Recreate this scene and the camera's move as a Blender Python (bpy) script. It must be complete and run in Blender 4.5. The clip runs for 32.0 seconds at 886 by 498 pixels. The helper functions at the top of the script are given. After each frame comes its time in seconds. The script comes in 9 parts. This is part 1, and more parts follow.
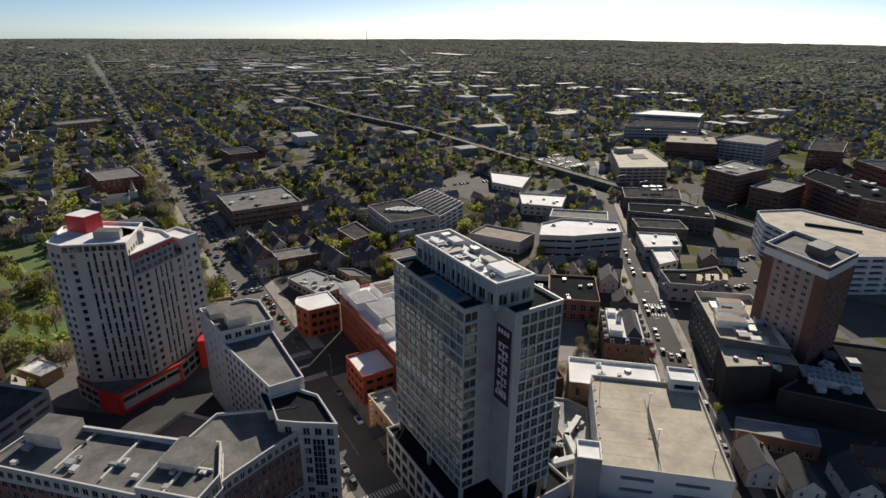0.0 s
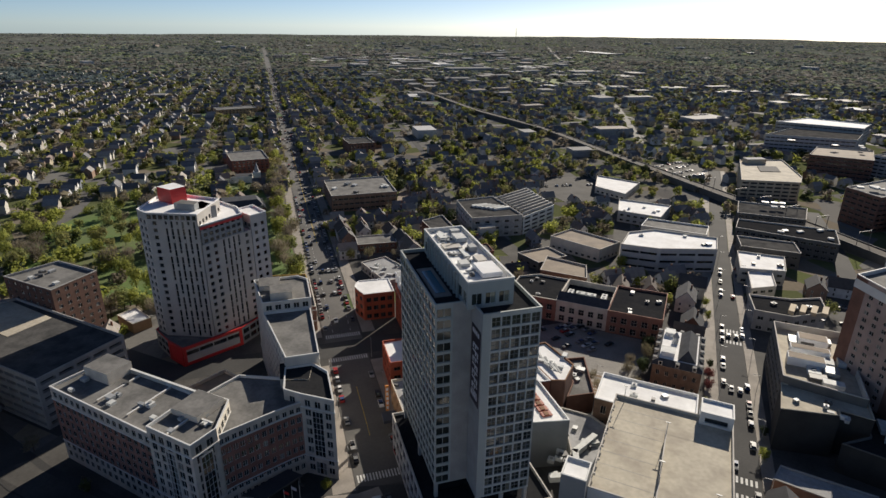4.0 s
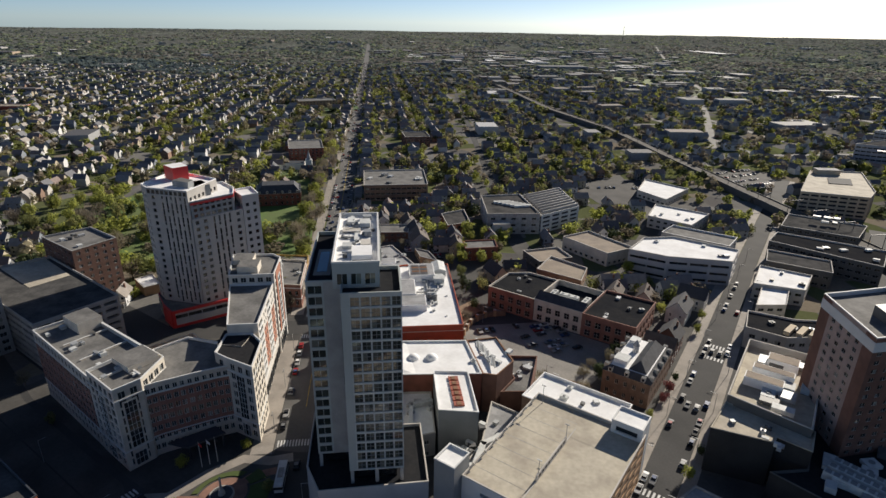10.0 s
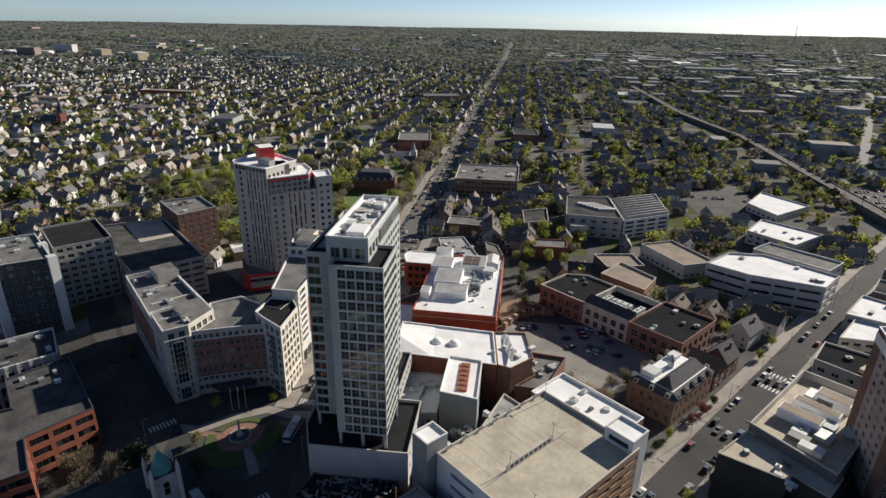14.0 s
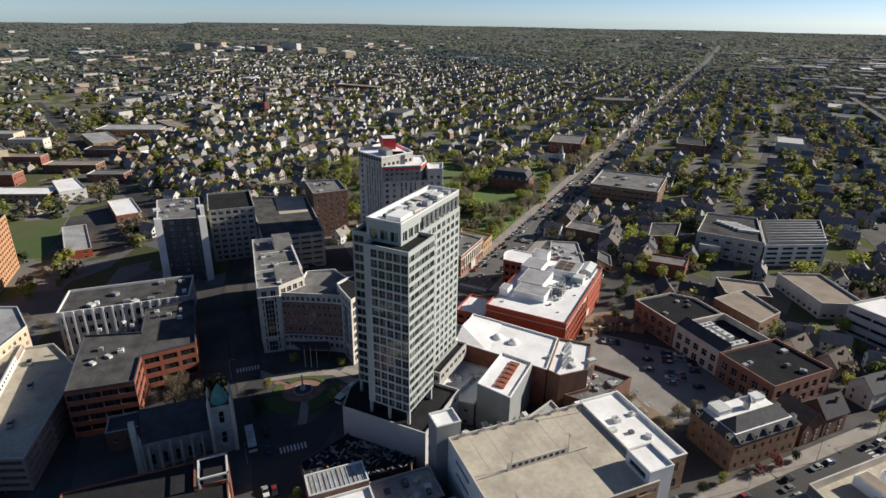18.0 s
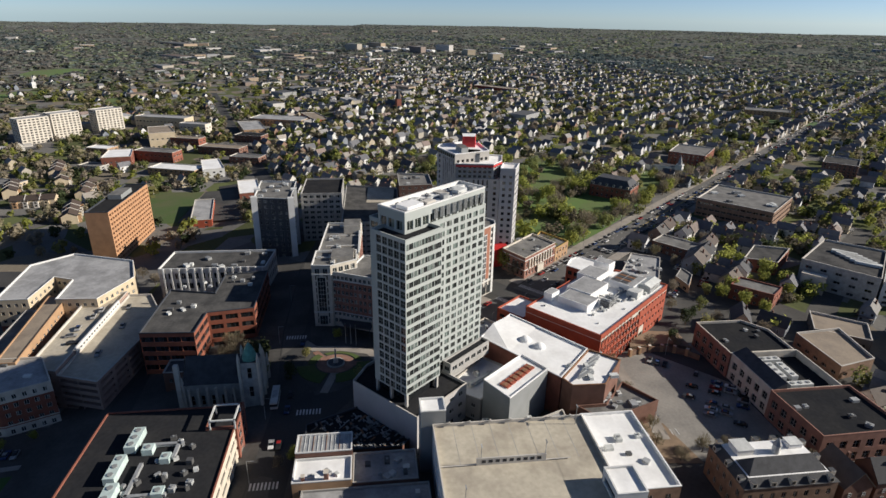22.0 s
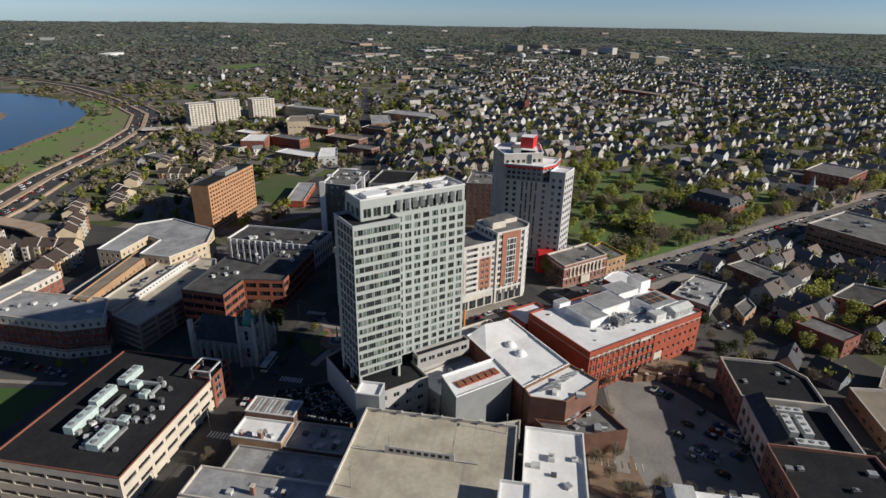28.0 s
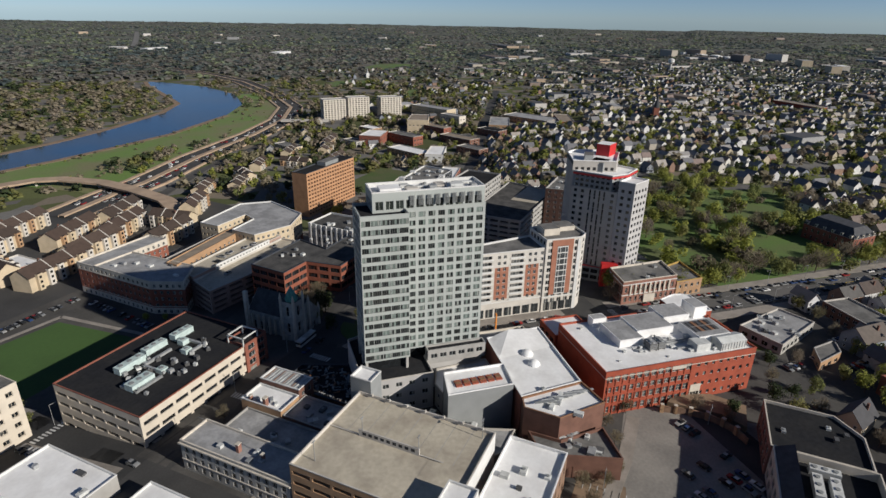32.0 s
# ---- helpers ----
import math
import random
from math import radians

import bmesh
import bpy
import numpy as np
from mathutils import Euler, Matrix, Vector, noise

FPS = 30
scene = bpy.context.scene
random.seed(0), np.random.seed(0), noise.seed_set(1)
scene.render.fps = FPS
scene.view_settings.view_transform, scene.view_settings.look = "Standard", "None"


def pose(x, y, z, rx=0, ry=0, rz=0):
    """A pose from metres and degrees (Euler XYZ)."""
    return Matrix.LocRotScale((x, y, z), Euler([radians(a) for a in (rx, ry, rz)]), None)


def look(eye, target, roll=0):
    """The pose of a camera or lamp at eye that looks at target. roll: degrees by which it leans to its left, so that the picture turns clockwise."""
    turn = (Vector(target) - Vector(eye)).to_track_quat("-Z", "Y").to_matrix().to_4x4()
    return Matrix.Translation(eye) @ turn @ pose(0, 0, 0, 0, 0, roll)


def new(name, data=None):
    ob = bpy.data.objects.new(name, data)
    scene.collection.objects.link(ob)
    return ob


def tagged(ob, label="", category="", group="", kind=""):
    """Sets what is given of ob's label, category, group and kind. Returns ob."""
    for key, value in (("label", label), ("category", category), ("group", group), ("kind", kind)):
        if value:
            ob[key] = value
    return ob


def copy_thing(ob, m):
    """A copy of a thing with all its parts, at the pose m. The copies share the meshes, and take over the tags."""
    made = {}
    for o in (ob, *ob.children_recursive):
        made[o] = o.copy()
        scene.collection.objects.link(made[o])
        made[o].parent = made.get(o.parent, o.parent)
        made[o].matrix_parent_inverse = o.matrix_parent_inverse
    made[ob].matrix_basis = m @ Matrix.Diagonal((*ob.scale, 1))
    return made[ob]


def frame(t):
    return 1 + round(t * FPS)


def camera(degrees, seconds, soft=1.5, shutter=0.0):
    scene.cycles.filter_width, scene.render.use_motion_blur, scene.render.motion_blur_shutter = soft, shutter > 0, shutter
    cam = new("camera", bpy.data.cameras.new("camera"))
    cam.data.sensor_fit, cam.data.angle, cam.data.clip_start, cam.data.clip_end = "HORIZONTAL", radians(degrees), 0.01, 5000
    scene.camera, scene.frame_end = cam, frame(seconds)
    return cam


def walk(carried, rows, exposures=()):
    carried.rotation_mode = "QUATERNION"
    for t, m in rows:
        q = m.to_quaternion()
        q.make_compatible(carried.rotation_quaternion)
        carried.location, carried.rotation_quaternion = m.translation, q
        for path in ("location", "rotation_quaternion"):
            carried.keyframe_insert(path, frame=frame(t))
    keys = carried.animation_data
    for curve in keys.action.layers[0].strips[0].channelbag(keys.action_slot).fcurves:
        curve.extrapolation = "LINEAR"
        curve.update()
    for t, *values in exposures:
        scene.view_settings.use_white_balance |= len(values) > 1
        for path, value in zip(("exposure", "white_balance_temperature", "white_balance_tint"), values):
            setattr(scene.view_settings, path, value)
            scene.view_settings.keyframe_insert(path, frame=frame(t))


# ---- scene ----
cam = camera(75.4, 32.0)
METRES, EYE, TILT, LEAN, TURN = 313.0, 132.0, 0.593, 0.132, 10.2
ROWS = [
    (0.0, 0.0, 0.0, 0.0, 0.2, -21.42, -0.51),
    (0.5, 0.015, -0.0006, 0.0001, 2.05, -21.46, -0.55),
    (1.0, 0.0307, -0.0009, 0.0001, 4.43, -21.51, -0.57),
    (1.5, 0.0453, -0.0007, 0.0003, 6.84, -21.57, -0.58),
    (2.0, 0.0603, 0.0007, 0.0004, 8.77, -21.62, -0.61),
    (2.5, 0.074, 0.0025, 0.0002, 10.15, -21.66, -0.61),
    (3.0, 0.0887, 0.0051, 0.0002, 11.71, -21.7, -0.61),
    (3.5, 0.1023, 0.008, 0.0003, 13.19, -21.74, -0.6),
    (5.5, 0.1586, 0.0224, 0.0001, 17.65, -21.87, -0.57),
    (6.0, 0.173, 0.0267, 0.0002, 17.91, -21.91, -0.56),
    (6.5, 0.1867, 0.0306, 0.0003, 18.57, -21.94, -0.58),
    (7.0, 0.2017, 0.0346, 0.0003, 19.3, -21.96, -0.59),
    (7.5, 0.2153, 0.0381, 0.0002, 20.11, -21.99, -0.61),
    (8.0, 0.2298, 0.0417, 0.0001, 21.05, -22.01, -0.64),
    (8.5, 0.2435, 0.0443, -0.0001, 21.88, -22.03, -0.65),
    (9.0, 0.2579, 0.0469, -0.0002, 22.86, -22.06, -0.68),
    (9.5, 0.2717, 0.049, -0.0004, 23.87, -22.08, -0.71),
    (10.0, 0.2868, 0.0515, -0.0005, 25.02, -22.12, -0.74),
    (10.5, 0.3007, 0.0542, -0.0008, 26.1, -22.17, -0.79),
    (11.0, 0.3161, 0.0577, -0.0007, 27.5, -22.23, -0.8),
    (11.5, 0.3306, 0.0608, -0.0007, 30.02, -22.3, -0.85),
    (12.0, 0.3454, 0.0661, -0.0006, 33.05, -22.37, -0.89),
    (12.5, 0.3594, 0.0724, -0.0009, 35.22, -22.39, -0.88),
    (13.0, 0.374, 0.08, -0.001, 36.74, -22.43, -0.87),
    (13.5, 0.3865, 0.0871, -0.0013, 37.65, -22.45, -0.86),
    (15.5, 0.4375, 0.1212, -0.0037, 46.45, -22.5, -0.68),
    (16.0, 0.4508, 0.1313, -0.0034, 49.06, -22.53, -0.63),
    (16.5, 0.4623, 0.1414, -0.0032, 51.34, -22.55, -0.6),
    (17.0, 0.4749, 0.1528, -0.0033, 53.74, -22.52, -0.55),
    (17.5, 0.4859, 0.1641, -0.0034, 55.75, -22.49, -0.51),
    (18.0, 0.4971, 0.1769, -0.0027, 57.82, -22.5, -0.48),
    (18.5, 0.507, 0.1888, -0.0035, 59.7, -22.46, -0.48),
    (19.0, 0.5174, 0.2022, -0.0035, 61.78, -22.43, -0.46),
    (19.5, 0.5263, 0.2148, -0.0035, 63.64, -22.41, -0.44),
    (20.0, 0.5362, 0.229, -0.0039, 65.63, -22.36, -0.4),
    (20.5, 0.5442, 0.2421, -0.0043, 67.31, -22.34, -0.41),
    (21.0, 0.5525, 0.2569, -0.0045, 69.15, -22.33, -0.4),
    (21.5, 0.5593, 0.2706, -0.0051, 70.88, -22.34, -0.43),
    (22.0, 0.5665, 0.2859, -0.0052, 72.88, -22.36, -0.45),
    (22.5, 0.573, 0.3002, -0.0056, 74.6, -22.37, -0.45),
    (23.0, 0.5794, 0.3162, -0.0061, 76.21, -22.37, -0.45),
    (23.5, 0.5845, 0.3308, -0.0065, 77.72, -22.39, -0.47),
    (24.0, 0.5894, 0.3469, -0.0069, 79.5, -22.4, -0.5),
    (24.5, 0.593, 0.3619, -0.007, 81.27, -22.41, -0.52),
    (25.0, 0.5956, 0.3787, -0.0071, 83.22, -22.42, -0.54),
    (25.5, 0.598, 0.3945, -0.0071, 85.1, -22.42, -0.51),
    (27.5, 0.603, 0.4599, -0.0093, 87.48, -22.29, -0.35),
    (28.0, 0.6051, 0.4766, -0.0095, 89.4, -22.3, -0.36),
    (28.5, 0.6063, 0.4921, -0.0097, 91.34, -22.29, -0.36),
    (29.0, 0.6067, 0.5093, -0.0098, 93.28, -22.27, -0.38),
    (29.5, 0.6065, 0.525, -0.0099, 95.09, -22.25, -0.4),
    (30.0, 0.6054, 0.542, -0.0101, 96.97, -22.24, -0.4),
    (30.5, 0.6043, 0.5574, -0.01, 98.68, -22.24, -0.4),
    (31.0, 0.6024, 0.5745, -0.0102, 100.56, -22.21, -0.42),
    (31.5, 0.6, 0.5905, -0.0104, 102.27, -22.17, -0.43),
    (32.0, 0.5971, 0.6074, -0.0105, 104.05, -22.14, -0.42),
]
walk(cam, [(t, pose(0, 0, EYE, TILT, LEAN, TURN) @ pose(METRES * x, METRES * y, METRES * z, 90 + pitch, roll, yaw)) for t, x, y, z, yaw, pitch, roll in ROWS], [(0.0, 0.62, 6480, 10), (10.0, 0.71, 6380, 10), (18.0, 0.80, 6240, 10), (24.0, 0.63, 6180, 10), (32.0, 0.29, 6050, 10)])

# ---- light ----
SUN_EL, SUN_AZ = 24.5, 5.5
world = bpy.data.worlds.new("sky")
scene.world = world
world.use_nodes = True
wn = world.node_tree.nodes
sky = wn.new("ShaderNodeTexSky")
sky.sky_type = "NISHITA"
sky.sun_disc = False
sky.sun_elevation, sky.sun_rotation = radians(SUN_EL), radians(SUN_AZ)
sky.air_density, sky.dust_density, sky.ozone_density = 0.6, 0.9, 2.2
sky.altitude = 2000
wn["Background"].inputs["Strength"].default_value = 0.056
world.node_tree.links.new(sky.outputs[0], wn["Background"].inputs[0])
sun = new("sun", bpy.data.lights.new("sun", "SUN"))
sun.data.energy, sun.data.angle, sun.data.color = 4.4, radians(0.55), (1.0, 0.9, 0.76)
sun.matrix_world = look((0, 0, 500), (-math.sin(radians(SUN_AZ)) * 500, -math.cos(radians(SUN_AZ)) * 500, 500 - 500 * math.tan(radians(SUN_EL))))

# ---- materials ----
MATS = {}


def mat(name, col, rough=0.8, scale=0.4, amount=0.25, fine=6.0, bump=0.0, metal=0.0, island=0.0, objects=0.0, tint=None, spec=0.5, leafy=0.0):
    """A surface with variation at two scales; island / objects: change of brightness from piece to piece; tint: second colour of the broad stains."""
    m = bpy.data.materials.new(name)
    m.use_nodes = True
    nt = m.node_tree
    n, link = nt.nodes, nt.links.new
    b = n["Principled BSDF"]
    b.inputs["Roughness"].default_value = rough
    b.inputs["Metallic"].default_value = metal
    b.inputs["Specular IOR Level"].default_value = spec
    geo = n.new("ShaderNodeNewGeometry")
    big = n.new("ShaderNodeTexNoise")
    big.inputs["Scale"].default_value = scale
    big.inputs["Detail"].default_value = 4
    small = n.new("ShaderNodeTexNoise")
    small.inputs["Scale"].default_value = fine
    small.inputs["Detail"].default_value = 2
    link(geo.outputs["Position"], big.inputs["Vector"])
    link(geo.outputs["Position"], small.inputs["Vector"])
    mix = n.new("ShaderNodeMix")
    mix.data_type = "RGBA"
    t2 = tint or tuple(c * (1 - amount) for c in col)
    mix.inputs["A"].default_value = (*col, 1)
    mix.inputs["B"].default_value = (*t2, 1)
    ramp = n.new("ShaderNodeMapRange")
    ramp.inputs["From Min"].default_value, ramp.inputs["From Max"].default_value = 0.38, 0.66
    link(big.outputs["Fac"], ramp.inputs["Value"])
    link(ramp.outputs[0], mix.inputs["Factor"])
    hsv = n.new("ShaderNodeHueSaturation")
    link(mix.outputs["Result"], hsv.inputs["Color"])
    val = n.new("ShaderNodeMapRange")
    val.inputs["To Min"].default_value, val.inputs["To Max"].default_value = 1 - amount * 0.7, 1 + amount * 0.7
    link(small.outputs["Fac"], val.inputs["Value"])
    out = val.outputs[0]
    for share, node, socket in ((island, geo, "Random Per Island"), (objects, None, "Random")):
        if share:
            node = node or n.new("ShaderNodeObjectInfo")
            r = n.new("ShaderNodeMapRange")
            r.inputs["To Min"].default_value, r.inputs["To Max"].default_value = 1 - share, 1 + share
            link(node.outputs[socket], r.inputs["Value"])
            mul = n.new("ShaderNodeMath")
            mul.operation = "MULTIPLY"
            link(out, mul.inputs[0])
            link(r.outputs[0], mul.inputs[1])
            out = mul.outputs[0]
    link(out, hsv.inputs["Value"])
    link(hsv.outputs["Color"], b.inputs["Base Color"])
    if bump:
        bn = n.new("ShaderNodeBump")
        bn.inputs["Strength"].default_value = bump
        bn.inputs["Distance"].default_value = 0.05
        link(small.outputs["Fac"], bn.inputs["Height"])
        link(bn.outputs["Normal"], b.inputs["Normal"])
    if leafy:
        tl = n.new("ShaderNodeBsdfTranslucent")
        link(hsv.outputs["Color"], tl.inputs["Color"])
        ms = n.new("ShaderNodeMixShader")
        ms.inputs[0].default_value = leafy
        link(b.outputs[0], ms.inputs[1])
        link(tl.outputs[0], ms.inputs[2])
        link(ms.outputs[0], n["Material Output"].inputs["Surface"])
    MATS[name] = m
    return m


def palette(name, colours, rough=0.8, by="objects", amount=0.2, scale=0.5, spec=0.5):
    """A surface whose colour is one of several, picked piece by piece."""
    m = mat(name, colours[0], rough, scale, amount, spec=spec)
    nt = m.node_tree
    n, link = nt.nodes, nt.links.new
    ramp = n.new("ShaderNodeValToRGB")
    ramp.color_ramp.interpolation = "CONSTANT"
    while len(ramp.color_ramp.elements) < len(colours):
        ramp.color_ramp.elements.new(0.5)
    for i, c in enumerate(colours):
        ramp.color_ramp.elements[i].position = i / len(colours)
        ramp.color_ramp.elements[i].color = (*c, 1)
    src = n.new("ShaderNodeObjectInfo").outputs["Random"]
    if by == "islands":
        add = n.new("ShaderNodeMath")
        add.operation = "ADD"
        link(src, add.inputs[0])
        link(n.new("ShaderNodeNewGeometry").outputs["Random Per Island"], add.inputs[1])
        fr = n.new("ShaderNodeMath")
        fr.operation = "FRACT"
        link(add.outputs[0], fr.inputs[0])
        src = fr.outputs[0]
    link(src, ramp.inputs[0])
    mix = next(k for k in n if k.bl_idname == "ShaderNodeMix")
    dark = n.new("ShaderNodeMix")
    dark.data_type = "RGBA"
    dark.blend_type = "MULTIPLY"
    dark.inputs["Factor"].default_value = 1
    dark.inputs["B"].default_value = (1 - amount, 1 - amount, 1 - amount, 1)
    link(ramp.outputs[0], dark.inputs["A"])
    link(ramp.outputs[0], mix.inputs["A"])
    link(dark.outputs["Result"], mix.inputs["B"])
    return m


def glassy(name, col, lit, rough=0.06):
    """Window panes over dark rooms; some have pale blinds, by the object's or the piece's random number."""
    m = palette(name, [col, col, tuple(c * 1.6 for c in col), tuple(c * 0.6 for c in col), col, lit, tuple(c * 0.7 for c in col), col], rough, "islands", 0.3, 0.3, 0.6)
    return m


mat("white_panel", (0.62, 0.62, 0.60), 0.7, 0.15, 0.12)
mat("wall_dark", (0.05, 0.047, 0.043), 0.9, 0.2, 0.25, 4.0, spec=0.2)
mat("pale_panel", (0.43, 0.42, 0.41), 0.75, 0.15, 0.12)
mat("tower_panel", (0.375, 0.40, 0.38), 0.6, 0.12, 0.1, 3.0)
mat("tower_frame", (0.47, 0.485, 0.46), 0.5, 0.2, 0.1, 3.0)
mat("concrete", (0.36, 0.35, 0.33), 0.9, 0.2, 0.2, 4.0, 0.3)
mat("pale_concrete", (0.52, 0.49, 0.44), 0.9, 0.15, 0.2, 4.0, 0.3)
mat("grey_paint", (0.24, 0.25, 0.25), 0.7, 0.2, 0.12)
mat("dark_panel", (0.055, 0.06, 0.07), 0.5, 0.3, 0.2)
mat("red_panel", (0.55, 0.03, 0.03), 0.5, 0.2, 0.12)
mat("brick_red", (0.24, 0.085, 0.055), 0.9, 0.3, 0.25, 5.0, 0.4)
mat("warm_panel", (0.43, 0.405, 0.37), 0.75, 0.15, 0.12)
mat("brick_store", (0.27, 0.135, 0.10), 0.9, 0.3, 0.25, 5.0, 0.4)
mat("brick_orange", (0.34, 0.074, 0.037), 0.9, 0.25, 0.2, 5.0, 0.4)
mat("brick_tan", (0.40, 0.25, 0.14), 0.9, 0.25, 0.2, 5.0, 0.4)
mat("brick_hotel", (0.29, 0.145, 0.11), 0.9, 0.3, 0.25, 5.0, 0.4)
mat("brick_amber", (0.44, 0.24, 0.125), 0.9, 0.25, 0.2, 5.0, 0.4)
mat("precast_rose", (0.36, 0.255, 0.21), 0.9, 0.25, 0.2, 4.0, 0.3)
mat("brick_umber", (0.115, 0.06, 0.045), 0.9, 0.3, 0.25, 5.0, 0.4)
mat("brick_pink", (0.36, 0.27, 0.235), 0.9, 0.2, 0.2, 5.0, 0.4)
mat("dark_concrete", (0.12, 0.115, 0.105), 0.9, 0.2, 0.2, 4.0, 0.3)
mat("brick_brown", (0.17, 0.085, 0.06), 0.9, 0.3, 0.25, 5.0, 0.4)
mat("brownstone", (0.24, 0.15, 0.10), 0.9, 0.5, 0.3, 4.0, 0.4)
mat("stone_grey", (0.40, 0.39, 0.36), 0.9, 0.5, 0.3, 3.0, 0.5)
mat("stone_pale", (0.58, 0.53, 0.45), 0.85, 0.3, 0.2, 3.0, 0.3)
mat("beige_stucco", (0.52, 0.43, 0.30), 0.85, 0.2, 0.15)
mat("cream_precast", (0.56, 0.50, 0.41), 0.85, 0.2, 0.15)
mat("roof_white", (0.80, 0.80, 0.79), 0.85, 0.14, 0.14, 0.7, tint=(0.69, 0.685, 0.67), spec=0.3)
mat("roof_grey", (0.19, 0.185, 0.175), 0.9, 0.16, 0.45, 0.9, tint=(0.115, 0.113, 0.108), spec=0.2)
mat("roof_dark", (0.10, 0.098, 0.095), 0.9, 0.16, 0.45, 0.9, tint=(0.06, 0.06, 0.06), spec=0.0)
mat("roof_pale", (0.34, 0.34, 0.34), 0.9, 0.14, 0.4, 0.9, tint=(0.22, 0.22, 0.22))
mat("roof_black", (0.026, 0.027, 0.03), 0.85, 0.14, 0.4, 0.8, tint=(0.034, 0.034, 0.035), spec=0.0)
mat("roof_tan", (0.27, 0.22, 0.165), 0.9, 0.12, 0.3, 1.5, tint=(0.19, 0.155, 0.12))
mat("deck_tan", (0.47, 0.425, 0.335), 0.9, 0.13, 0.32, 0.7, tint=(0.35, 0.31, 0.245))
# near-black; stands for the shade inside garage decks
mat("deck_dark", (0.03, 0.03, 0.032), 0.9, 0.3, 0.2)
mat("slate", (0.07, 0.072, 0.078), 0.7, 0.4, 0.3, 3.0, 0.3, spec=0.2)
mat("copper_green", (0.10, 0.30, 0.25), 0.6, 0.6, 0.3)
mat("metal", (0.40, 0.41, 0.41), 0.6, 0.5, 0.25, metal=0.4, objects=0.25)
mat("metal_white", (0.58, 0.59, 0.57), 0.75, 0.5, 0.2, objects=0.12)
mat("metal_teal", (0.48, 0.58, 0.56), 0.7, 0.5, 0.2)
mat("metal_dark", (0.09, 0.09, 0.09), 0.6, 0.5, 0.2)
mat("rust", (0.25, 0.13, 0.07), 0.9, 0.8, 0.3)
mat("skylight_red", (0.33, 0.09, 0.05), 0.6, 0.8, 0.2)
mat("ballast", (0.085, 0.075, 0.065), 0.95, 0.1, 0.35, 1.0)
mat("asphalt", (0.065, 0.064, 0.063), 0.9, 0.06, 0.3, 1.5, tint=(0.048, 0.048, 0.048), spec=0.2)
mat("asphalt_avenue", (0.115, 0.11, 0.103), 0.9, 0.05, 0.3, 0.8, tint=(0.08, 0.078, 0.074))
mat("asphalt_worn", (0.17, 0.163, 0.15), 0.9, 0.05, 0.3, 0.8, tint=(0.12, 0.115, 0.105))
mat("street_grey", (0.12, 0.115, 0.11), 0.9, 0.04, 0.35, 0.5, tint=(0.085, 0.083, 0.08))
mat("asphalt_pale", (0.092, 0.088, 0.082), 0.9, 0.07, 0.35, 0.8, tint=(0.06, 0.058, 0.055), spec=0.2)
mat("brick_rust", (0.25, 0.082, 0.048), 0.9, 0.25, 0.2, 5.0, 0.4)
mat("brick_rose", (0.34, 0.15, 0.095), 0.9, 0.25, 0.2, 5.0, 0.4)
mat("lot_pale", (0.25, 0.235, 0.21), 0.9, 0.08, 0.35, 1.0, tint=(0.18, 0.17, 0.155))
mat("pavement", (0.30, 0.27, 0.235), 0.9, 0.15, 0.25, 2.0)
mat("paver_red", (0.27, 0.15, 0.11), 0.9, 0.3, 0.3, 3.0)
mat("paint_white", (0.62, 0.62, 0.60), 0.8, 0.5, 0.3)
mat("paint_yellow", (0.55, 0.38, 0.06), 0.8, 0.5, 0.3)
mat("park_grass", (0.085, 0.15, 0.028), 0.95, 0.03, 0.35, 0.8, tint=(0.10, 0.115, 0.04))
mat("grass", (0.055, 0.09, 0.018), 0.95, 0.05, 0.3, 1.0, tint=(0.08, 0.09, 0.032))
mat("turf", (0.05, 0.105, 0.02), 0.95, 0.04, 0.2, 0.6)
mat("earth", (0.24, 0.17, 0.11), 0.95, 0.1, 0.3, 1.0)
mat("bark", (0.10, 0.075, 0.055), 0.95, 1.0, 0.3)
mat("leaf_lime", (0.32, 0.335, 0.09), 0.85, 0.03, 0.35, island=0.18, objects=0.2, tint=(0.25, 0.27, 0.06), spec=0.2, leafy=0.55)
mat("leaf_green", (0.205, 0.23, 0.08), 0.85, 0.03, 0.35, island=0.18, objects=0.25, tint=(0.22, 0.20, 0.08), spec=0.2, leafy=0.5)
mat("leaf_dark", (0.06, 0.08, 0.035), 0.85, 0.15, 0.3, island=0.3, objects=0.25, spec=0.2, leafy=0.35)
mat("twig", (0.22, 0.185, 0.145), 0.95, 0.03, 0.3, island=0.18, objects=0.25, tint=(0.21, 0.19, 0.115), spec=0.2, leafy=0.4)
# far foliage: base colours lightened and blued to carry the distance haze
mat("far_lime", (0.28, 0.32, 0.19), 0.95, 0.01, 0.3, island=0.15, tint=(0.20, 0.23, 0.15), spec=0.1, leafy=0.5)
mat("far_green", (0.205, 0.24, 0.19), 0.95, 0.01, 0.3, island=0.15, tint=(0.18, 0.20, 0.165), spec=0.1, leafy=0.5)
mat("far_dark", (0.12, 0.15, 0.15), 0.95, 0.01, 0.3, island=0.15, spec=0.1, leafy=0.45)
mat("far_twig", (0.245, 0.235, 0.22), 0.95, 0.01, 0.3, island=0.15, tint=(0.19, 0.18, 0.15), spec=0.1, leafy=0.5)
mat("meadow", (0.12, 0.195, 0.04), 0.95, 0.022, 0.4, 0.5, tint=(0.165, 0.16, 0.075))
mat("tan_wall", (0.42, 0.31, 0.215), 0.9, 0.1, 0.25, 1.0)
mat("off_white", (0.56, 0.53, 0.48), 0.8, 0.2, 0.15)
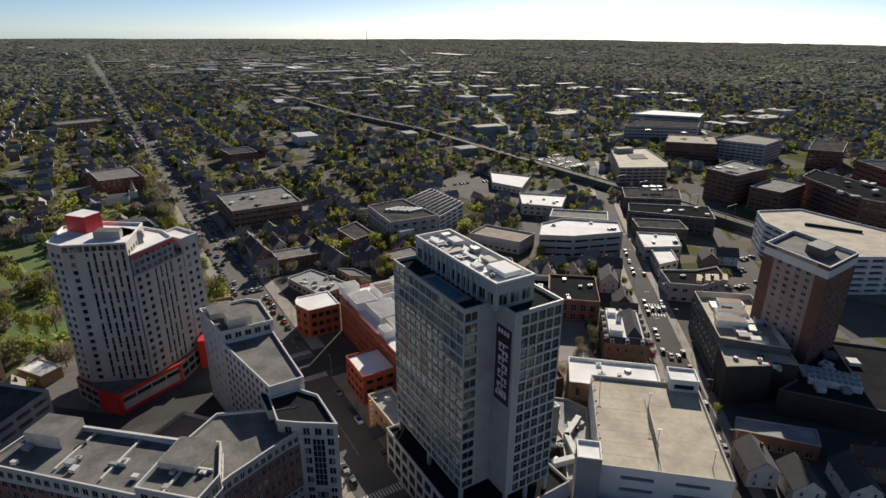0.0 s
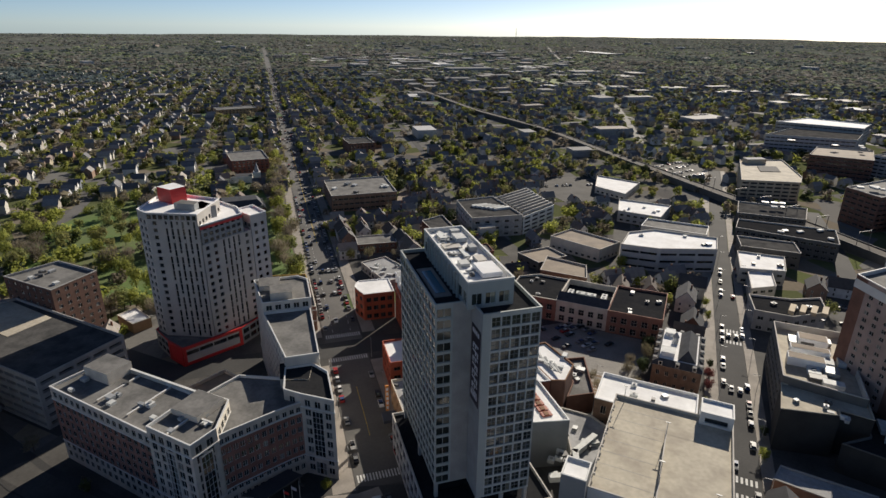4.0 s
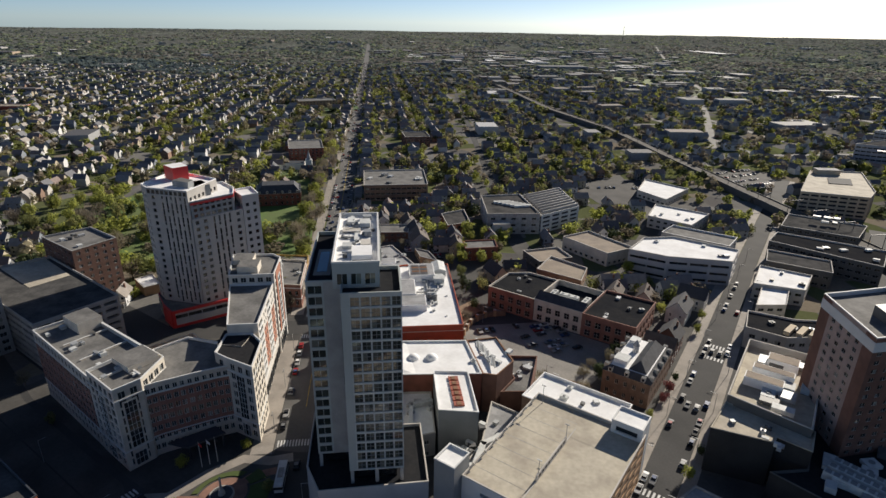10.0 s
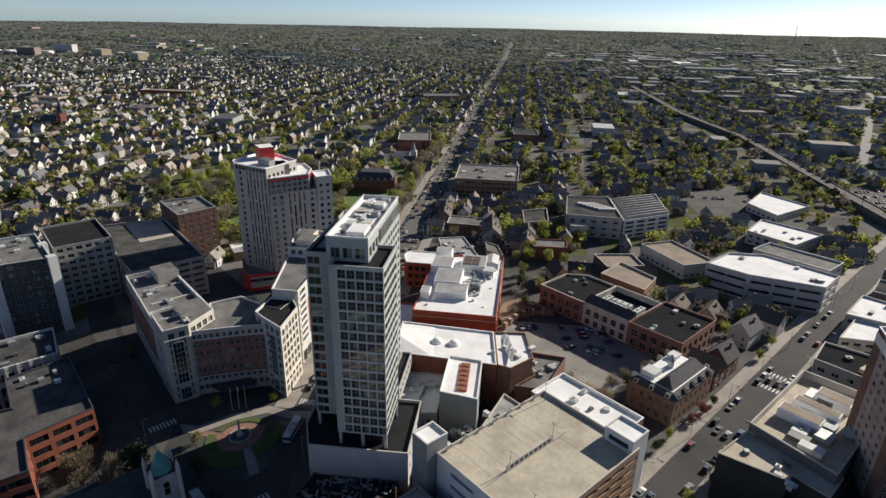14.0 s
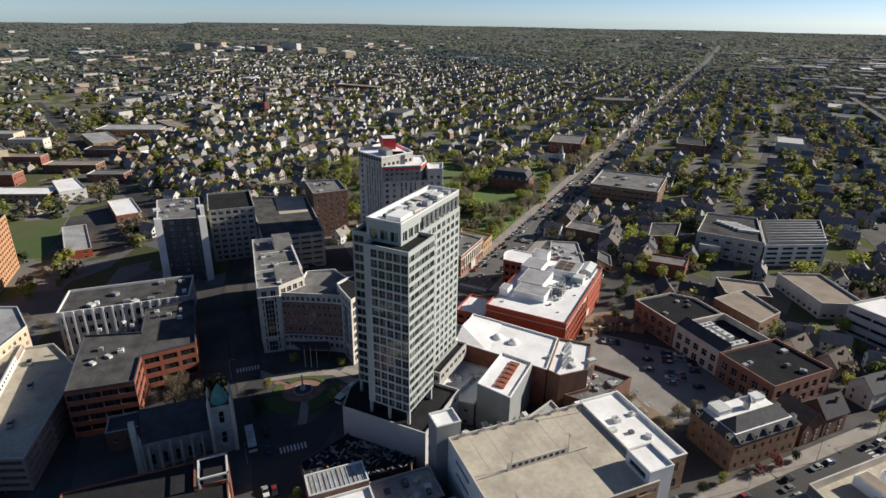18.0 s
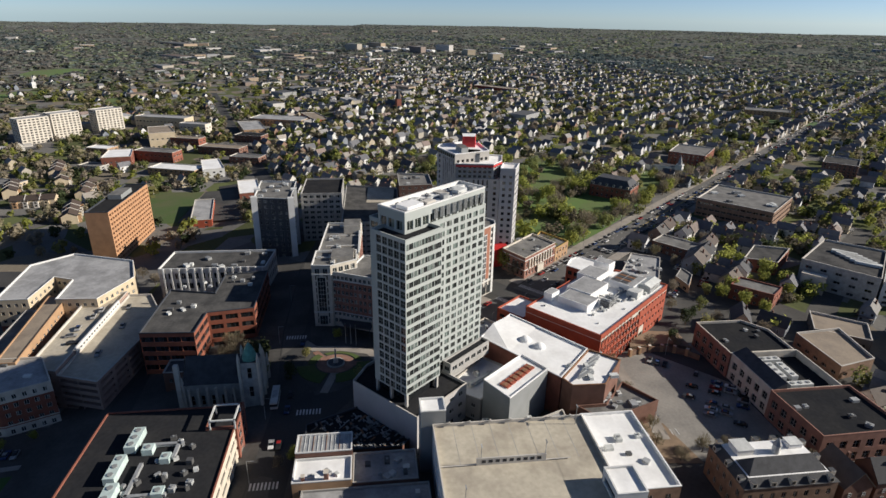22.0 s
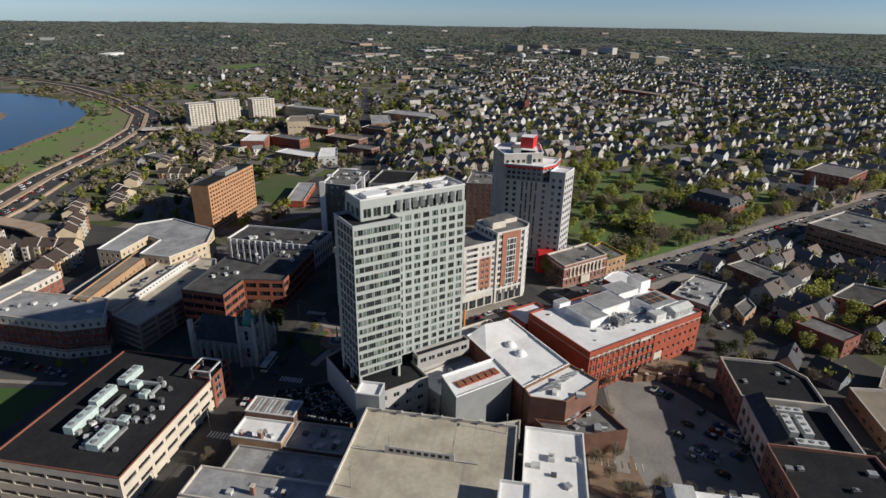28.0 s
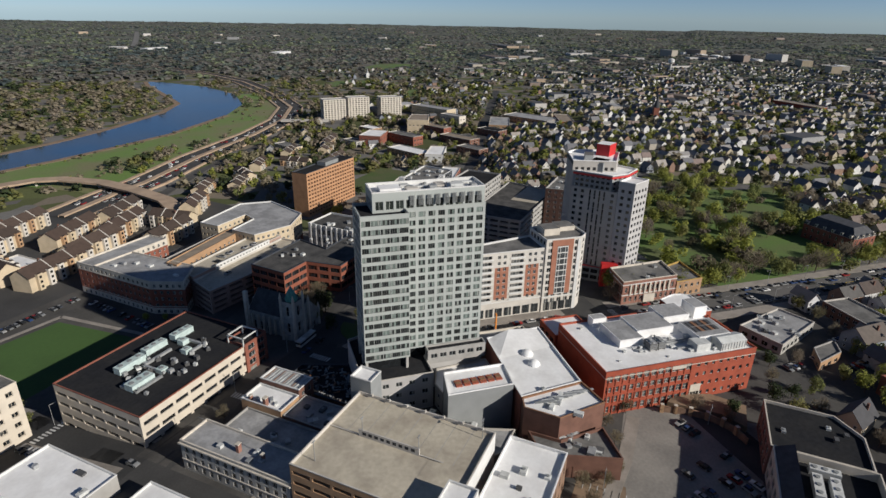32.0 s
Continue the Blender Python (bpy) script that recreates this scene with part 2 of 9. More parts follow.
mat("blossom", (0.24, 0.085, 0.08), 0.9, 0.3, 0.3, island=0.3, spec=0.2, leafy=0.3)
mat("water", (0.012, 0.04, 0.08), 0.16, 0.012, 0.3, 0.12, 0.6, tint=(0.04, 0.045, 0.04), spec=0.7)
mat("pool_water", (0.03, 0.16, 0.24), 0.1, 0.2, 0.1)
mat("banner_black", (0.025, 0.012, 0.02), 0.6)
mat("banner_white", (0.75, 0.73, 0.74), 0.6)
mat("sign_orange", (0.75, 0.28, 0.05), 0.6)
mat("tyre", (0.02, 0.02, 0.02), 0.9)
mat("ochre", (0.42, 0.28, 0.07), 0.9, 0.3, 0.3)
glassy("glass_grey", (0.035, 0.04, 0.042), (0.24, 0.24, 0.22))
glassy("glass_green", (0.028, 0.034, 0.030), (0.20, 0.22, 0.18), 0.08)
palette("glass_blinds", [(0.22, 0.27, 0.245), (0.018, 0.022, 0.022), (0.035, 0.042, 0.04), (0.26, 0.31, 0.285), (0.022, 0.026, 0.026), (0.16, 0.20, 0.18), (0.028, 0.033, 0.032), (0.30, 0.33, 0.305), (0.05, 0.06, 0.055), (0.02, 0.024, 0.024)], 0.1, "islands", 0.25, 0.3, 0.6)
# curtain wall panes: base colours lightened to carry the reflected sky
palette("glass_curtain", [(0.10, 0.13, 0.115), (0.15, 0.19, 0.165), (0.06, 0.08, 0.07), (0.12, 0.15, 0.13), (0.20, 0.24, 0.21), (0.09, 0.115, 0.10)], 0.05, "islands", 0.25, 0.3, 0.9)
palette("glass_bay", [(0.030, 0.036, 0.031), (0.055, 0.062, 0.052), (0.022, 0.027, 0.024), (0.10, 0.10, 0.082), (0.04, 0.046, 0.039), (0.026, 0.031, 0.028), (0.15, 0.15, 0.125), (0.035, 0.041, 0.036)], 0.06, "islands", 0.3, 0.3, 0.6)
palette("glass_mid", [(0.10, 0.105, 0.105), (0.15, 0.15, 0.145), (0.07, 0.075, 0.078), (0.12, 0.125, 0.12)], 0.12, "islands", 0.3, 0.3, 0.6)
glassy("glass_dark", (0.018, 0.02, 0.022), (0.05, 0.05, 0.05))
palette("siding", [(0.518, 0.497, 0.454), (0.626, 0.626, 0.605), (0.389, 0.356, 0.302), (0.324, 0.324, 0.313), (0.605, 0.594, 0.54), (0.216, 0.238, 0.27), (0.432, 0.378, 0.27), (0.562, 0.562, 0.562), (0.259, 0.162, 0.119), (0.648, 0.648, 0.637)])
palette("siding_far", [(0.515, 0.493, 0.448), (0.672, 0.672, 0.65), (0.381, 0.347, 0.291), (0.314, 0.314, 0.302), (0.65, 0.638, 0.582), (0.224, 0.246, 0.28), (0.426, 0.37, 0.269), (0.56, 0.56, 0.56), (0.246, 0.157, 0.112), (0.672, 0.672, 0.661)], by="islands")
palette("shingle", [(0.152, 0.152, 0.161), (0.215, 0.206, 0.197), (0.125, 0.125, 0.134), (0.269, 0.242, 0.215), (0.179, 0.143, 0.125), (0.0986, 0.1, 0.108)], 0.9)
palette("shingle_brown", [(0.066, 0.044, 0.034), (0.054, 0.038, 0.030), (0.075, 0.052, 0.04)], 0.9)
palette("shingle_dark", [(0.075, 0.075, 0.08), (0.10, 0.095, 0.09), (0.06, 0.06, 0.065), (0.12, 0.10, 0.085), (0.085, 0.065, 0.055), (0.05, 0.05, 0.054)], 0.9)
palette("shingle_far", [(0.174, 0.174, 0.184), (0.265, 0.254, 0.245), (0.143, 0.143, 0.154), (0.326, 0.295, 0.265), (0.224, 0.174, 0.154), (0.112, 0.114, 0.122)], 0.9, "islands")
palette("car_paint", [(0.22, 0.225, 0.23), (0.02, 0.02, 0.022), (0.16, 0.165, 0.17), (0.70, 0.70, 0.69), (0.05, 0.055, 0.065), (0.30, 0.30, 0.30), (0.28, 0.02, 0.02), (0.03, 0.06, 0.16), (0.03, 0.03, 0.03), (0.34, 0.34, 0.335)], 0.5, spec=0.3)
palette("car_paint_far", [(0.60, 0.60, 0.60), (0.02, 0.02, 0.022), (0.16, 0.165, 0.17), (0.70, 0.70, 0.69), (0.05, 0.055, 0.065), (0.30, 0.30, 0.30), (0.28, 0.02, 0.02)], 0.5, "islands", spec=0.3)
palette("roof_far", [(0.20, 0.20, 0.20), (0.09, 0.09, 0.09), (0.14, 0.135, 0.13), (0.11, 0.10, 0.095), (0.45, 0.45, 0.45), (0.07, 0.07, 0.07), (0.15, 0.12, 0.10), (0.11, 0.11, 0.115), (0.13, 0.10, 0.08), (0.08, 0.08, 0.085)], 0.8, "islands")
palette("wall_far", [(0.40, 0.36, 0.30), (0.24, 0.19, 0.16), (0.50, 0.48, 0.45), (0.36, 0.28, 0.2), (0.30, 0.30, 0.30)], 0.8, "islands")


def ground_material():
    """Lawns, bare yards and paving near by; woods with clearings far off, greyed with painted haze."""
    m = mat("ground_cover", (0.075, 0.085, 0.035), 1.0, 0.012, 0.3, 0.5, tint=(0.10, 0.085, 0.06), spec=0.0)
    nt = m.node_tree
    n, link = nt.nodes, nt.links.new
    geo = n.new("ShaderNodeNewGeometry")
    cell = n.new("ShaderNodeTexVoronoi")
    cell.inputs["Scale"].default_value = 0.045
    link(geo.outputs["Position"], cell.inputs["Vector"])
    ramp = n.new("ShaderNodeValToRGB")
    ramp.color_ramp.interpolation = "CONSTANT"
    cols = [(0.09, 0.10, 0.05), (0.18, 0.175, 0.165), (0.115, 0.13, 0.06), (0.13, 0.125, 0.12), (0.19, 0.165, 0.13), (0.16, 0.155, 0.145), (0.10, 0.11, 0.055)]
    while len(ramp.color_ramp.elements) < len(cols):
        ramp.color_ramp.elements.new(0.5)
    for i, c in enumerate(cols):
        ramp.color_ramp.elements[i].position = i / len(cols)
        ramp.color_ramp.elements[i].color = (*c, 1)
    sep = n.new("ShaderNodeSeparateColor")
    link(cell.outputs["Color"], sep.inputs[0])
    link(sep.outputs[0], ramp.inputs[0])
    length = n.new("ShaderNodeVectorMath")
    length.operation = "LENGTH"
    link(geo.outputs["Position"], length.inputs[0])
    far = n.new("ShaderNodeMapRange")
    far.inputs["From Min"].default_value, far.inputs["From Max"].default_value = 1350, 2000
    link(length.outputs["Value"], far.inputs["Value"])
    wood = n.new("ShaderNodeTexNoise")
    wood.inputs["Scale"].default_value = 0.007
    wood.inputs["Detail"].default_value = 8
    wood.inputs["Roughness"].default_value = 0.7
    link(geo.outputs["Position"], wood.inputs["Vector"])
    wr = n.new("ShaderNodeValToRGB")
    # wood colours pulled towards blue-grey in place of haze
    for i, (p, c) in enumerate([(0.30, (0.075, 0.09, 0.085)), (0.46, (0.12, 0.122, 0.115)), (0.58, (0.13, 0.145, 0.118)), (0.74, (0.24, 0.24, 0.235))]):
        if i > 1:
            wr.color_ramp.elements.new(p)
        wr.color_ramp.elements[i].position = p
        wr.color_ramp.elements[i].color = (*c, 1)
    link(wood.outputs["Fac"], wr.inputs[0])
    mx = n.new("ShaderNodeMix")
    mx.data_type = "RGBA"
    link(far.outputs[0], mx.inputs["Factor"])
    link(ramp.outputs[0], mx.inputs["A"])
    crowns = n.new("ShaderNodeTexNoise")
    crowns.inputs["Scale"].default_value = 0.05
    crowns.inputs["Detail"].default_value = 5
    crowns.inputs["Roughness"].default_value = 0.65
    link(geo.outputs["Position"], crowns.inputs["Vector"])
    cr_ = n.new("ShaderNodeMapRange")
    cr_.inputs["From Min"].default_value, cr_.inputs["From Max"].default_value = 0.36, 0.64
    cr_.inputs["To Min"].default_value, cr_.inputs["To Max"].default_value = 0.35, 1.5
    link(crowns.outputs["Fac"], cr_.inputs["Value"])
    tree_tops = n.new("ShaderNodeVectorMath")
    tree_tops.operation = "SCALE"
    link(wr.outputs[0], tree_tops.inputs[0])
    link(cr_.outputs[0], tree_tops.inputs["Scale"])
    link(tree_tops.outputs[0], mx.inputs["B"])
    hsv = next(k for k in n if k.bl_idname == "ShaderNodeHueSaturation")
    link(mx.outputs["Result"], hsv.inputs["Color"])


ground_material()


# ---- mesh helpers ----
class Shape:
    """Gathers faces for one mesh; each face carries the name of its material."""

    def __init__(self):
        self.v, self.f, self.m = [], [], []

    def face(self, pts, m):
        k = len(self.v)
        self.v.extend(pts)
        self.f.append(tuple(range(k, k + len(pts))))
        self.m.append(m)

    def box(self, x, y, z, lx, ly, lz, m, ang=0.0, top=None):
        """A box standing on z, centred on x, y, turned by ang degrees."""
        c, s = math.cos(radians(ang)), math.sin(radians(ang))
        k = len(self.v)
        for dz in (0, lz):
            for sx, sy in ((-1, -1), (1, -1), (1, 1), (-1, 1)):
                px, py = sx * lx / 2, sy * ly / 2
                self.v.append((x + c * px - s * py, y + s * px + c * py, z + dz))
        for q in ((3, 2, 1, 0), (0, 1, 5, 4), (1, 2, 6, 5), (2, 3, 7, 6), (3, 0, 4, 7)):
            self.f.append(tuple(k + i for i in q))
            self.m.append(m)
        self.f.append(tuple(k + i for i in (4, 5, 6, 7)))
        self.m.append(top or m)

    def prism(self, poly, z0, z1, m, top=None):
        poly = ccw(poly)
        k, n = len(self.v), len(poly)
        self.v.extend((x, y, z0) for x, y in poly)
        self.v.extend((x, y, z1) for x, y in poly)
        for i in range(n):
            j = (i + 1) % n
            self.f.append((k + i, k + j, k + n + j, k + n + i))
            self.m.append(m)
        self.f.append(tuple(k + n + i for i in range(n)))
        self.m.append(top or m)

    def tube(self, x, y, z0, z1, r0, r1, m, n=10):
        k = len(self.v)
        for z, r in ((z0, r0), (z1, r1)):
            self.v.extend((x + r * math.cos(2 * math.pi * i / n), y + r * math.sin(2 * math.pi * i / n), z) for i in range(n))
        for i in range(n):
            j = (i + 1) % n
            self.f.append((k + i, k + j, k + n + j, k + n + i))
            self.m.append(m)
        self.f.append(tuple(k + n + i for i in range(n)))
        self.m.append(m)

    def mesh(self, name):
        me = bpy.data.meshes.new(name)
        me.from_pydata(self.v, [], self.f)
        names = list(dict.fromkeys(self.m))
        for q in names:
            me.materials.append(MATS[q])
        me.polygons.foreach_set("material_index", [names.index(q) for q in self.m])
        me.update()
        return me


def ccw(poly):
    area = sum(a[0] * b[1] - b[0] * a[1] for a, b in zip(poly, poly[1:] + poly[:1]))
    return poly if area > 0 else poly[::-1]


def part(name, shape, parent, label="", m=None):
    """One mesh as a part under a thing or under a part."""
    ob = new(name, shape.mesh(name) if isinstance(shape, Shape) else shape)
    ob.parent = parent
    if parent is not None:
        ob.matrix_parent_inverse = parent.matrix_world.inverted() if parent.type == "EMPTY" else Matrix()
    if m is not None:
        ob.matrix_basis = m
    return tagged(ob, label)


def thing(name, label, category, x=0.0, y=0.0, z=0.0, group="", kind=""):
    """An Empty at the base of a thing, for its parts. Parts are given in world places."""
    ob = new(name)
    ob.empty_display_size = 0.5
    ob.matrix_world = Matrix.Translation((x, y, z))
    return tagged(ob, label, category, group, kind)


def solid(name, shape, label, category, kind="", group=""):
    return tagged(new(name, shape.mesh(name)), label, category, group, kind)


def frame_of(ox, oy, ux, uy):
    """Places in a local plan: a along u, b to the right of it."""
    d = math.hypot(ux, uy)
    ux, uy = ux / d, uy / d
    return lambda a, b: (ox + a * ux + b * uy, oy + a * uy - b * ux)


def rect(f, a0, a1, b0, b1):
    return [f(a0, b0), f(a1, b0), f(a1, b1), f(a0, b1)]


def xy(x0, x1, y0, y1):
    return [(x0, y0), (x1, y0), (x1, y1), (x0, y1)]


def level(y):
    """Height of the ground: it falls from the square to the river side."""
    return -10.0 * min(1.0, max(0.0, (80.0 - y) / 80.0))


AVE = frame_of(-52.0, 124.5, -0.665, 0.747)    # the avenue: a along it, b across
TOW = frame_of(-9.3, 120.8, -0.665, 0.747)     # the tall tower's plan
THE = frame_of(-24.4, 205.1, -0.653, 0.757)    # the theatre school's plan


# ---- facades ----
def win(f, p=3.2, w=1.5, h=1.6, sill=0.9, g=0.0, top=0.6, glass="glass_grey", rim="white_panel", rec=0.22, cross=1, m=0.6, rail=0):
    """How a wall is cut: storeys, pitch, width, height, sill, ground storey, wall above, pane, frame, recess, mullions, margin."""
    return dict(f=f, p=p, w=w, h=h, sill=sill, g=g, top=top, glass=glass, rim=rim, rec=rec, cross=cross, m=m, rail=rail)


WINDOWS = {}


def window_mesh(w, h, glass, rim, cross, rail):
    key = (round(w, 2), round(h, 2), glass, rim, cross, rail)
    if key not in WINDOWS:
        s = Shape()
        pane(s, lambda x, z, d: (x, d, z), *key)
        WINDOWS[key] = s.mesh("window")
    return WINDOWS[key]


def pane(s, at, w, h, glass, rim, cross, rail, deep=True):
    """A pane with its frame; x across, z up from the sill, d out of the wall (negative) from the pane."""
    n = cross + 1
    for i in range(n):
        x0, x1 = -w / 2 + w * i / n, -w / 2 + w * (i + 1) / n
        s.face([at(x0, 0, 0), at(x1, 0, 0), at(x1, h, 0), at(x0, h, 0)], glass)
    if rim is None:
        return
    t, d = 0.09, -0.08
    bars = [(-w / 2, 0, w / 2, t), (-w / 2, h - t, w / 2, h), (-w / 2, t, -w / 2 + t, h - t), (w / 2 - t, t, w / 2, h - t)]
    bars += [(-w / 2 + w * i / n - t / 2, t, -w / 2 + w * i / n + t / 2, h - t) for i in range(1, n)]
    bars += [(-w / 2 + t, h * (i + 1) / (rail + 1) - t / 2, w / 2 - t, h * (i + 1) / (rail + 1) + t / 2) for i in range(rail)]
    for x0, z0, x1, z1 in bars:
        s.face([at(x0, z0, d), at(x1, z0, d), at(x1, z1, d), at(x0, z1, d)], rim)
        if not deep:
            continue
        s.face([at(x0, z1, d), at(x1, z1, d), at(x1, z1, 0), at(x0, z1, 0)], rim)
        s.face([at(x0, z0, 0), at(x0, z0, d), at(x0, z1, d), at(x0, z1, 0)], rim)
        s.face([at(x1, z0, d), at(x1, z0, 0), at(x1, z1, 0), at(x1, z1, d)], rim)


def facade(s, p0, p1, z0, z1, wall, spec, panes, rows=None):
    """One wall from p0 to p1 (its outside on the right), with openings cut through to their depth."""
    dx, dy = p1[0] - p0[0], p1[1] - p0[1]
    ln = math.hypot(dx, dy)
    if ln < 0.05:
        return
    dx, dy = dx / ln, dy / ln
    nx, ny = dy, -dx

    def at(x, z, d=0.0):
        return (p0[0] + dx * x - nx * d, p0[1] + dy * x - ny * d, z)

    def wm(z):
        """A wall may be one surface, or several one above another: (up to this height, surface), ..."""
        if isinstance(wall, str):
            return wall
        return next((m for top, m in wall if z < top), wall[-1][1])

    def flat(x0, x1, za, zb):
        cuts = [za] + ([] if isinstance(wall, str) else [t for t, _ in wall if za < t < zb]) + [zb]
        for ca, cb in zip(cuts, cuts[1:]):
            s.face([at(x0, ca), at(x1, ca), at(x1, cb), at(x0, cb)], wm((ca + cb) / 2))

    if not spec or ln < spec["w"] + 0.4:
        flat(0, ln, z0, z1)
        return
    usable = ln - 2 * spec["m"]
    nb = max(1, int(usable / spec["p"] + 0.25))
    pitch = usable / nb
    w = min(spec["w"], pitch - 0.12)
    f = spec["f"]
    fh = (z1 - spec["top"] - z0 - spec["g"]) / f
    h = min(spec["h"], fh - 0.15)
    prev = z0
    xs = [spec["m"] + pitch * (i + 0.5) for i in range(nb)]
    ang = math.degrees(math.atan2(dy, dx))
    for i in range(f):
        za = z0 + spec["g"] + fh * i + min(spec["sill"], fh - h - 0.05)
        zb = za + h
        flat(0, ln, prev, za)
        edge = 0.0
        for x in xs:
            x0, x1 = x - w / 2, x + w / 2
            flat(edge, x0, za, zb)
            edge = x1
            r = spec["rec"]
            s.face([at(x0, za), at(x1, za), at(x1, za, r), at(x0, za, r)], wm(za))
            s.face([at(x0, zb, r), at(x1, zb, r), at(x1, zb), at(x0, zb)], wm(zb))
            s.face([at(x0, za, r), at(x0, zb, r), at(x0, zb), at(x0, za)], wm(za))
            s.face([at(x1, za), at(x1, zb), at(x1, zb, r), at(x1, za, r)], wm(za))
            panes.append((at(x, za, r), ang, w, h, spec))
        flat(edge, ln, za, zb)
        prev = zb
    flat(0, ln, prev, z1)


def hang_windows(root, panes, limit):
    """Each pane is a part; past the limit they are joined."""
    limit = limit if limit >= 300 else int(limit * 0.34)
    rest = Shape()
    for i, (p, ang, w, h, sp) in enumerate(panes):
        if i < limit and sp["rim"] is not None:
            part("window", window_mesh(w, h, sp["glass"], sp["rim"], sp["cross"], sp["rail"]), root, m=pose(*p, 0, 0, ang))
        else:
            c, sn = math.cos(radians(ang)), math.sin(radians(ang))
            pane(rest, lambda x, z, d: (p[0] + c * x - sn * d, p[1] + sn * x + c * d, p[2] + z), w, h, sp["glass"], sp["rim"], sp["cross"], sp["rail"], False)
    if rest.f:
        # frameless panes are dark sheets that paint the shade behind deck gaps
        name = "glazing" if panes[0][4]["rim"] else "deck_opening"
        tagged(part(name, rest, root), kind="stuff")


def inset(poly, d):
    """The plan drawn in by d."""
    poly = ccw(poly)
    n, out = len(poly), []
    for i in range(n):
        a, b, c = poly[i - 1], poly[i], poly[(i + 1) % n]
        u, v = Vector(b) - Vector(a), Vector(c) - Vector(b)
        u.normalize(), v.normalize()
        n1, n2 = Vector((-u.y, u.x)), Vector((-v.y, v.x))
        k = n1 + n2
        k = k / max(0.35, k.dot(n1)) if k.length > 0.01 else n1
        out.append((b[0] + k.x * d, b[1] + k.y * d))
    return out


FOOT = []


def building(name, label, poly, z0, z1, wall, roof, spec=None, specs=None, parapet=0.8, cap=None, limit=60, category="building", bands=(), walls=None, group=""):
    """A house block: walls cut by windows, flat roof within a parapet, string courses. specs: by edge of poly as given."""
    n = len(poly)
    FOOT.append((min(p[0] for p in poly), max(p[0] for p in poly), min(p[1] for p in poly), max(p[1] for p in poly)))
    specs, walls = specs or {}, walls or {}
    edges = [(poly[i], poly[(i + 1) % n], specs.get(i, spec), walls.get(i, wall)) for i in range(n)]
    if ccw(poly) is not poly:
        edges = [(b, a, sp, w) for a, b, sp, w in edges]
    cx, cy = sum(p[0] for p in poly) / n, sum(p[1] for p in poly) / n
    root = thing(name, label, category, cx, cy, z0, group)
    s, panes = Shape(), []
    for a, b, sp, w in edges:
        facade(s, a, b, z0, z1, w, sp, panes)
    part("wall", s, root)
    r = Shape()
    zr = z1 - parapet
    inner = inset(poly, 0.35)
    r.face([(x, y, zr) for x, y in ccw(inner)], roof)
    part("roof", r, root)
    cp = Shape()
    capm = cap or (wall if isinstance(wall, str) else wall[-1][1])
    outer = ccw(inset(poly, -0.06))
    inn = ccw(inner)
    for i in range(len(outer)):
        j = (i + 1) % len(outer)
        o0, o1, i0, i1 = outer[i], outer[j], inn[i], inn[j]
        cp.face([(*o0, z1 + 0.12), (*o1, z1 + 0.12), (*i1, z1 + 0.12), (*i0, z1 + 0.12)], capm)
        cp.face([(*i0, z1 + 0.12), (*i1, z1 + 0.12), (*i1, zr), (*i0, zr)], capm)
        cp.face([(*o0, z1 - 0.2), (*o1, z1 - 0.2), (*o1, z1 + 0.12), (*o0, z1 + 0.12)], capm)
    part("parapet", cp, root)
    for zb, hb, m, out in bands:
        bd = Shape()
        bd.prism(inset(poly, -out), zb, zb + hb, m)
        part("string_course", bd, root)
    hang_windows(root, panes, limit)
    return root


# ---- ground, water, roads ----
def rise(x, y):
    """Far land lifts slowly to the skyline, with low hills to the north, and falls away behind it."""
    r = math.hypot(x - 80, y - 100)
    z = 68.0 * (max(0.0, min(r, 4700) - 1800) / 2900) ** 2
    if r > 3200:
        az = math.atan2(x, y)
        z += (1.5 * math.sin(az * 9 + 1) + 9 * math.exp(-((az + 0.06) / 0.28) ** 2) + 1.5 * math.sin(az * 23)) * (min(r, 4700) - 3200) / 1500
    return z - max(0.0, r - 4700) * 0.3


def land(x, y):
    return level(y) + rise(x, y)


def steps(knots):
    out = []
    for (a, b, d) in knots:
        n = max(1, round((b - a) / d))
        out += [a + (b - a) * i / n for i in range(n)]
    return out + [knots[-1][1]]


GX = steps([(-5200, -2000, 70), (-2000, -400, 80), (-400, 400, 40), (400, 2000, 80), (2000, 5200, 100)])
GY = steps([(-5200, -2000, 100), (-2000, 0, 80), (0, 80, 20), (80, 2000, 60), (2000, 5200, 70)])
gs = Shape()
gs.v = [(x, y, land(x, y)) for y in GY for x in GX]
nx = len(GX)
gs.f = [(j * nx + i, j * nx + i + 1, (j + 1) * nx + i + 1, (j + 1) * nx + i) for j in range(len(GY) - 1) for i in range(nx - 1)]
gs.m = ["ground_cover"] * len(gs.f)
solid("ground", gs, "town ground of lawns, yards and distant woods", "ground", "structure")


ROADS = []


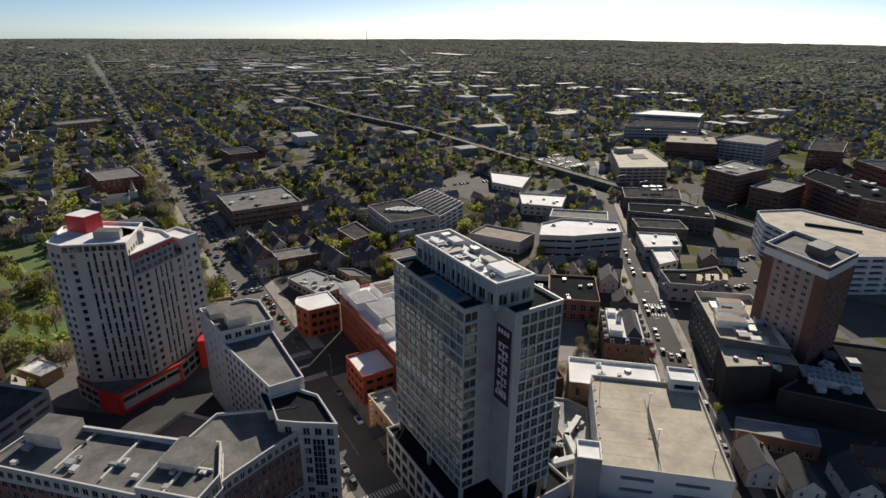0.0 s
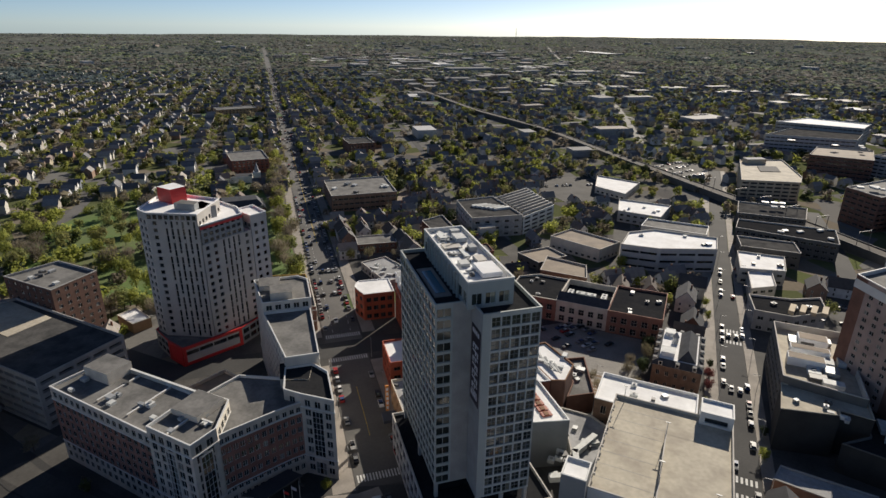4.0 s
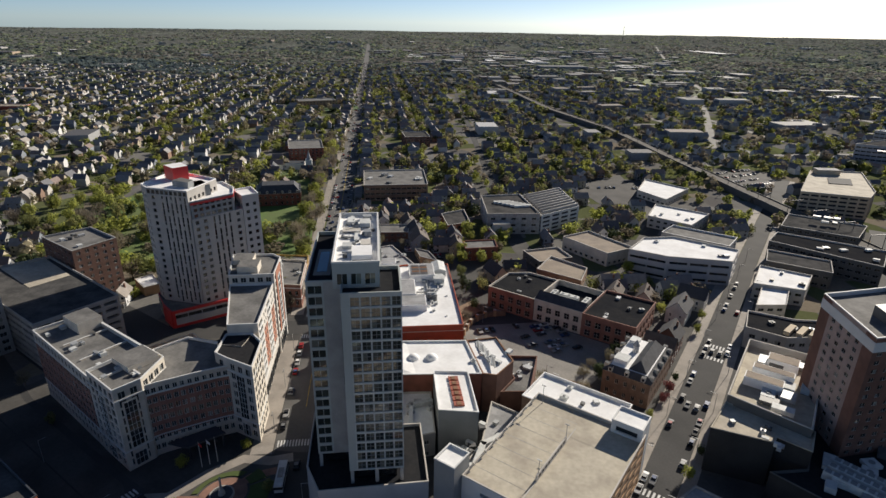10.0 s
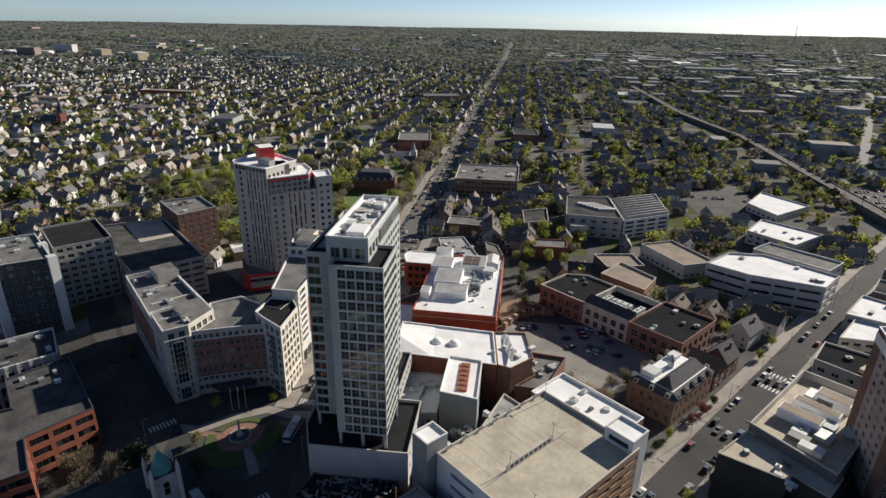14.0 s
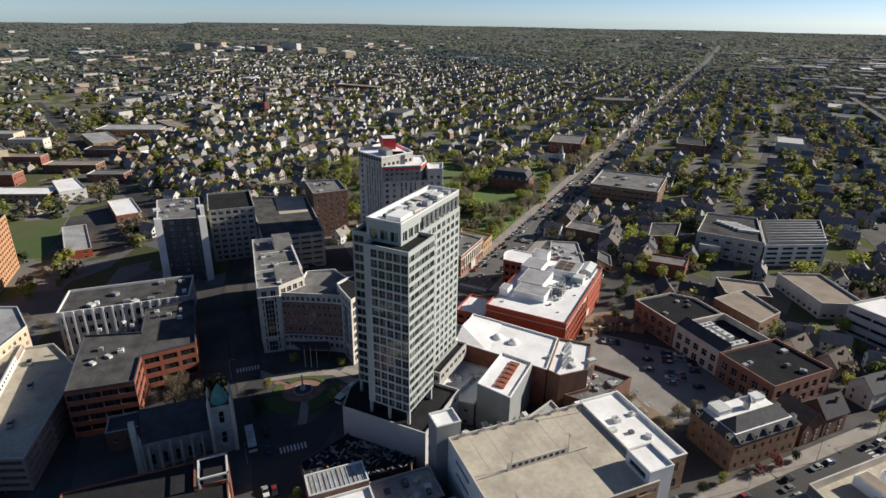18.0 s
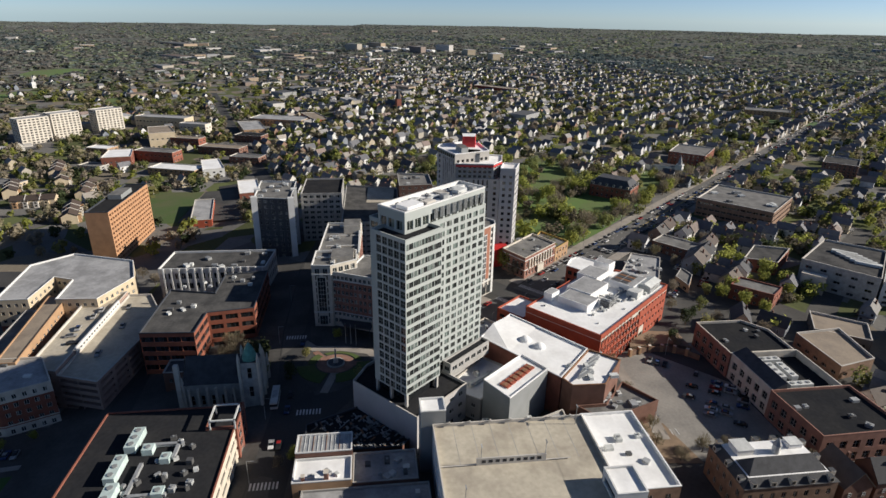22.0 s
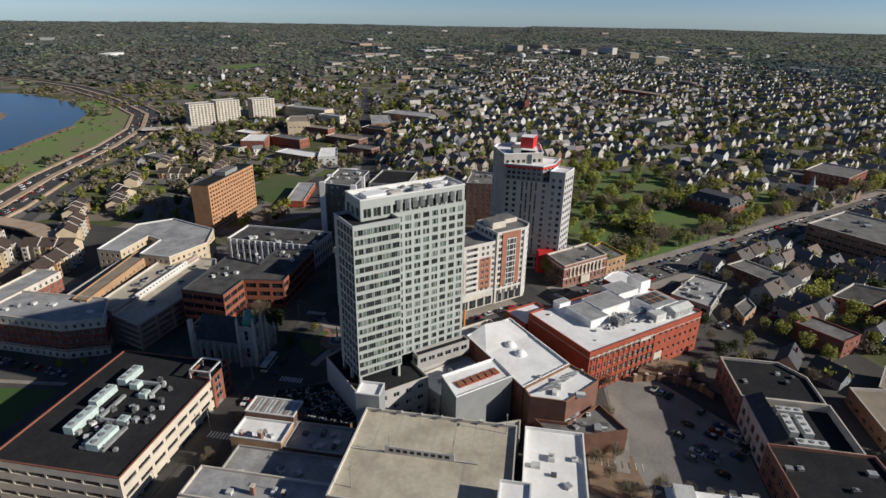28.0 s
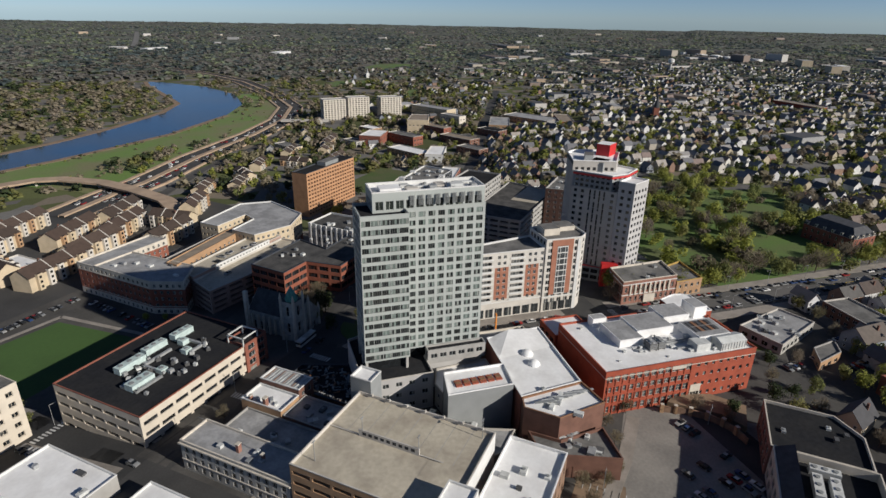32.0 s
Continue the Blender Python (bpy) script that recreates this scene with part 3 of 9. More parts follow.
def strip(pts, width, lift, m, name, label, category="road", off=0.0, height=0.0, kind="structure", z=None):
    """A ribbon along a line, draped on the ground; height: a solid edge below it."""
    dense = []
    for (x0, y0), (x1, y1) in zip(pts, pts[1:]):
        n = max(1, int(math.hypot(x1 - x0, y1 - y0) / 10))
        dense += [(x0 + (x1 - x0) * i / n, y0 + (y1 - y0) * i / n) for i in range(n)]
    dense.append(pts[-1])
    if m.startswith("asphalt") or category in ("railway", "highway"):
        ROADS.append((pts, width / 2))
    s = Shape()
    left, right = [], []
    for i, p in enumerate(dense):
        q0, q1 = dense[max(0, i - 1)], dense[min(len(dense) - 1, i + 1)]
        d = Vector((q1[0] - q0[0], q1[1] - q0[1])).normalized()
        nv = Vector((d.y, -d.x))
        for side, o in ((left, off - width / 2), (right, off + width / 2)):
            x, y = p[0] + nv.x * o, p[1] + nv.y * o
            side.append((x, y, (land(x, y) if z is None else z) + lift))
    for i in range(len(dense) - 1):
        s.face([left[i], right[i], right[i + 1], left[i + 1]], m)
        if height:
            for a, b in ((left[i + 1], left[i]), (right[i], right[i + 1])):
                s.face([(a[0], a[1], a[2] - height), (b[0], b[1], b[2] - height), b, a], m)
    return solid(name, s, label, category, kind)


def plate(poly, lift, m, name, label, category, height=0.3, z=None):
    s = Shape()
    poly = ccw(poly)
    s.face([(x, y, (land(x, y) if z is None else z) + lift) for x, y in poly], m)
    for i in range(len(poly)):
        a, b = poly[i], poly[(i + 1) % len(poly)]
        za, zb = (land(*a) if z is None else z) + lift, (land(*b) if z is None else z) + lift
        s.face([(*a, za - height), (*b, zb - height), (*b, zb), (*a, za)], m)
    return solid(name, s, label, category, "structure")


# downtown paving under everything, then carriageways
plate([(-150, 80), (120, 80), (130, 300), (60, 330), (-60, 330), (-190, 260), (-150, 180)], 0.03, "asphalt_pale", "pavement", "worn grey paving between the downtown blocks", "pavement")
plate([(-150, 0), (95, 0), (95, 80), (-150, 80)], 0.03, "asphalt_pale", "pavement", "worn grey paving sloping down to the river side", "pavement")
ave = [AVE(a, 13) for a in (-6, 60, 150, 300, 600, 1000, 1600, 2300, 3200)]
strip(ave, 16.5, 0.06, "asphalt_avenue", "road", "straight asphalt avenue running out through the suburb")
for off, nm in ((-12.2, "west"), (12.0, "east")):
    strip([AVE(a, 13) for a in (-6, 66)], 7.0, 0.2, "pavement", "pavement", "paved sidewalk with a raised kerb along the avenue", "pavement", off, 0.3)
    strip([AVE(a, 13) for a in (90, 340, 700, 1200, 1800)], 6.0, 0.2, "pavement", "pavement", "paved sidewalk with a raised kerb along the avenue", "pavement", off, 0.3)
george = [(64, 120), (62, 190), (58, 290), (53, 400), (50, 520), (46, 640)]
strip(george, 11.0, 0.07, "asphalt", "road", "asphalt shopping street lined with parked cars")
strip(george, 5.0, 0.2, "pavement", "pavement", "paved sidewalk along the shopping street", "pavement", -8.2, 0.3)
strip(george, 4.0, 0.2, "pavement", "pavement", "paved sidewalk along the shopping street", "pavement", 7.7, 0.3)
church_street = [(110, 82), (25, 85), (-20, 88), (-70, 84), (-140, 84), (-200, 92)]
strip(church_street, 12.0, 0.08, "asphalt", "road", "asphalt cross street past the church")
strip([AVE(-6, 13), (-24, 104), (-8, 92)], 16.0, 0.07, "asphalt", "road", "asphalt road bend beside the square")
strip([AVE(78, -120), AVE(78, 12), AVE(80, 130)], 13.0, 0.075, "asphalt", "road", "asphalt cross street at the crossing")
strip([(65, 60), (64, 120)], 12.0, 0.08, "asphalt", "road", "asphalt side street")
strip([(58, 85), (60, 20), (66, -40)], 12.0, 0.08, "asphalt", "road", "asphalt side street with painted crossings")
strip([(-120, 20), (-20, 24), (60, 22)], 9.0, 0.08, "asphalt", "road", "asphalt street in the shade of parking decks")
strip([(-152, 448), (-327, 683), (-419, 804), (-800, 1320)], 7.0, 0.06, "asphalt", "road", "narrow suburban road")
strip([(-60, 330), (-150, 425), (-175, 455)], 12.0, 0.07, "asphalt_pale", "road", "wide asphalt street beside the courthouse")
strip([(-200, 70), (-350, 25), (-504, -21), (-651, -69), (-1000, -175)], 13.0, 0.06, "asphalt", "road", "asphalt street leading out to the west")
strip([(0, 335), (-12, 430), (-6, 496), (45, 520)], 11.0, 0.07, "asphalt_pale", "road", "pale asphalt side street")
strip([(120, 300), (122, 420), (118, 520)], 10.0, 0.07, "asphalt", "road", "asphalt street behind the garage")

strip([(-900, 3500), (-500, 2300), (-352, 1858), (-200, 1450), (-178, 1268), (-125, 1115), (-70, 890), (-40, 760)], 10.0, 0.06, "asphalt_worn", "road", "pale winding road through the far suburb")
strip([(-2250, -2720), (-1970, -2385), (-1444, -1769), (-1380, -1700)], 22.0, 0.1, "asphalt_worn", "road", "pale straight road over the far plain")
plate(rect(frame_of(-432, 985, -0.665, 0.747), -22, 22, -34, 34), 0.1, "turf", "ground", "bright green ball field", "lawn")
plate([(-330, 1470), (-460, 1530), (-500, 1640), (-390, 1660), (-310, 1560)], 0.1, "meadow", "ground", "green meadow among far trees", "lawn")
for j in range(-12, 13):
    # side streets between the rows of houses
    b0 = 13 + j * 84 + (30 if j > 3 else 0)
    line = [AVE(a, b0) for a in range(250 if j < 0 else 380, 1700, 50)]
    line = [p for p in line if p[1] > 20 and math.hypot(p[0], p[1]) < 1900]
    if j and len(line) > 3:
        strip(line, 8.5, 0.05, "street_grey", "road", "narrow grey street between rows of houses")
for k in range(2, 8):
    line = [AVE(k * 210 + 7, b) for b in range(-860, 700, 52)]
    line = [p for p in line if p[1] > 20]
    strip(line, 8.0, 0.04, "street_grey", "road", "narrow grey cross street in the suburb")

HWY = [(-95, -190), (-148, -205), (-188, -214), (-278, -247), (-399, -279), (-500, -317), (-599, -380), (-720, -520), (-837, -693), (-915, -866), (-967, -1052), (-1002, -1306)]
strip(HWY, 34.0, 0.5, "asphalt", "road", "divided highway along the river with pale shoulders", "highway", 0.0, 0.8)
for off, wd in ((-18.5, 3.5), (0.0, 5.0), (18.5, 2.0)):
    strip(HWY, wd, 1.6, "tan_wall", "trim", "tan concrete retaining wall along the highway", "retaining wall", off, 1.6)
strip([(-440, -255), (-339, -227), (-243, -204), (-166, -171), (-100, -120)], 9.0, 1.0, "asphalt_pale", "road", "pale concrete ramp beside the highway", "highway", 0.0, 1.2)
strip([(20, -310), (-60, -302), (-114, -292), (-138, -285), (-151, -269), (-159, -230), (-156, -188), (-148, -145), (-130, -110)], 12.0, 6.0, "tan_wall", "road", "curved concrete flyover on piers", "bridge", 0.0, 1.5)
piers = thing("bridge_piers", "round concrete piers under the curved flyover", "bridge", -120, -260, -10)
for x, y in ((-20, -306), (-70, -300), (-107, -293), (-138, -285), (-151, -268), (-159, -235), (-157, -195), (-152, -165)):
    q = Shape()
    q.tube(x, y, -11, -5.3, 1.2, 1.2, "pale_concrete")
    part("pier", q, piers)
strip([(-477, -300), (-500, -259), (-509, -246)], 14.0, 5.5, "pale_concrete", "road", "concrete road bridge over the highway", "bridge", 0.0, 1.5)

LAWNS = [(-1380, -640, 240, 130), (-950, -505, 150, 80), (-880, -300, 130, 70)]
for x, y, lx, ly in LAWNS:
    plate([(x + lx / 2 * math.cos(k * 0.6283), y + ly / 2 * math.sin(k * 0.6283) * (0.8 + 0.2 * (k % 2))) for k in range(10)], 0.1, "park_grass", "ground", "green park lawn among brown trees", "lawn")
RIVER_N = [(60, -350), (-120, -362), (-202, -358), (-269, -362), (-353, -370), (-491, -412), (-589, -469), (-673, -564), (-731, -683), (-745, -820)]
RIVER_F = [(60, -420), (-130, -424), (-192, -428), (-256, -435), (-345, -459), (-465, -506), (-542, -558), (-600, -650), (-690, -800), (-735, -860)]
ws = Shape()
for i in range(len(RIVER_N) - 1):
    ws.face([(*p, -9.7) for p in (RIVER_F[i], RIVER_F[i + 1], RIVER_N[i + 1], RIVER_N[i])], "water")
solid("water", ws, "calm blue river bending past the town", "river", "structure")
strip(RIVER_F, 9.0, 0.5, "earth", "ground", "brown muddy river bank", "bank", -3.0, 0.5)
strip(RIVER_N[1:6], 8.0, 0.5, "earth", "ground", "brown muddy river bank", "bank", 2.0, 0.5)
gr = Shape()
for i in range(1, 7):
    a, b = RIVER_N[i], RIVER_N[i + 1]
    c, d = HWY[i + 1], HWY[i]
    gr.face([(*p, -9.75) for p in (a, b, c, d)], "meadow")
solid("ground", gr, "green riverside meadow beside the highway", "lawn", "structure")

# railway on its embankment, and the road bridge
RAIL = [(200, 350), (120, 452), (59, 521), (-44, 637), (-171, 785), (-317, 907), (-500, 1105), (-580, 1190)]
strip(RAIL, 10.0, 5.0, "ballast", "road", "railway line on a stone embankment", "railway", 0.0, 5.3)
strip(RAIL, 0.6, 5.7, "dark_concrete", "trim", "stone railway parapet", "parapet", -5.4, 6.1)
strip(RAIL, 0.6, 5.7, "dark_concrete", "trim", "stone railway parapet", "parapet", 5.4, 6.1)
for i in range(26):
    k = i * 0.27
    j = int(k)
    if j + 1 < len(RAIL):
        x = RAIL[j][0] + (RAIL[j + 1][0] - RAIL[j][0]) * (k - j)
        y = RAIL[j][1] + (RAIL[j + 1][1] - RAIL[j][1]) * (k - j)
        q = Shape()
        for o in (-5.4, 5.4):
            q.box(x + o * 0.72, y + o * 0.69, 5, 0.3, 0.3, 9, "metal_dark", 45)
        q.box(x, y, 14.4, 11.6, 0.3, 0.4, "metal_dark", 45)
        solid("catenary_mast", q, "dark steel mast pair spanning the railway", "mast", group="masts along the railway")

# lots, lawns, plaza
plate([(-170, -70), (40, -70), (44, -215), (-120, -215), (-175, -150)], 0.04, "asphalt", "pavement", "dark yards and lanes between the terraces", "pavement", 0.3, -10)
plate([(-36, 212), (-8, 214), (24, 205), (27, 256), (-44, 256)], 0.05, "lot_pale", "pavement", "pale worn parking lot behind the theatres", "parking lot")
plate([(4, 204), (24, 204), (26, 222), (6, 218)], 0.08, "earth", "ground", "dusty brick-coloured yard beside the lot", "yard")
plate([(-98, 530), (-65, 557), (-16, 502), (-44, 444), (-95, 490)], 0.08, "asphalt_pale", "pavement", "cracked grey parking lot", "parking lot")
plate([(-197, 425), (-173, 440), (-149, 397), (-177, 383)], 0.08, "roof_tan", "pavement", "tan rooftop parking beside the office block", "parking lot")
plate([(-14, 635), (36, 673), (42, 606), (8, 566)], 0.08, "asphalt_pale", "pavement", "railway station parking lot", "parking lot")
plate([(100, 290), (132, 296), (130, 372), (100, 366)], 0.08, "asphalt_pale", "pavement", "small grey parking lot between houses", "parking lot")
plate([(-190, 150), (-150, 150), (-150, 100), (-190, 100)], 0.08, "asphalt", "pavement", "shaded parking yard behind the hotel", "parking lot")
plate([(-175, 210), (-160, 245), (-215, 300), (-330, 400), (-400, 330), (-350, 200), (-240, 160)], 0.07, "park_grass", "ground", "green park lawn with spring trees", "lawn")
plate([(-26, -70), (96, -70), (96, 0), (-26, 0)], 0.03, "asphalt_pale", "pavement", "grey yards and lanes by the sports field", "pavement", z=-10)
strip([(0, -50), (58, -56), (53, 23), (-8, 21), (0, -50)], 2.2, 0.12, "pavement", "pavement", "pale footpath round the sports field", "path", 0.0, 0.2, z=-10)
for off in (-7.6, 7.6):
    strip([(58, 76), (60, 30)], 3.0, 0.2, "pavement", "pavement", "paved sidewalk along the side street", "pavement", off, 0.3)
    strip([(61, 14), (66, -40)], 3.0, 0.2, "pavement", "pavement", "paved sidewalk along the side street", "pavement", off, 0.3)
plate([(4, -46), (56, -52), (50, 20), (-4, 18)], 0.07, "turf", "ground", "green sports field", "lawn", z=-10)
plate([(-330, -60), (-250, -60), (-250, -22), (-330, -22)], 0.07, "grass", "ground", "grassy open plot with bare patches", "lawn")
plate([(-330, -21), (-250, -21), (-244, 40), (-330, 30)], 0.07, "asphalt_pale", "pavement", "cracked grey parking yard", "parking lot")
plate([(-720, 700), (-640, 790), (-560, 720), (-630, 640)], 0.07, "turf", "ground", "bright green ball field", "lawn")
plate([(60, 1100), (-120, 1250), (-260, 1400), (-160, 1500), (60, 1300)], 0.07, "grass", "ground", "distant green meadow", "lawn")
plate([(-100, 262), (-90, 246), (-116, 222), (-126, 236)], 0.1, "grass", "ground", "small lawn at the street corner", "lawn")
# the square: brick ring round the fountain, lawns between the paths
plate([(-62, 90), (-60, 112), (-52, 124), (-36, 120), (-24, 104), (-22, 96), (-36, 89.5)], 0.13, "asphalt_pale", "pavement", "worn grey paving of the square", "square")
strip([(-60, 88), (-54.5, 93), (-53.4, 105.5), (-50, 116), (-42.5, 120.5), (-38, 126)], 4.0, 0.2, "pavement", "pavement", "tan curved path across the square", "path", 0.0, 0.2)
strip([(-36, 102.3), (-23, 99)], 3.0, 0.2, "pavement", "pavement", "tan path from the fountain to the street", "path", 0.0, 0.2)
strip([(-46.5, 97.5), (-52, 93.5)], 2.6, 0.22, "paver_red", "pavement", "red brick path to the fountain", "path", 0.0, 0.2)
strip([(-42, 109), (-41.5, 113), (-37.5, 119)], 3.0, 0.22, "paver_red", "pavement", "red brick path to the fountain", "path", 0.0, 0.2)
plate([(-42.3 + 6.6 * math.cos(k * math.pi / 12), 102.5 + 7.6 * math.sin(k * math.pi / 12)) for k in range(24)], 0.26, "paver_red", "pavement", "round red brick paving at the fountain", "square")


def lawn(c0, c1, r0, r1, off):
    """A lawn between two rings round the fountain, from bearing c0 to c1 in degrees."""
    inner = [(-42.3 + r0 * 0.9 * math.cos(radians(c0 + (c1 - c0) * k / 10)), 102.5 + r0 * math.sin(radians(c0 + (c1 - c0) * k / 10))) for k in range(11)]
    outer_ = [(-42.3 + off + r1 * 0.9 * math.cos(radians(c0 + (c1 - c0) * k / 10)), 102.5 + r1 * math.sin(radians(c0 + (c1 - c0) * k / 10))) for k in range(11)]
    plate(inner + outer_[::-1], 0.34, "grass", "ground", "curved lawn with a kerb in the square", "lawn")


lawn(108, 208, 8.2, 11.0, 1.0)
lawn(222, 268, 8.2, 11.2, 0.0)
lawn(274, 340, 8.2, 15.5, 0.0)
lawn(2, 62, 8.2, 14.5, 0.0)
lawn(68, 92, 8.4, 13.5, 0.0)
FX, FY = -42.3, 102.5
ft = thing("fountain", "round stone fountain with a central statue column", "fountain", FX, FY, 0.2)
q = Shape()
q.tube(FX, FY, 0.2, 0.9, 3.6, 3.6, "stone_grey", 24)
part("basin", q, ft)
q = Shape()
q.tube(FX, FY, 0.9, 0.95, 3.1, 3.1, "dark_panel", 24)
part("water", q, ft)
q = Shape()
q.tube(FX, FY, 0.9, 2.2, 1.1, 0.8, "stone_pale")
q.tube(FX, FY, 2.2, 6.2, 0.42, 0.25, "stone_pale")
q.tube(FX, FY, 6.2, 7.2, 0.4, 0.15, "stone_pale")
part("column", q, ft)
for i in range(3):
    fp = thing("flagpole", "tall white flagpole with a small flag", "flagpole", -57.5 + i * 0.9, 106 + i * 2.2, 0.2, "flagpoles in the square")
    q = Shape()
    q.tube(-57.5 + i * 0.9, 106 + i * 2.2, 0.2, 10.0, 0.12, 0.07, "metal_white", 6)
    part("pole", q, fp)
    q = Shape()
    x, y = -57.5 + i * 0.9, 106 + i * 2.2
    q.box(x + 0.9, y, 8.6, 1.7, 0.05, 1.0, ("red_panel", "banner_white", "car_paint")[i])
    part("flag", q, fp)


def bars(f, a0, a1, b0, b1, n, m, name, label, along=True):
    """Painted bars of a crossing, or of a row of parking bays."""
    s = Shape()
    for i in range(n):
        t0, t1 = (i + 0.2) / n, (i + 0.7) / n
        q = rect(f, a0 + (a1 - a0) * t0, a0 + (a1 - a0) * t1, b0, b1) if along else rect(f, a0, a1, b0 + (b1 - b0) * t0, b0 + (b1 - b0) * t1)
        s.face([(x, y, land(x, y) + 0.12) for x, y in ccw(q)], m)
    return solid(name, s, label, "marking", "structure")


for a in (68, 88, -3):
    bars(AVE, a, a + 3.2, 5.2, 21, 16, "paint_white", "road_marking", "white painted pedestrian crossing bars", False)
bars(AVE, 6, 66, 12.7, 12.9, 1, "paint_yellow", "road_marking", "yellow centre line")
bars(AVE, 92, 700, 12.6, 13.0, 1, "paint_yellow", "road_marking", "yellow centre line")
bars(AVE, 92, 500, 8.9, 9.05, 60, "paint_white", "road_marking", "dashed white lane line")
bars(AVE, 92, 500, 17.0, 17.15, 60, "paint_white", "road_marking", "dashed white lane line")
ident = frame_of(0, 0, 0, 1)
for y in (169, 177, 270, 281):
    bars(ident, y, y + 3, 54.5, 67, 9, "paint_white", "road_marking", "white painted pedestrian crossing bars", False)
bars(ident, 31, 34, 53.5, 66, 9, "paint_white", "road_marking", "white painted pedestrian crossing bars", False)
bars(ident, 10, 13, 55, 68, 9, "paint_white", "road_marking", "white painted pedestrian crossing bars", False)
for i in range(8):
    bars(ident, 206 + i * 2.1, 206.25 + i * 2.1, 8, 14, 1, "paint_white", "road_marking", "thin white parking bay line", False)
for x0, y0, n in ((-14, 90, 8), (20, 80, 8), (-66, 80, 8)):
    bars(frame_of(x0, y0, 0, 1), 0, 9, 0, 3, n, "paint_white", "road_marking", "white painted pedestrian crossing bars")


# ---- the tall apartment tower ----
def tower():
    GR = "tower_frame"
    curtain = win(17, 3.0, 2.8, 2.3, 0.5, 0, 0.9, "glass_curtain", "grey_paint", 0.2, 1, 0.15, 1)
    bays = win(17, 2.45, 2.2, 2.5, 0.35, 0, 0.9, "glass_bay", "grey_paint", 0.3, 1, 0.1, 1)
    ribbon = win(17, 3.2, 2.95, 1.9, 0.65, 0, 1.0, "glass_blinds", "metal_dark", 0.22, 3, 0.25, 0)
    punched = win(18, 3.4, 2.35, 1.85, 0.6, 0, 0.9, "glass_blinds", "metal_dark", 0.25, 2, 0.4, 0)
    side = win(17, 4.2, 3.6, 2.3, 0.4, 0, 0.9, "glass_bay", GR, 0.22, 1, 0.3, 0)
    pts = [(2.6, -7), (2.6, -2.6), (2.6, 2), (-5, 2), (-5, 4), (-5, 16.7), (11, 16.7), (11, 11.8), (39, 11.8), (39, -7)]
    poly = [TOW(*p) for p in pts]
    spec = {0: side, 4: bays, 5: ribbon, 7: punched, 8: side, 9: curtain}
    walls = {1: "concrete", 2: "concrete", 3: "tower_panel", 4: "tower_frame"}
    t = building("apartment_tower", "tall grey panelled apartment tower with green-tinted window grid", poly, 18.2, 71.6, "tower_panel", "roof_black", None, spec, 0.9, "tower_panel", 300, "tower", walls=walls)
    s = Shape()
    s.prism([TOW(*p) for p in ((4.5, -5.2), (4.5, 2), (-3, 3), (-3, 14.8), (10, 14.8), (10, 10), (38, 10), (38, -5.2))], 13.5, 18.2, "glass_dark")
    part("recessed_lobby", s, t, "dark glazed recess under the lowest flats")
    for a, b in ((-4.4, 2.6), (-4.4, 9.3), (-4.4, 16.1), (10, 16.1), (3.2, -6.4), (20, -6.4), (38, -6.4)):
        s = Shape()
        x, y = TOW(a, b)
        s.box(x, y, 13.5, 0.9, 0.9, 4.7, "concrete", 48)
        part("column", s, t)
    # upper storey, set back
    pw = win(1, 3.4, 2.6, 3.0, 0.6, 0.3, 1.8, "glass_green", GR, 0.3, 1, 0.6, 0)
    s, panes = Shape(), []
    a0, a1, b0, b1 = 0.0, 38.6, 0.0, 11.5
    c = ccw([TOW(a0, b0), TOW(a0, b1), TOW(a1, b1), TOW(a1, b0)])
    for i in range(4):
        p, q = c[i], c[(i + 1) % 4]
        ln = math.hypot(q[0] - p[0], q[1] - p[1])
        facade(s, p, q, 70.6, 77.6, "tower_panel", pw, panes)
    part("upper_storey", s, t)
    s = Shape()
    inn = inset(c, 0.4)
    s.face([(x, y, 76.6) for x, y in ccw(inn)], "roof_white")
    part("upper_roof", s, t)
    s = Shape()
    outer, inn = ccw(inset(c, -0.08)), ccw(inn)
    for i in range(4):
        j = (i + 1) % 4
        s.face([(*outer[i], 77.75), (*outer[j], 77.75), (*inn[j], 77.75), (*inn[i], 77.75)], "white_panel")
        s.face([(*inn[i], 77.75), (*inn[j], 77.75), (*inn[j], 76.5), (*inn[i], 76.5)], "white_panel")
        s.face([(*outer[i], 77.3), (*outer[j], 77.3), (*outer[j], 77.75), (*outer[i], 77.75)], "white_panel")
    part("upper_parapet", s, t)
    hang_windows(t, panes, 40)
    # louvre panels on the flush side
    for i in range(9):
        a = 12.5 + i * 2.9
        s = Shape()
        for k in range(6):
            x, y = TOW(a + k * 0.3, 11.95)
            s.box(x, y, 72.6, 0.12, 0.22, 3.4, "grey_paint", 131.7)
        part("louvre", s, t)
    # terrace: pool deck on the avenue side
    s = Shape()
    s.prism(rect(TOW, 8, 26, -5.6, -1.2), 70.7, 70.95, "pavement")
    part("pool_deck", s, t)
    s = Shape()
    s.prism(rect(TOW, 10, 24, -4.8, -2.2), 70.96, 71.02, "pool_water")
    part("pool", s, t, "blue rooftop swimming pool")
    for i in range(12):
        s = Shape()
        x, y = TOW(7 + i * 2.4, -0.3)
        s.box(x, y, 70.7, 0.5, 0.5, 6.0, "tower_panel", 41)
        part("fin", s, t)
    # banner of pale letter-sized bars on black
    s = Shape()
    s.prism(rect(TOW, -4.2, 1.6, 1.86, 1.98), 45.5, 66.5, "banner_black")
    bn = part("banner", s, t, "tall black advertising banner with pale bars of lettering")
    s = Shape()
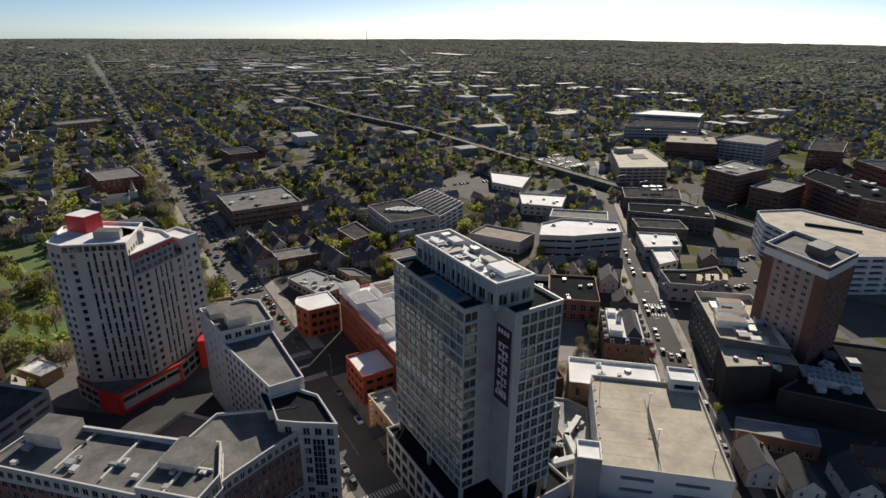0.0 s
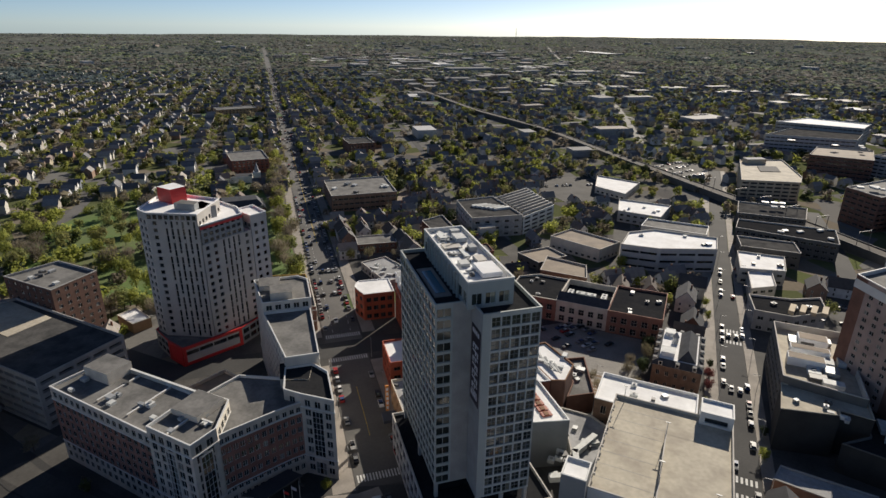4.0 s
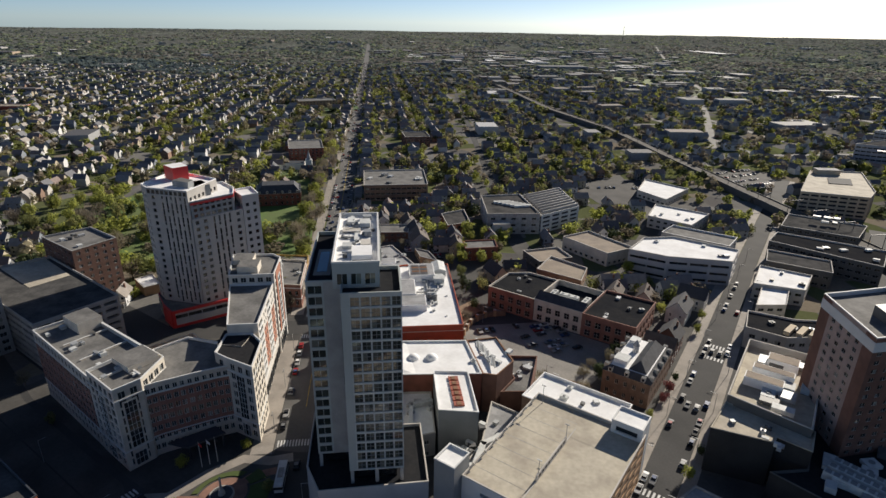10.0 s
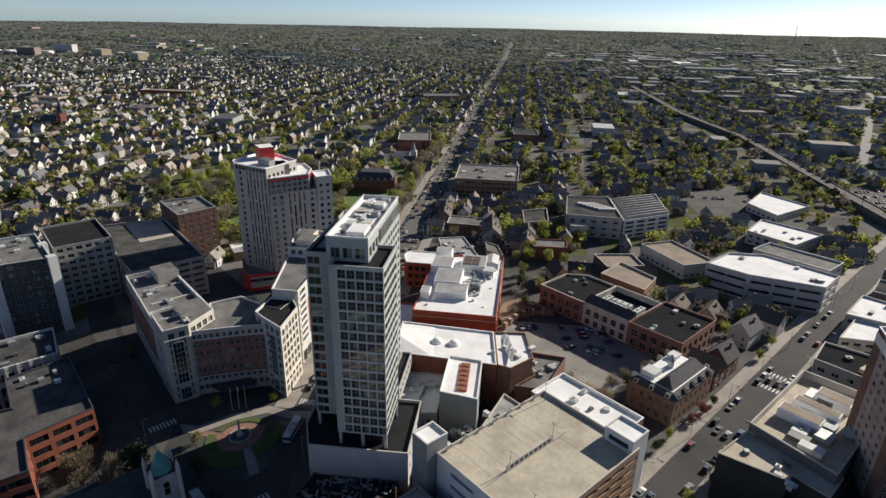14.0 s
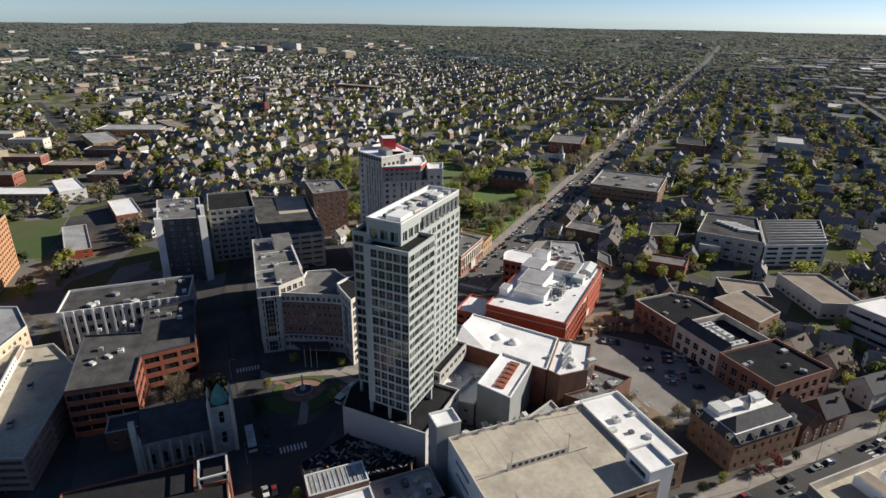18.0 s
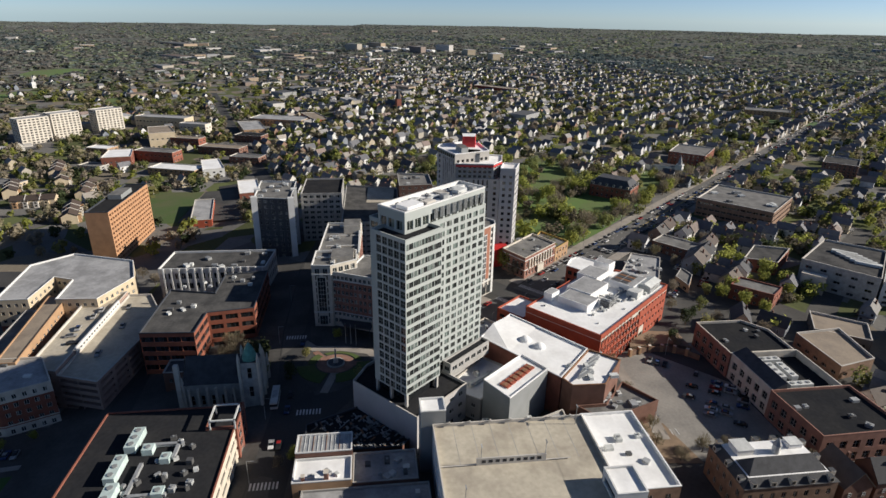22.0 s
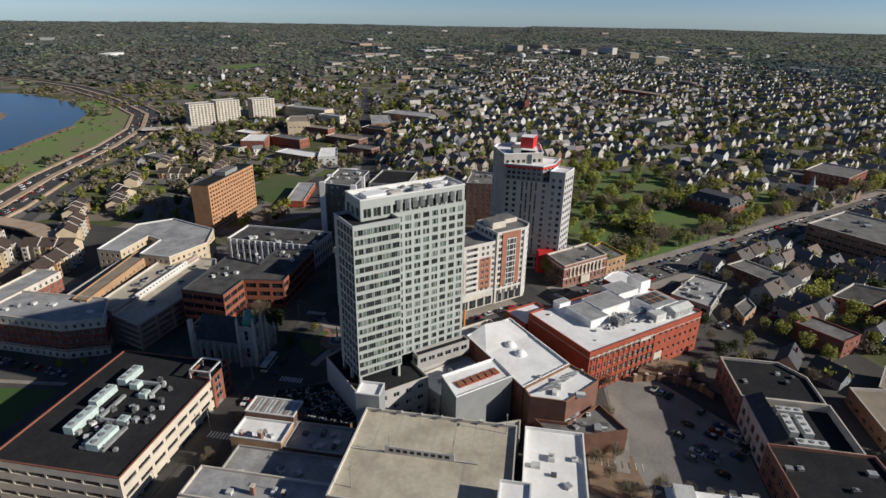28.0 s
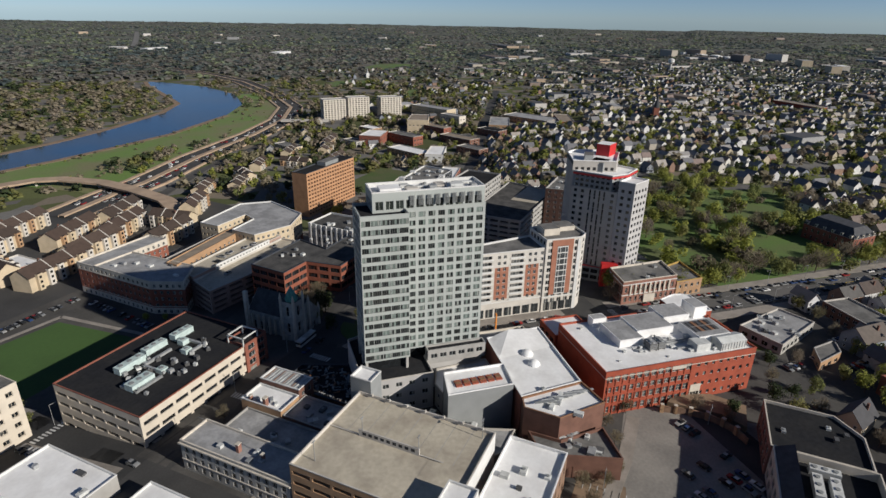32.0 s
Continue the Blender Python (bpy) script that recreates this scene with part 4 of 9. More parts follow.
    for i in range(8):
        z = 62.0 - i * 1.85
        for lo, hi, d0, d1 in ((-3.2, 0.4, 0.0, 0.42), (-3.2, -2.5, 0.42, 1.4) if i % 2 else (-0.4, 0.4, 0.42, 1.4), (-1.8, -1.2, 0.42, 1.3)):
            s.prism(rect(TOW, lo, hi, 1.80, 1.86), z - d1, z - d0, "banner_white")
    for z, n in ((65.0, 4), (47.6, 4)):
        for i in range(n):
            s.prism(rect(TOW, -3.4 + i * 1.15, -2.6 + i * 1.15, 1.80, 1.86), z - 0.5, z + 0.7, "banner_white")
    part("lettering", s, bn)
    return t


tower()
POD = building("podium", "grey low podium around the tower's foot", [TOW(*p) for p in ((-7.8, -6.5), (-7, 23.3), (17.8, 23), (17.8, 12), (40, 12), (40, -10.5), (2, -10.5))], -0.5, 14.6, "pale_panel", "roof_black", None, {1: win(3, 4.2, 2.2, 1.8, 1.4, 1, 0.6, "glass_grey", "white_panel"), 5: win(3, 4.5, 3.6, 3.4, 0.7, 0.6, 0.8, "glass_dark", "grey_paint", 0.3), 6: None}, 0.9, "pale_concrete", 60, "building")

building("podium", "low podium strip with windows along the tower's side", [TOW(*p) for p in ((17.9, 12), (17.9, 15.6), (40, 15.6), (40, 12))], 13, 18.6, "concrete", "roof_black", win(1, 3.2, 2.4, 1.8, 1.6, 0.6, 0.8, "glass_dark", "tower_frame"), None, 0.6, "concrete", 20, "building")

# ---- hotel and apartments round the square ----
HOT = dict(glass="glass_grey", rim="white_panel")
hw = win(8, 2.75, 1.8, 2.15, 0.7, 1.5, 1.2, **HOT)
building("hotel_wing", "pale and brick hotel wing with grey roof", [(-137, 95), (-135, 113), (-80, 111), (-90, 92.5)], -0.5, 27.4, ((7.6, "stone_pale"), (22.6, "brick_hotel"), (60, "stone_pale")), "roof_grey", hw, None, 0.8, "white_panel", 110, "hotel", ((22.8, 0.3, "white_panel", 0.15), (7.4, 0.3, "white_panel", 0.15)))
building("hotel_corner", "pale stone hotel corner block with stacked bay windows", [(-91, 92.4), (-74, 91.8), (-73.2, 100), (-79.5, 111.2), (-91, 111)], -0.5, 30.0, "stone_pale", "roof_grey", win(9, 3.0, 2.1, 2.4, 0.5, 1.5, 1.5, **HOT), None, 0.9, "white_panel", 80, "hotel", ((25.5, 0.4, "white_panel", 0.2), (7.0, 0.4, "white_panel", 0.2)))
arc = [(-74.0, 100.5), (-72.8, 104), (-71.0, 107.6), (-69.2, 111.5), (-67.2, 115.6), (-65.2, 119.5), (-63.0, 123.0)]
building("hotel_crescent", "curved brick hotel front with pale stone top storey", arc + [(-76, 131), (-90, 126), (-92, 114), (-82, 110)], -0.5, 26.6, ((6.6, "stone_pale"), (22.6, "brick_hotel"), (60, "stone_pale")), "roof_grey", win(7, 1.9, 1.36, 2.0, 0.85, 1.6, 1.0, **dict(HOT, m=0.1)), {8: None, 9: None}, 0.8, "white_panel", 110, "hotel", ((22.9, 0.35, "white_panel", 0.18), (7.2, 0.35, "white_panel", 0.18)))
for (x0, y0), (x1, y1) in zip(arc, arc[1:]):
    d = Vector((x1 - x0, y1 - y0)).normalized() * 0.12
    s = Shape()
    s.prism([(x0 - d.y, y0 + d.x), (x0 + d.y, y0 - d.x), (x1 + d.y, y1 - d.x), (x1 - d.y, y1 + d.x)], -0.5, 2.0, "stone_pale")
    part("plinth", s, bpy.data.objects["hotel_crescent"])
q = Shape()
q.prism([(-70.5, 103), (-63.5, 105.5), (-60, 117), (-65.5, 117)], 4.6, 5.2, "dark_panel")
for x, y in ((-63.8, 106.3), (-60.6, 116.2)):
    q.box(x, y, 0, 0.4, 0.4, 4.6, "dark_panel")
tagged(new("canopy", q.mesh("canopy")), "dark entrance canopy on two posts at the hotel", "canopy")
building("hotel_pavilion", "pale stone end pavilion with tall bay windows", [(-63.2, 122.9), (-52, 124.4), AVE(16, 0), AVE(22, -4), AVE(22, -13), AVE(10, -14)], -0.5, 29.6, "stone_pale", "roof_black", win(8, 3.0, 2.0, 2.4, 0.6, 1.5, 1.4, **HOT), None, 0.9, "white_panel", 70, "hotel", ((25.0, 0.4, "white_panel", 0.2), (7.0, 0.4, "white_panel", 0.2)))
for p, q, root in (((-91, 92.4), (-74, 91.8), "hotel_corner"), ((-74, 91.8), (-73.2, 100), "hotel_corner"), ((-63.2, 122.9), (-52, 124.4), "hotel_pavilion")):
    ang = math.degrees(math.atan2(q[1] - p[1], q[0] - p[0]))
    nv = Vector((q[1] - p[1], p[0] - q[0])).normalized() * 0.16
    for k, (z, h) in enumerate(((1.0, 4.6), (7.8, 16.6))):
        part("bay_window", window_mesh(3.6, h, "glass_grey", "white_panel", 2, 1 if k == 0 else 7), bpy.data.objects[root], m=pose((p[0] + q[0]) / 2 + nv.x, (p[1] + q[1]) / 2 + nv.y, z, 0, 0, ang))
    s = Shape()
    s.box((p[0] + q[0]) / 2 + nv.x * 0.3, (p[1] + q[1]) / 2 + nv.y * 0.3, 0.4, 4.4, 0.16, 24.4, "stone_pale", ang)
    part("bay_surround", s, bpy.data.objects[root], "pale stone surround of the stacked bay window")
wing = win(9, 3.3, 1.9, 1.9, 0.8, 4.6, 1.0, **HOT)
for a0, a1, b0, b1, z, h in ((-136, -92, 111.6, 112.4, 26.6, 1.5), (-118, -117.4, 97, 111.6, 26.6, 0.6), (-104, -103.4, 96, 111.6, 26.6, 0.6), (-90.5, -76, 101.2, 101.8, 29.1, 0.8), (-84, -83.4, 93, 101.2, 29.1, 0.6)):
    q = Shape()
    q.prism(xy(a0, a1, b0, b1), z, z + h, "stone_pale", "white_panel")
    tagged(new("roof_kerb", q.mesh("roof_kerb")), "low pale stone kerb dividing the hotel roof", "parapet")
mixed = ((9.6, "off_white"), (25.6, "brick_rose"), (60, "off_white"))
balcony = win(8, 7.0, 6.2, 2.1, 0.5, 8.6, 1.0, "glass_mid", "white_panel", 1.3, 3, 0.3)
slot3 = win(8, 2.5, 1.4, 1.7, 0.7, 8.6, 1.0, **HOT)
cuts = (22.2, 31.4, 38.2, 46.6, 53.2, 56.0)
wg = building("apartment_wing", "white and brick apartment wing along the avenue", [AVE(22.2, -12.5)] + [AVE(a, -2) for a in cuts] + [AVE(56, -19)], -0.5, 33.0, "off_white", "roof_grey", slot3, {0: None, 1: balcony, 3: balcony, 6: win(8, 4.5, 1.2, 1.5, 0.9, 4.0, 1.0, **HOT), 7: wing}, 0.8, "white_panel", 200, "apartment block", ((7.9, 0.4, "white_panel", 0.2),), {2: mixed, 4: mixed})
for a0, a1 in ((cuts[0], cuts[1]), (cuts[2], cuts[3])):
    for k in range(8):
        s = Shape()
        x, y = AVE((a0 + a1) / 2, -2.0)
        s.box(x, y, 8.5 + k * 2.96, a1 - a0 - 1.6, 0.5, 0.85, "white_panel", 131.7)
        part("balcony", s, wg)
for k in range(7):
    x, y = AVE(25.2 + k * 4.6, -1.82)
    part("shopfront", window_mesh(3.4, 4.2, "glass_grey", "dark_panel", 3, 1), wg, m=pose(x, y, 0.8, 0, 0, 131.7))
w4 = building("apartment_block", "brick and glass apartment end block with stepped roof", [AVE(56, -19), AVE(56, -1.4), AVE(74, -1.4), AVE(78, -5), AVE(78, -22)], -0.5, 37.0, "off_white", "roof_grey", win(10, 3.0, 2.2, 2.1, 0.7, 4.6, 1.0, **HOT), {4: win(9, 4.5, 1.2, 1.5, 0.9, 4.0, 1.0, **HOT)}, 0.8, "white_panel", 120, "apartment block", ((7.6, 0.4, "white_panel", 0.2),))
for a, w, z0, h, m in ((60.4, 2.6, 9.0, 27.4, "brick_rose"), (68.6, 2.6, 9.0, 27.4, "brick_rose"), (64.5, 5.6, 33.4, 3.0, "brick_rose"), (64.5, 5.6, 9.0, 24.4, "glass_mid"), (72.9, 1.6, 0.0, 36.0, "white_panel")):
    s = Shape()
    x, y = AVE(a, -1.3)
    s.box(x, y, z0, w, 0.34, h, m, 131.7)
    part("glazed_bay" if m == "glass_mid" else "pier", s, w4, "red brick pier" if m == "brick_rose" else "")
for k in range(9):
    s = Shape()
    x, y = AVE(64.5, -1.1)
    s.box(x, y, 9.2 + k * 2.95, 5.6, 0.3, 0.4, "white_panel", 131.7)
    part("transom", s, w4)
for a in (61.9, 63.2, 65.8, 67.1):
    s = Shape()
    x, y = AVE(a, -1.12)
    s.box(x, y, 9.2, 0.22, 0.24, 24.0, "white_panel", 131.7)
    part("mullion", s, w4)
for k in range(4):
    x, y = AVE(58.8 + k * 3.9, -1.2)
    part("shopfront", window_mesh(3.0, 4.4, "glass_grey", "dark_panel", 2, 1), w4, m=pose(x, y, 0.8, 0, 0, 131.7))
for a0, a1, b0, b1, z0, z1 in ((58, 66, -16, -8, 36.2, 39.5), (68, 76, -20, -12, 36.2, 38.4)):
    q = Shape()
    q.prism(rect(AVE, a0, a1, b0, b1), z0, z1, "stone_pale", "roof_grey")
    tagged(new("roof_house", q.mesh("roof_house")), "pale rooftop stair house", "roof house")
for (x0, x1, y0, y1, z0, z1) in ((-133, -122, 104, 112.5, 26.6, 30.6), (-90, -80, 100, 110, 29.2, 31.2)):
    q = Shape()
    q.prism(xy(x0, x1, y0, y1), z0, z1, "stone_pale", "roof_grey")
    tagged(new("roof_house", q.mesh("roof_house")), "pale rooftop stair house", "roof house")
q = Shape()
q.prism([(-74, 127), (-66, 131), (-71, 140), (-80, 134)], 25.8, 29.0, "stone_pale", "roof_black")
tagged(new("roof_house", q.mesh("roof_house")), "pale rooftop stair house", "roof house")
building("hotel_annex", "low tan-roofed hotel annex behind the crescent", [(-92, 114), (-118, 116), (-112, 140), (-84, 136), (-90, 126)], -0.5, 14.0, "stone_pale", "roof_tan", win(3, 4, 1.5, 1.6), None, 1.0, "stone_pale", 20)

# ---- white and red tower ----
def along(p, q, t):
    return (p[0] + (q[0] - p[0]) * t, p[1] + (q[1] - p[1]) * t)


def spandrels(root, p, q, z0, z1, floors, sp, seed):
    """Pale panels that break the window slots at staggered storeys."""
    ln = math.hypot(q[0] - p[0], q[1] - p[1])
    usable = ln - 2 * sp["m"]
    nb = max(1, int(usable / sp["p"] + 0.25))
    fh = (z1 - z0) / floors
    s = Shape()
    s.box(0, 0.0, 0, sp["w"] + 0.1, 0.3, 1.5, "warm_panel")
    me = s.mesh("spandrel")
    ang = math.degrees(math.atan2(q[1] - p[1], q[0] - p[0]))
    for i in range(nb):
        x, y = along(p, q, (sp["m"] + usable / nb * (i + 0.5)) / ln)
        for k in range((i * 2 + seed) % 4, floors, 4):
            part("spandrel", me, root, m=pose(x, y, z0 + fh * k + 0.1, 0, 0, ang))


GD = ("glass_dark", "dark_panel")
square = win(17, 3.0, 1.7, 1.7, 0.8, 0.6, 2.9, "glass_dark", "grey_paint", 0.35, 0, 0.5)
slot = win(17, 2.25, 0.9, 3.0, 0.05, 0.4, 3.2, *GD, 0.4, 0, 0.5)
Bs, Bx, By = (-160.8, 156.2), (-141.4, 163.6), (-137.8, 187.8)
b1m = along(Bs, Bx, 0.29)
B1 = [(-168, 158), Bs, b1m, Bx, (-150, 184), (-172, 182), (-176, 174)]
t1 = building("apartment_tower", "warm grey apartment tower with staggered dark window slots", B1, 8.0, 62.8, "warm_panel", "roof_white", square, {2: slot, 4: None}, 0.8, "roof_white", 120, "tower")
spandrels(t1, b1m, Bx, 8.4, 59.6, 17, slot, 0)
for k in range(9):
    x, y = along(Bs, Bx, 0.06 + k * 0.11)
    part("top_window", window_mesh(1.7, 1.9, "glass_dark", "grey_paint", 0, 0), t1, m=pose(x + 0.03, y - 0.08, 60.2, 0, 0, 20.9))
s2 = dict(square, f=13, g=0.4, top=0.3)
l2 = dict(slot, f=13, g=0.4, top=0.3)
B0 = (-141.2, 163.9)
b2a, b2b = along(B0, By, 0.35), along(B0, By, 0.80)
back = [(-144, 193), (-160, 194), (-165, 180), (-150, 176)]
t2 = building("apartment_tower", "warm grey tower part with paired square windows and slots", [B0, b2a, b2b, By] + back, 8.0, 49.5, "warm_panel", "roof_white", s2, {1: l2, 6: None, 7: None}, 0.5, "warm_panel", 120, "tower")
spandrels(t2, b2a, b2b, 8.4, 49.2, 13, l2, 1)
top2 = inset([B0, along(B0, By, 0.86)] + [(-147, 191)] + back[1:], 0.25)
building("tower_top", "dark grey top storeys with a bright red roof edge", top2, 49.0, 57.8, "grey_paint", "roof_white", win(3, 2.8, 1.8, 1.6, 0.8, 0.2, 0.8, "glass_dark", "concrete", 0.3, 0, 0.6), None, 0.7, "roof_white", 60, "tower", ((56.0, 1.05, "red_panel", 0.12),))
building("apartment_tower", "lower white part of the apartment tower in the sun", [(-137.6, 188), (-136, 196), (-148, 201), (-150, 192)], 0, 55.8, "pale_panel", "roof_white", dict(square, f=15), None, 0.7, "roof_white", 60, "tower")
q = Shape()
q.prism([(-172, 172), (-163, 171), (-162, 178), (-171, 180)], 62, 68.2, "red_panel", "roof_white")
tagged(new("roof_house", q.mesh("roof_house")), "bright red rooftop lift house", "roof house")
for p, h in ((((-158, 172), (-148, 170), (-146, 178), (-156, 180)), 62.0), (((-156, 166), (-147, 168), (-149, 172), (-157, 171)), 64.8)):
    q = Shape()
    q.prism(list(p), 57, h, "grey_paint", "roof_grey")
    tagged(new("roof_house", q.mesh("roof_house")), "grey rooftop plant house", "roof house")
BP = [(-169, 157.2), (-155.6, 152.2), (-145.5, 150.2), (-136.7, 174.2), (-137.0, 188.4), (-160, 195), (-173, 183)]
bp = building("podium", "glazed podium with a wide red frame", BP, -0.5, 8.4, "grey_paint", "roof_grey", win(2, 4, 3.6, 2.2, 0.8, 1.0, 1.0, "glass_dark", "dark_panel"), {2: win(1, 6, 5.8, 1.9, 4.6, 0.4, 1.0, "glass_dark", "dark_panel", 0.6, 1)}, 0.7, "red_panel", 30, walls={2: "pale_panel"})
for i, (a, b) in enumerate(((BP[2], BP[3]), (BP[1], BP[2]))):
    d = Vector((b[0] - a[0], b[1] - a[1]))
    ln = d.length
    ang = math.degrees(math.atan2(d.y, d.x))
    s = Shape()
    for x, z, lx, lz in ((ln / 2, 7.5, ln, 1.3), (ln / 2, 0.3, ln, 1.2), (0.6, 1.5, 1.2, 6), (ln - 0.6, 1.5, 1.2, 6)):
        px, py = a[0] + d.x / ln * x, a[1] + d.y / ln * x
        s.box(px, py, z, lx, 0.8, lz, "red_panel", ang)
    if i:
        s.box((a[0] + b[0]) / 2, (a[1] + b[1]) / 2, 0.3, ln, 0.5, 8, "red_panel", ang)
    part("red_frame", s, bp, "thick red frame around the podium glazing")
building("shed", "low hall with a broad pale flat roof", [(-202, 163), (-201, 172), (-186, 168), (-188, 160)], -0.5, 5.0, "brick_tan", "roof_white", None, None, 0.3, "stone_pale", 0)
q = Shape()
q.prism([(-135.4, 184.4), (-138.0, 192.0), (-134.6, 193.4), (-132.0, 185.6)], 0.0, 12.6, "red_panel")
tagged(new("entrance_block", q.mesh("entrance_block")), "bright red entrance block beside the white tower", "entrance")


# ---- parking garage with the pale deck ----
def garage():
    # deck gaps are backed by near-black sheets for the shaded inside
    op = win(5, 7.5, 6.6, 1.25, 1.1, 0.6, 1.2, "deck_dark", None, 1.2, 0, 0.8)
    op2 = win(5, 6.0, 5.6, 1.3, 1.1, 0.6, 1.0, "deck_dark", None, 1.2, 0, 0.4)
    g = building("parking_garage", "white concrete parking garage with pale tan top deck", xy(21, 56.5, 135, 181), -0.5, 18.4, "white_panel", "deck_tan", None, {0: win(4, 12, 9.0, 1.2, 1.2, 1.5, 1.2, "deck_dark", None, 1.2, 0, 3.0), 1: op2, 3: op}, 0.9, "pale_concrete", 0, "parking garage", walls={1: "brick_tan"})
    s = Shape()
    s.face([(38.2, 136, 15.2), (56, 136, 15.2), (56, 168, 17.55), (38.2, 168, 17.55)], "deck_tan")
    s.face([(37.8, 135.5, 17.9), (37.8, 172, 17.9), (38.2, 172, 17.9), (38.2, 135.5, 17.9)][::-1], "pale_concrete")
    part("ramp_deck", s, g)
    s = Shape()
    s.box(38, 155.0, 15.2, 0.4, 19.5, 4.7, "pale_concrete")
    dv = part("divider_wall", s, g, "pale concrete divider wall with a row of openings")
    # wall is solid: dark blocks paint the shade of its openings
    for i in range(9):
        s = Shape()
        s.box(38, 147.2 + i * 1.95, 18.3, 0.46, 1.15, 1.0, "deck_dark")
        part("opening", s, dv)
    for i in range(7):
        s = Shape()
        s.box(29.5, 141 + i * 5.6, 17.505, 16.2, 0.16, 0.012, "concrete")
        part("deck_joint", s, g)
    for i in range(7):
        s = Shape()
        s.box(21.6, 140 + i * 6.2, 18.4, 0.7, 0.4, 0.8, "pale_concrete")
        part("bracket", s, g)
    st = building("stair_tower", "white stair tower on the garage roof", xy(46.8, 56.2, 177.5, 185.5), 0, 22.0, "white_panel", "roof_white", None, {0: win(1, 7.5, 6.5, 1.8, 18.4, 0.0, 0.9, "glass_dark", None, 0.5, 0, 0.6)}, 0.6, "white_panel", 4)
    building("lift_tower", "grey panelled lift tower beside the garage", xy(14.2, 20.8, 131.5, 139), -0.5, 23.0, "grey_paint", "roof_white", None, None, 0.6, "white_panel", 0)
    building("theatre_annex", "brick and stone hall with a long white roof", xy(14, 46.6, 183.5, 201), -0.5, 13.0, "brownstone", "roof_white", win(2, 5, 1.8, 3.2, 1.2, 0.6, 1.0, "glass_dark", "stone_pale"), None, 0.9, "roof_white", 24)
    for x, y in ((38, 146.5), (38, 164.5), (52, 140), (24, 178)):
        q = thing("lamp_post", "thin grey lamp post on the parking deck", "lamp post", x, y, 17.4, "deck lamp posts")
        s = Shape()
        s.tube(x, y, 17.4, 24.0, 0.12, 0.08, "metal", 6)
        part("pole", s, q)
        s = Shape()
        s.box(x, y, 24.0, 1.4, 0.35, 0.15, "metal")
        part("lamp_head", s, q)


garage()

# ---- theatre school in orange brick, theatres ----
ow = win(4, 2.83, 2.3, 2.6, 0.9, 0.6, 1.2, "glass_mid", "pale_concrete", 0.3, 1, 0.3, 1)
sm = win(4, 3.1, 1.3, 1.6, 1.4, 0.6, 1.2, "glass_grey", "white_panel", 0.3, 0, 0.8)
orange = building("school_building", "orange brick theatre school with broad white roof", [THE(0, -35), THE(0, 0), THE(36, 0), THE(63.4, 0), THE(63.4, -22), THE(58, -35)], -0.5, 18.1, "brick_orange", "roof_white", None, {1: ow, 2: sm, 3: sm, 4: sm, 5: sm}, 0.7, "brick_orange", 200, "building", ((15.4, 0.25, "stone_pale", 0.05),), {0: "brick_orange"})
for a in range(13):
    s = Shape()
    x, y = THE(1.4 + a * 2.83, 0.1)
    s.box(x, y, 0, 0.35, 0.3, 14.6, "brick_orange", 130.8)
    part("pilaster", s, orange)
for z in (4.4, 8.2, 11.8):
    s = Shape()
    s.prism(rect(THE, 0.8, 35.5, -0.05, 0.22), z, z + 0.45, "brick_orange")
    part("floor_band", s, orange)
s = Shape()
s.prism(rect(THE, 36.5, 41, -0.1, 0.2), 0, 6.5, "stone_pale")
part("entrance_surround", s, orange)
s = Shape()
s.prism(rect(THE, 27, 33, -0.05, 0.18), 14.6, 16.0, "stone_pale")
part("name_panel", s, orange)
for k in range(3):
    s = Shape()
    s.prism(rect(THE, 36.9 + k * 1.3, 37.9 + k * 1.3, 0.18, 0.26), 0.3, 3.4, "glass_dark")
    part("entrance_door", s, orange)
building("brick_block", "low orange brick block with white roof", [THE(-1, -49), THE(-1, -35.3), THE(16, -35.3), THE(16, -49)], -0.5, 12.6, "brick_orange", "roof_white", win(3, 4, 2.6, 1.6, 1.2, 0.5, 1.2, "glass_dark", "dark_panel"), None, 0.7, "brick_orange", 24)
building("brick_block", "rounded brick corner block with pale roof", [THE(63.4, -35.4), THE(74, -35.4)] + [THE(68 + 9 * math.cos(-k * 0.4), -43 + 10 * math.sin(-k * 0.4)) for k in range(2, 6)] + [THE(58.4, -50), THE(58.4, -35.4)], -0.5, 14.0, "brick_orange", "roof_white", win(3, 2.9, 2.3, 2.2, 1.0, 0.5, 1.2, "glass_dark", "dark_panel"), None, 0.3, "roof_white", 40)
for a0, a1, b0, b1, h, m in ((14, 24, -28, -14, 3.0, "roof_white"), (24, 40, -30, -18, 3.4, "roof_white"), (40, 52, -34, -24, 3.8, "roof_white"), (44, 58, -20, -8, 3.4, "roof_white"), (40, 46, -9, -4, 3.0, "metal_white"), (56, 62, -34, -26, 5.0, "roof_white"), (12, 18, -34, -30, 3.6, "roof_white")):
    q = Shape()
    q.prism(rect(THE, a0, a1, b0, b1), 17.4, 17.4 + h, m, "roof_white" if m == "roof_white" else m)
    q.prism(inset(rect(THE, a0, a1, b0, b1), 0.35), 17.4 + h, 17.4 + h + 0.06, "roof_pale" if m == "roof_white" else m)
    tagged(new("roof_house", q.mesh("roof_house")), "white rooftop plant housing", "roof house")
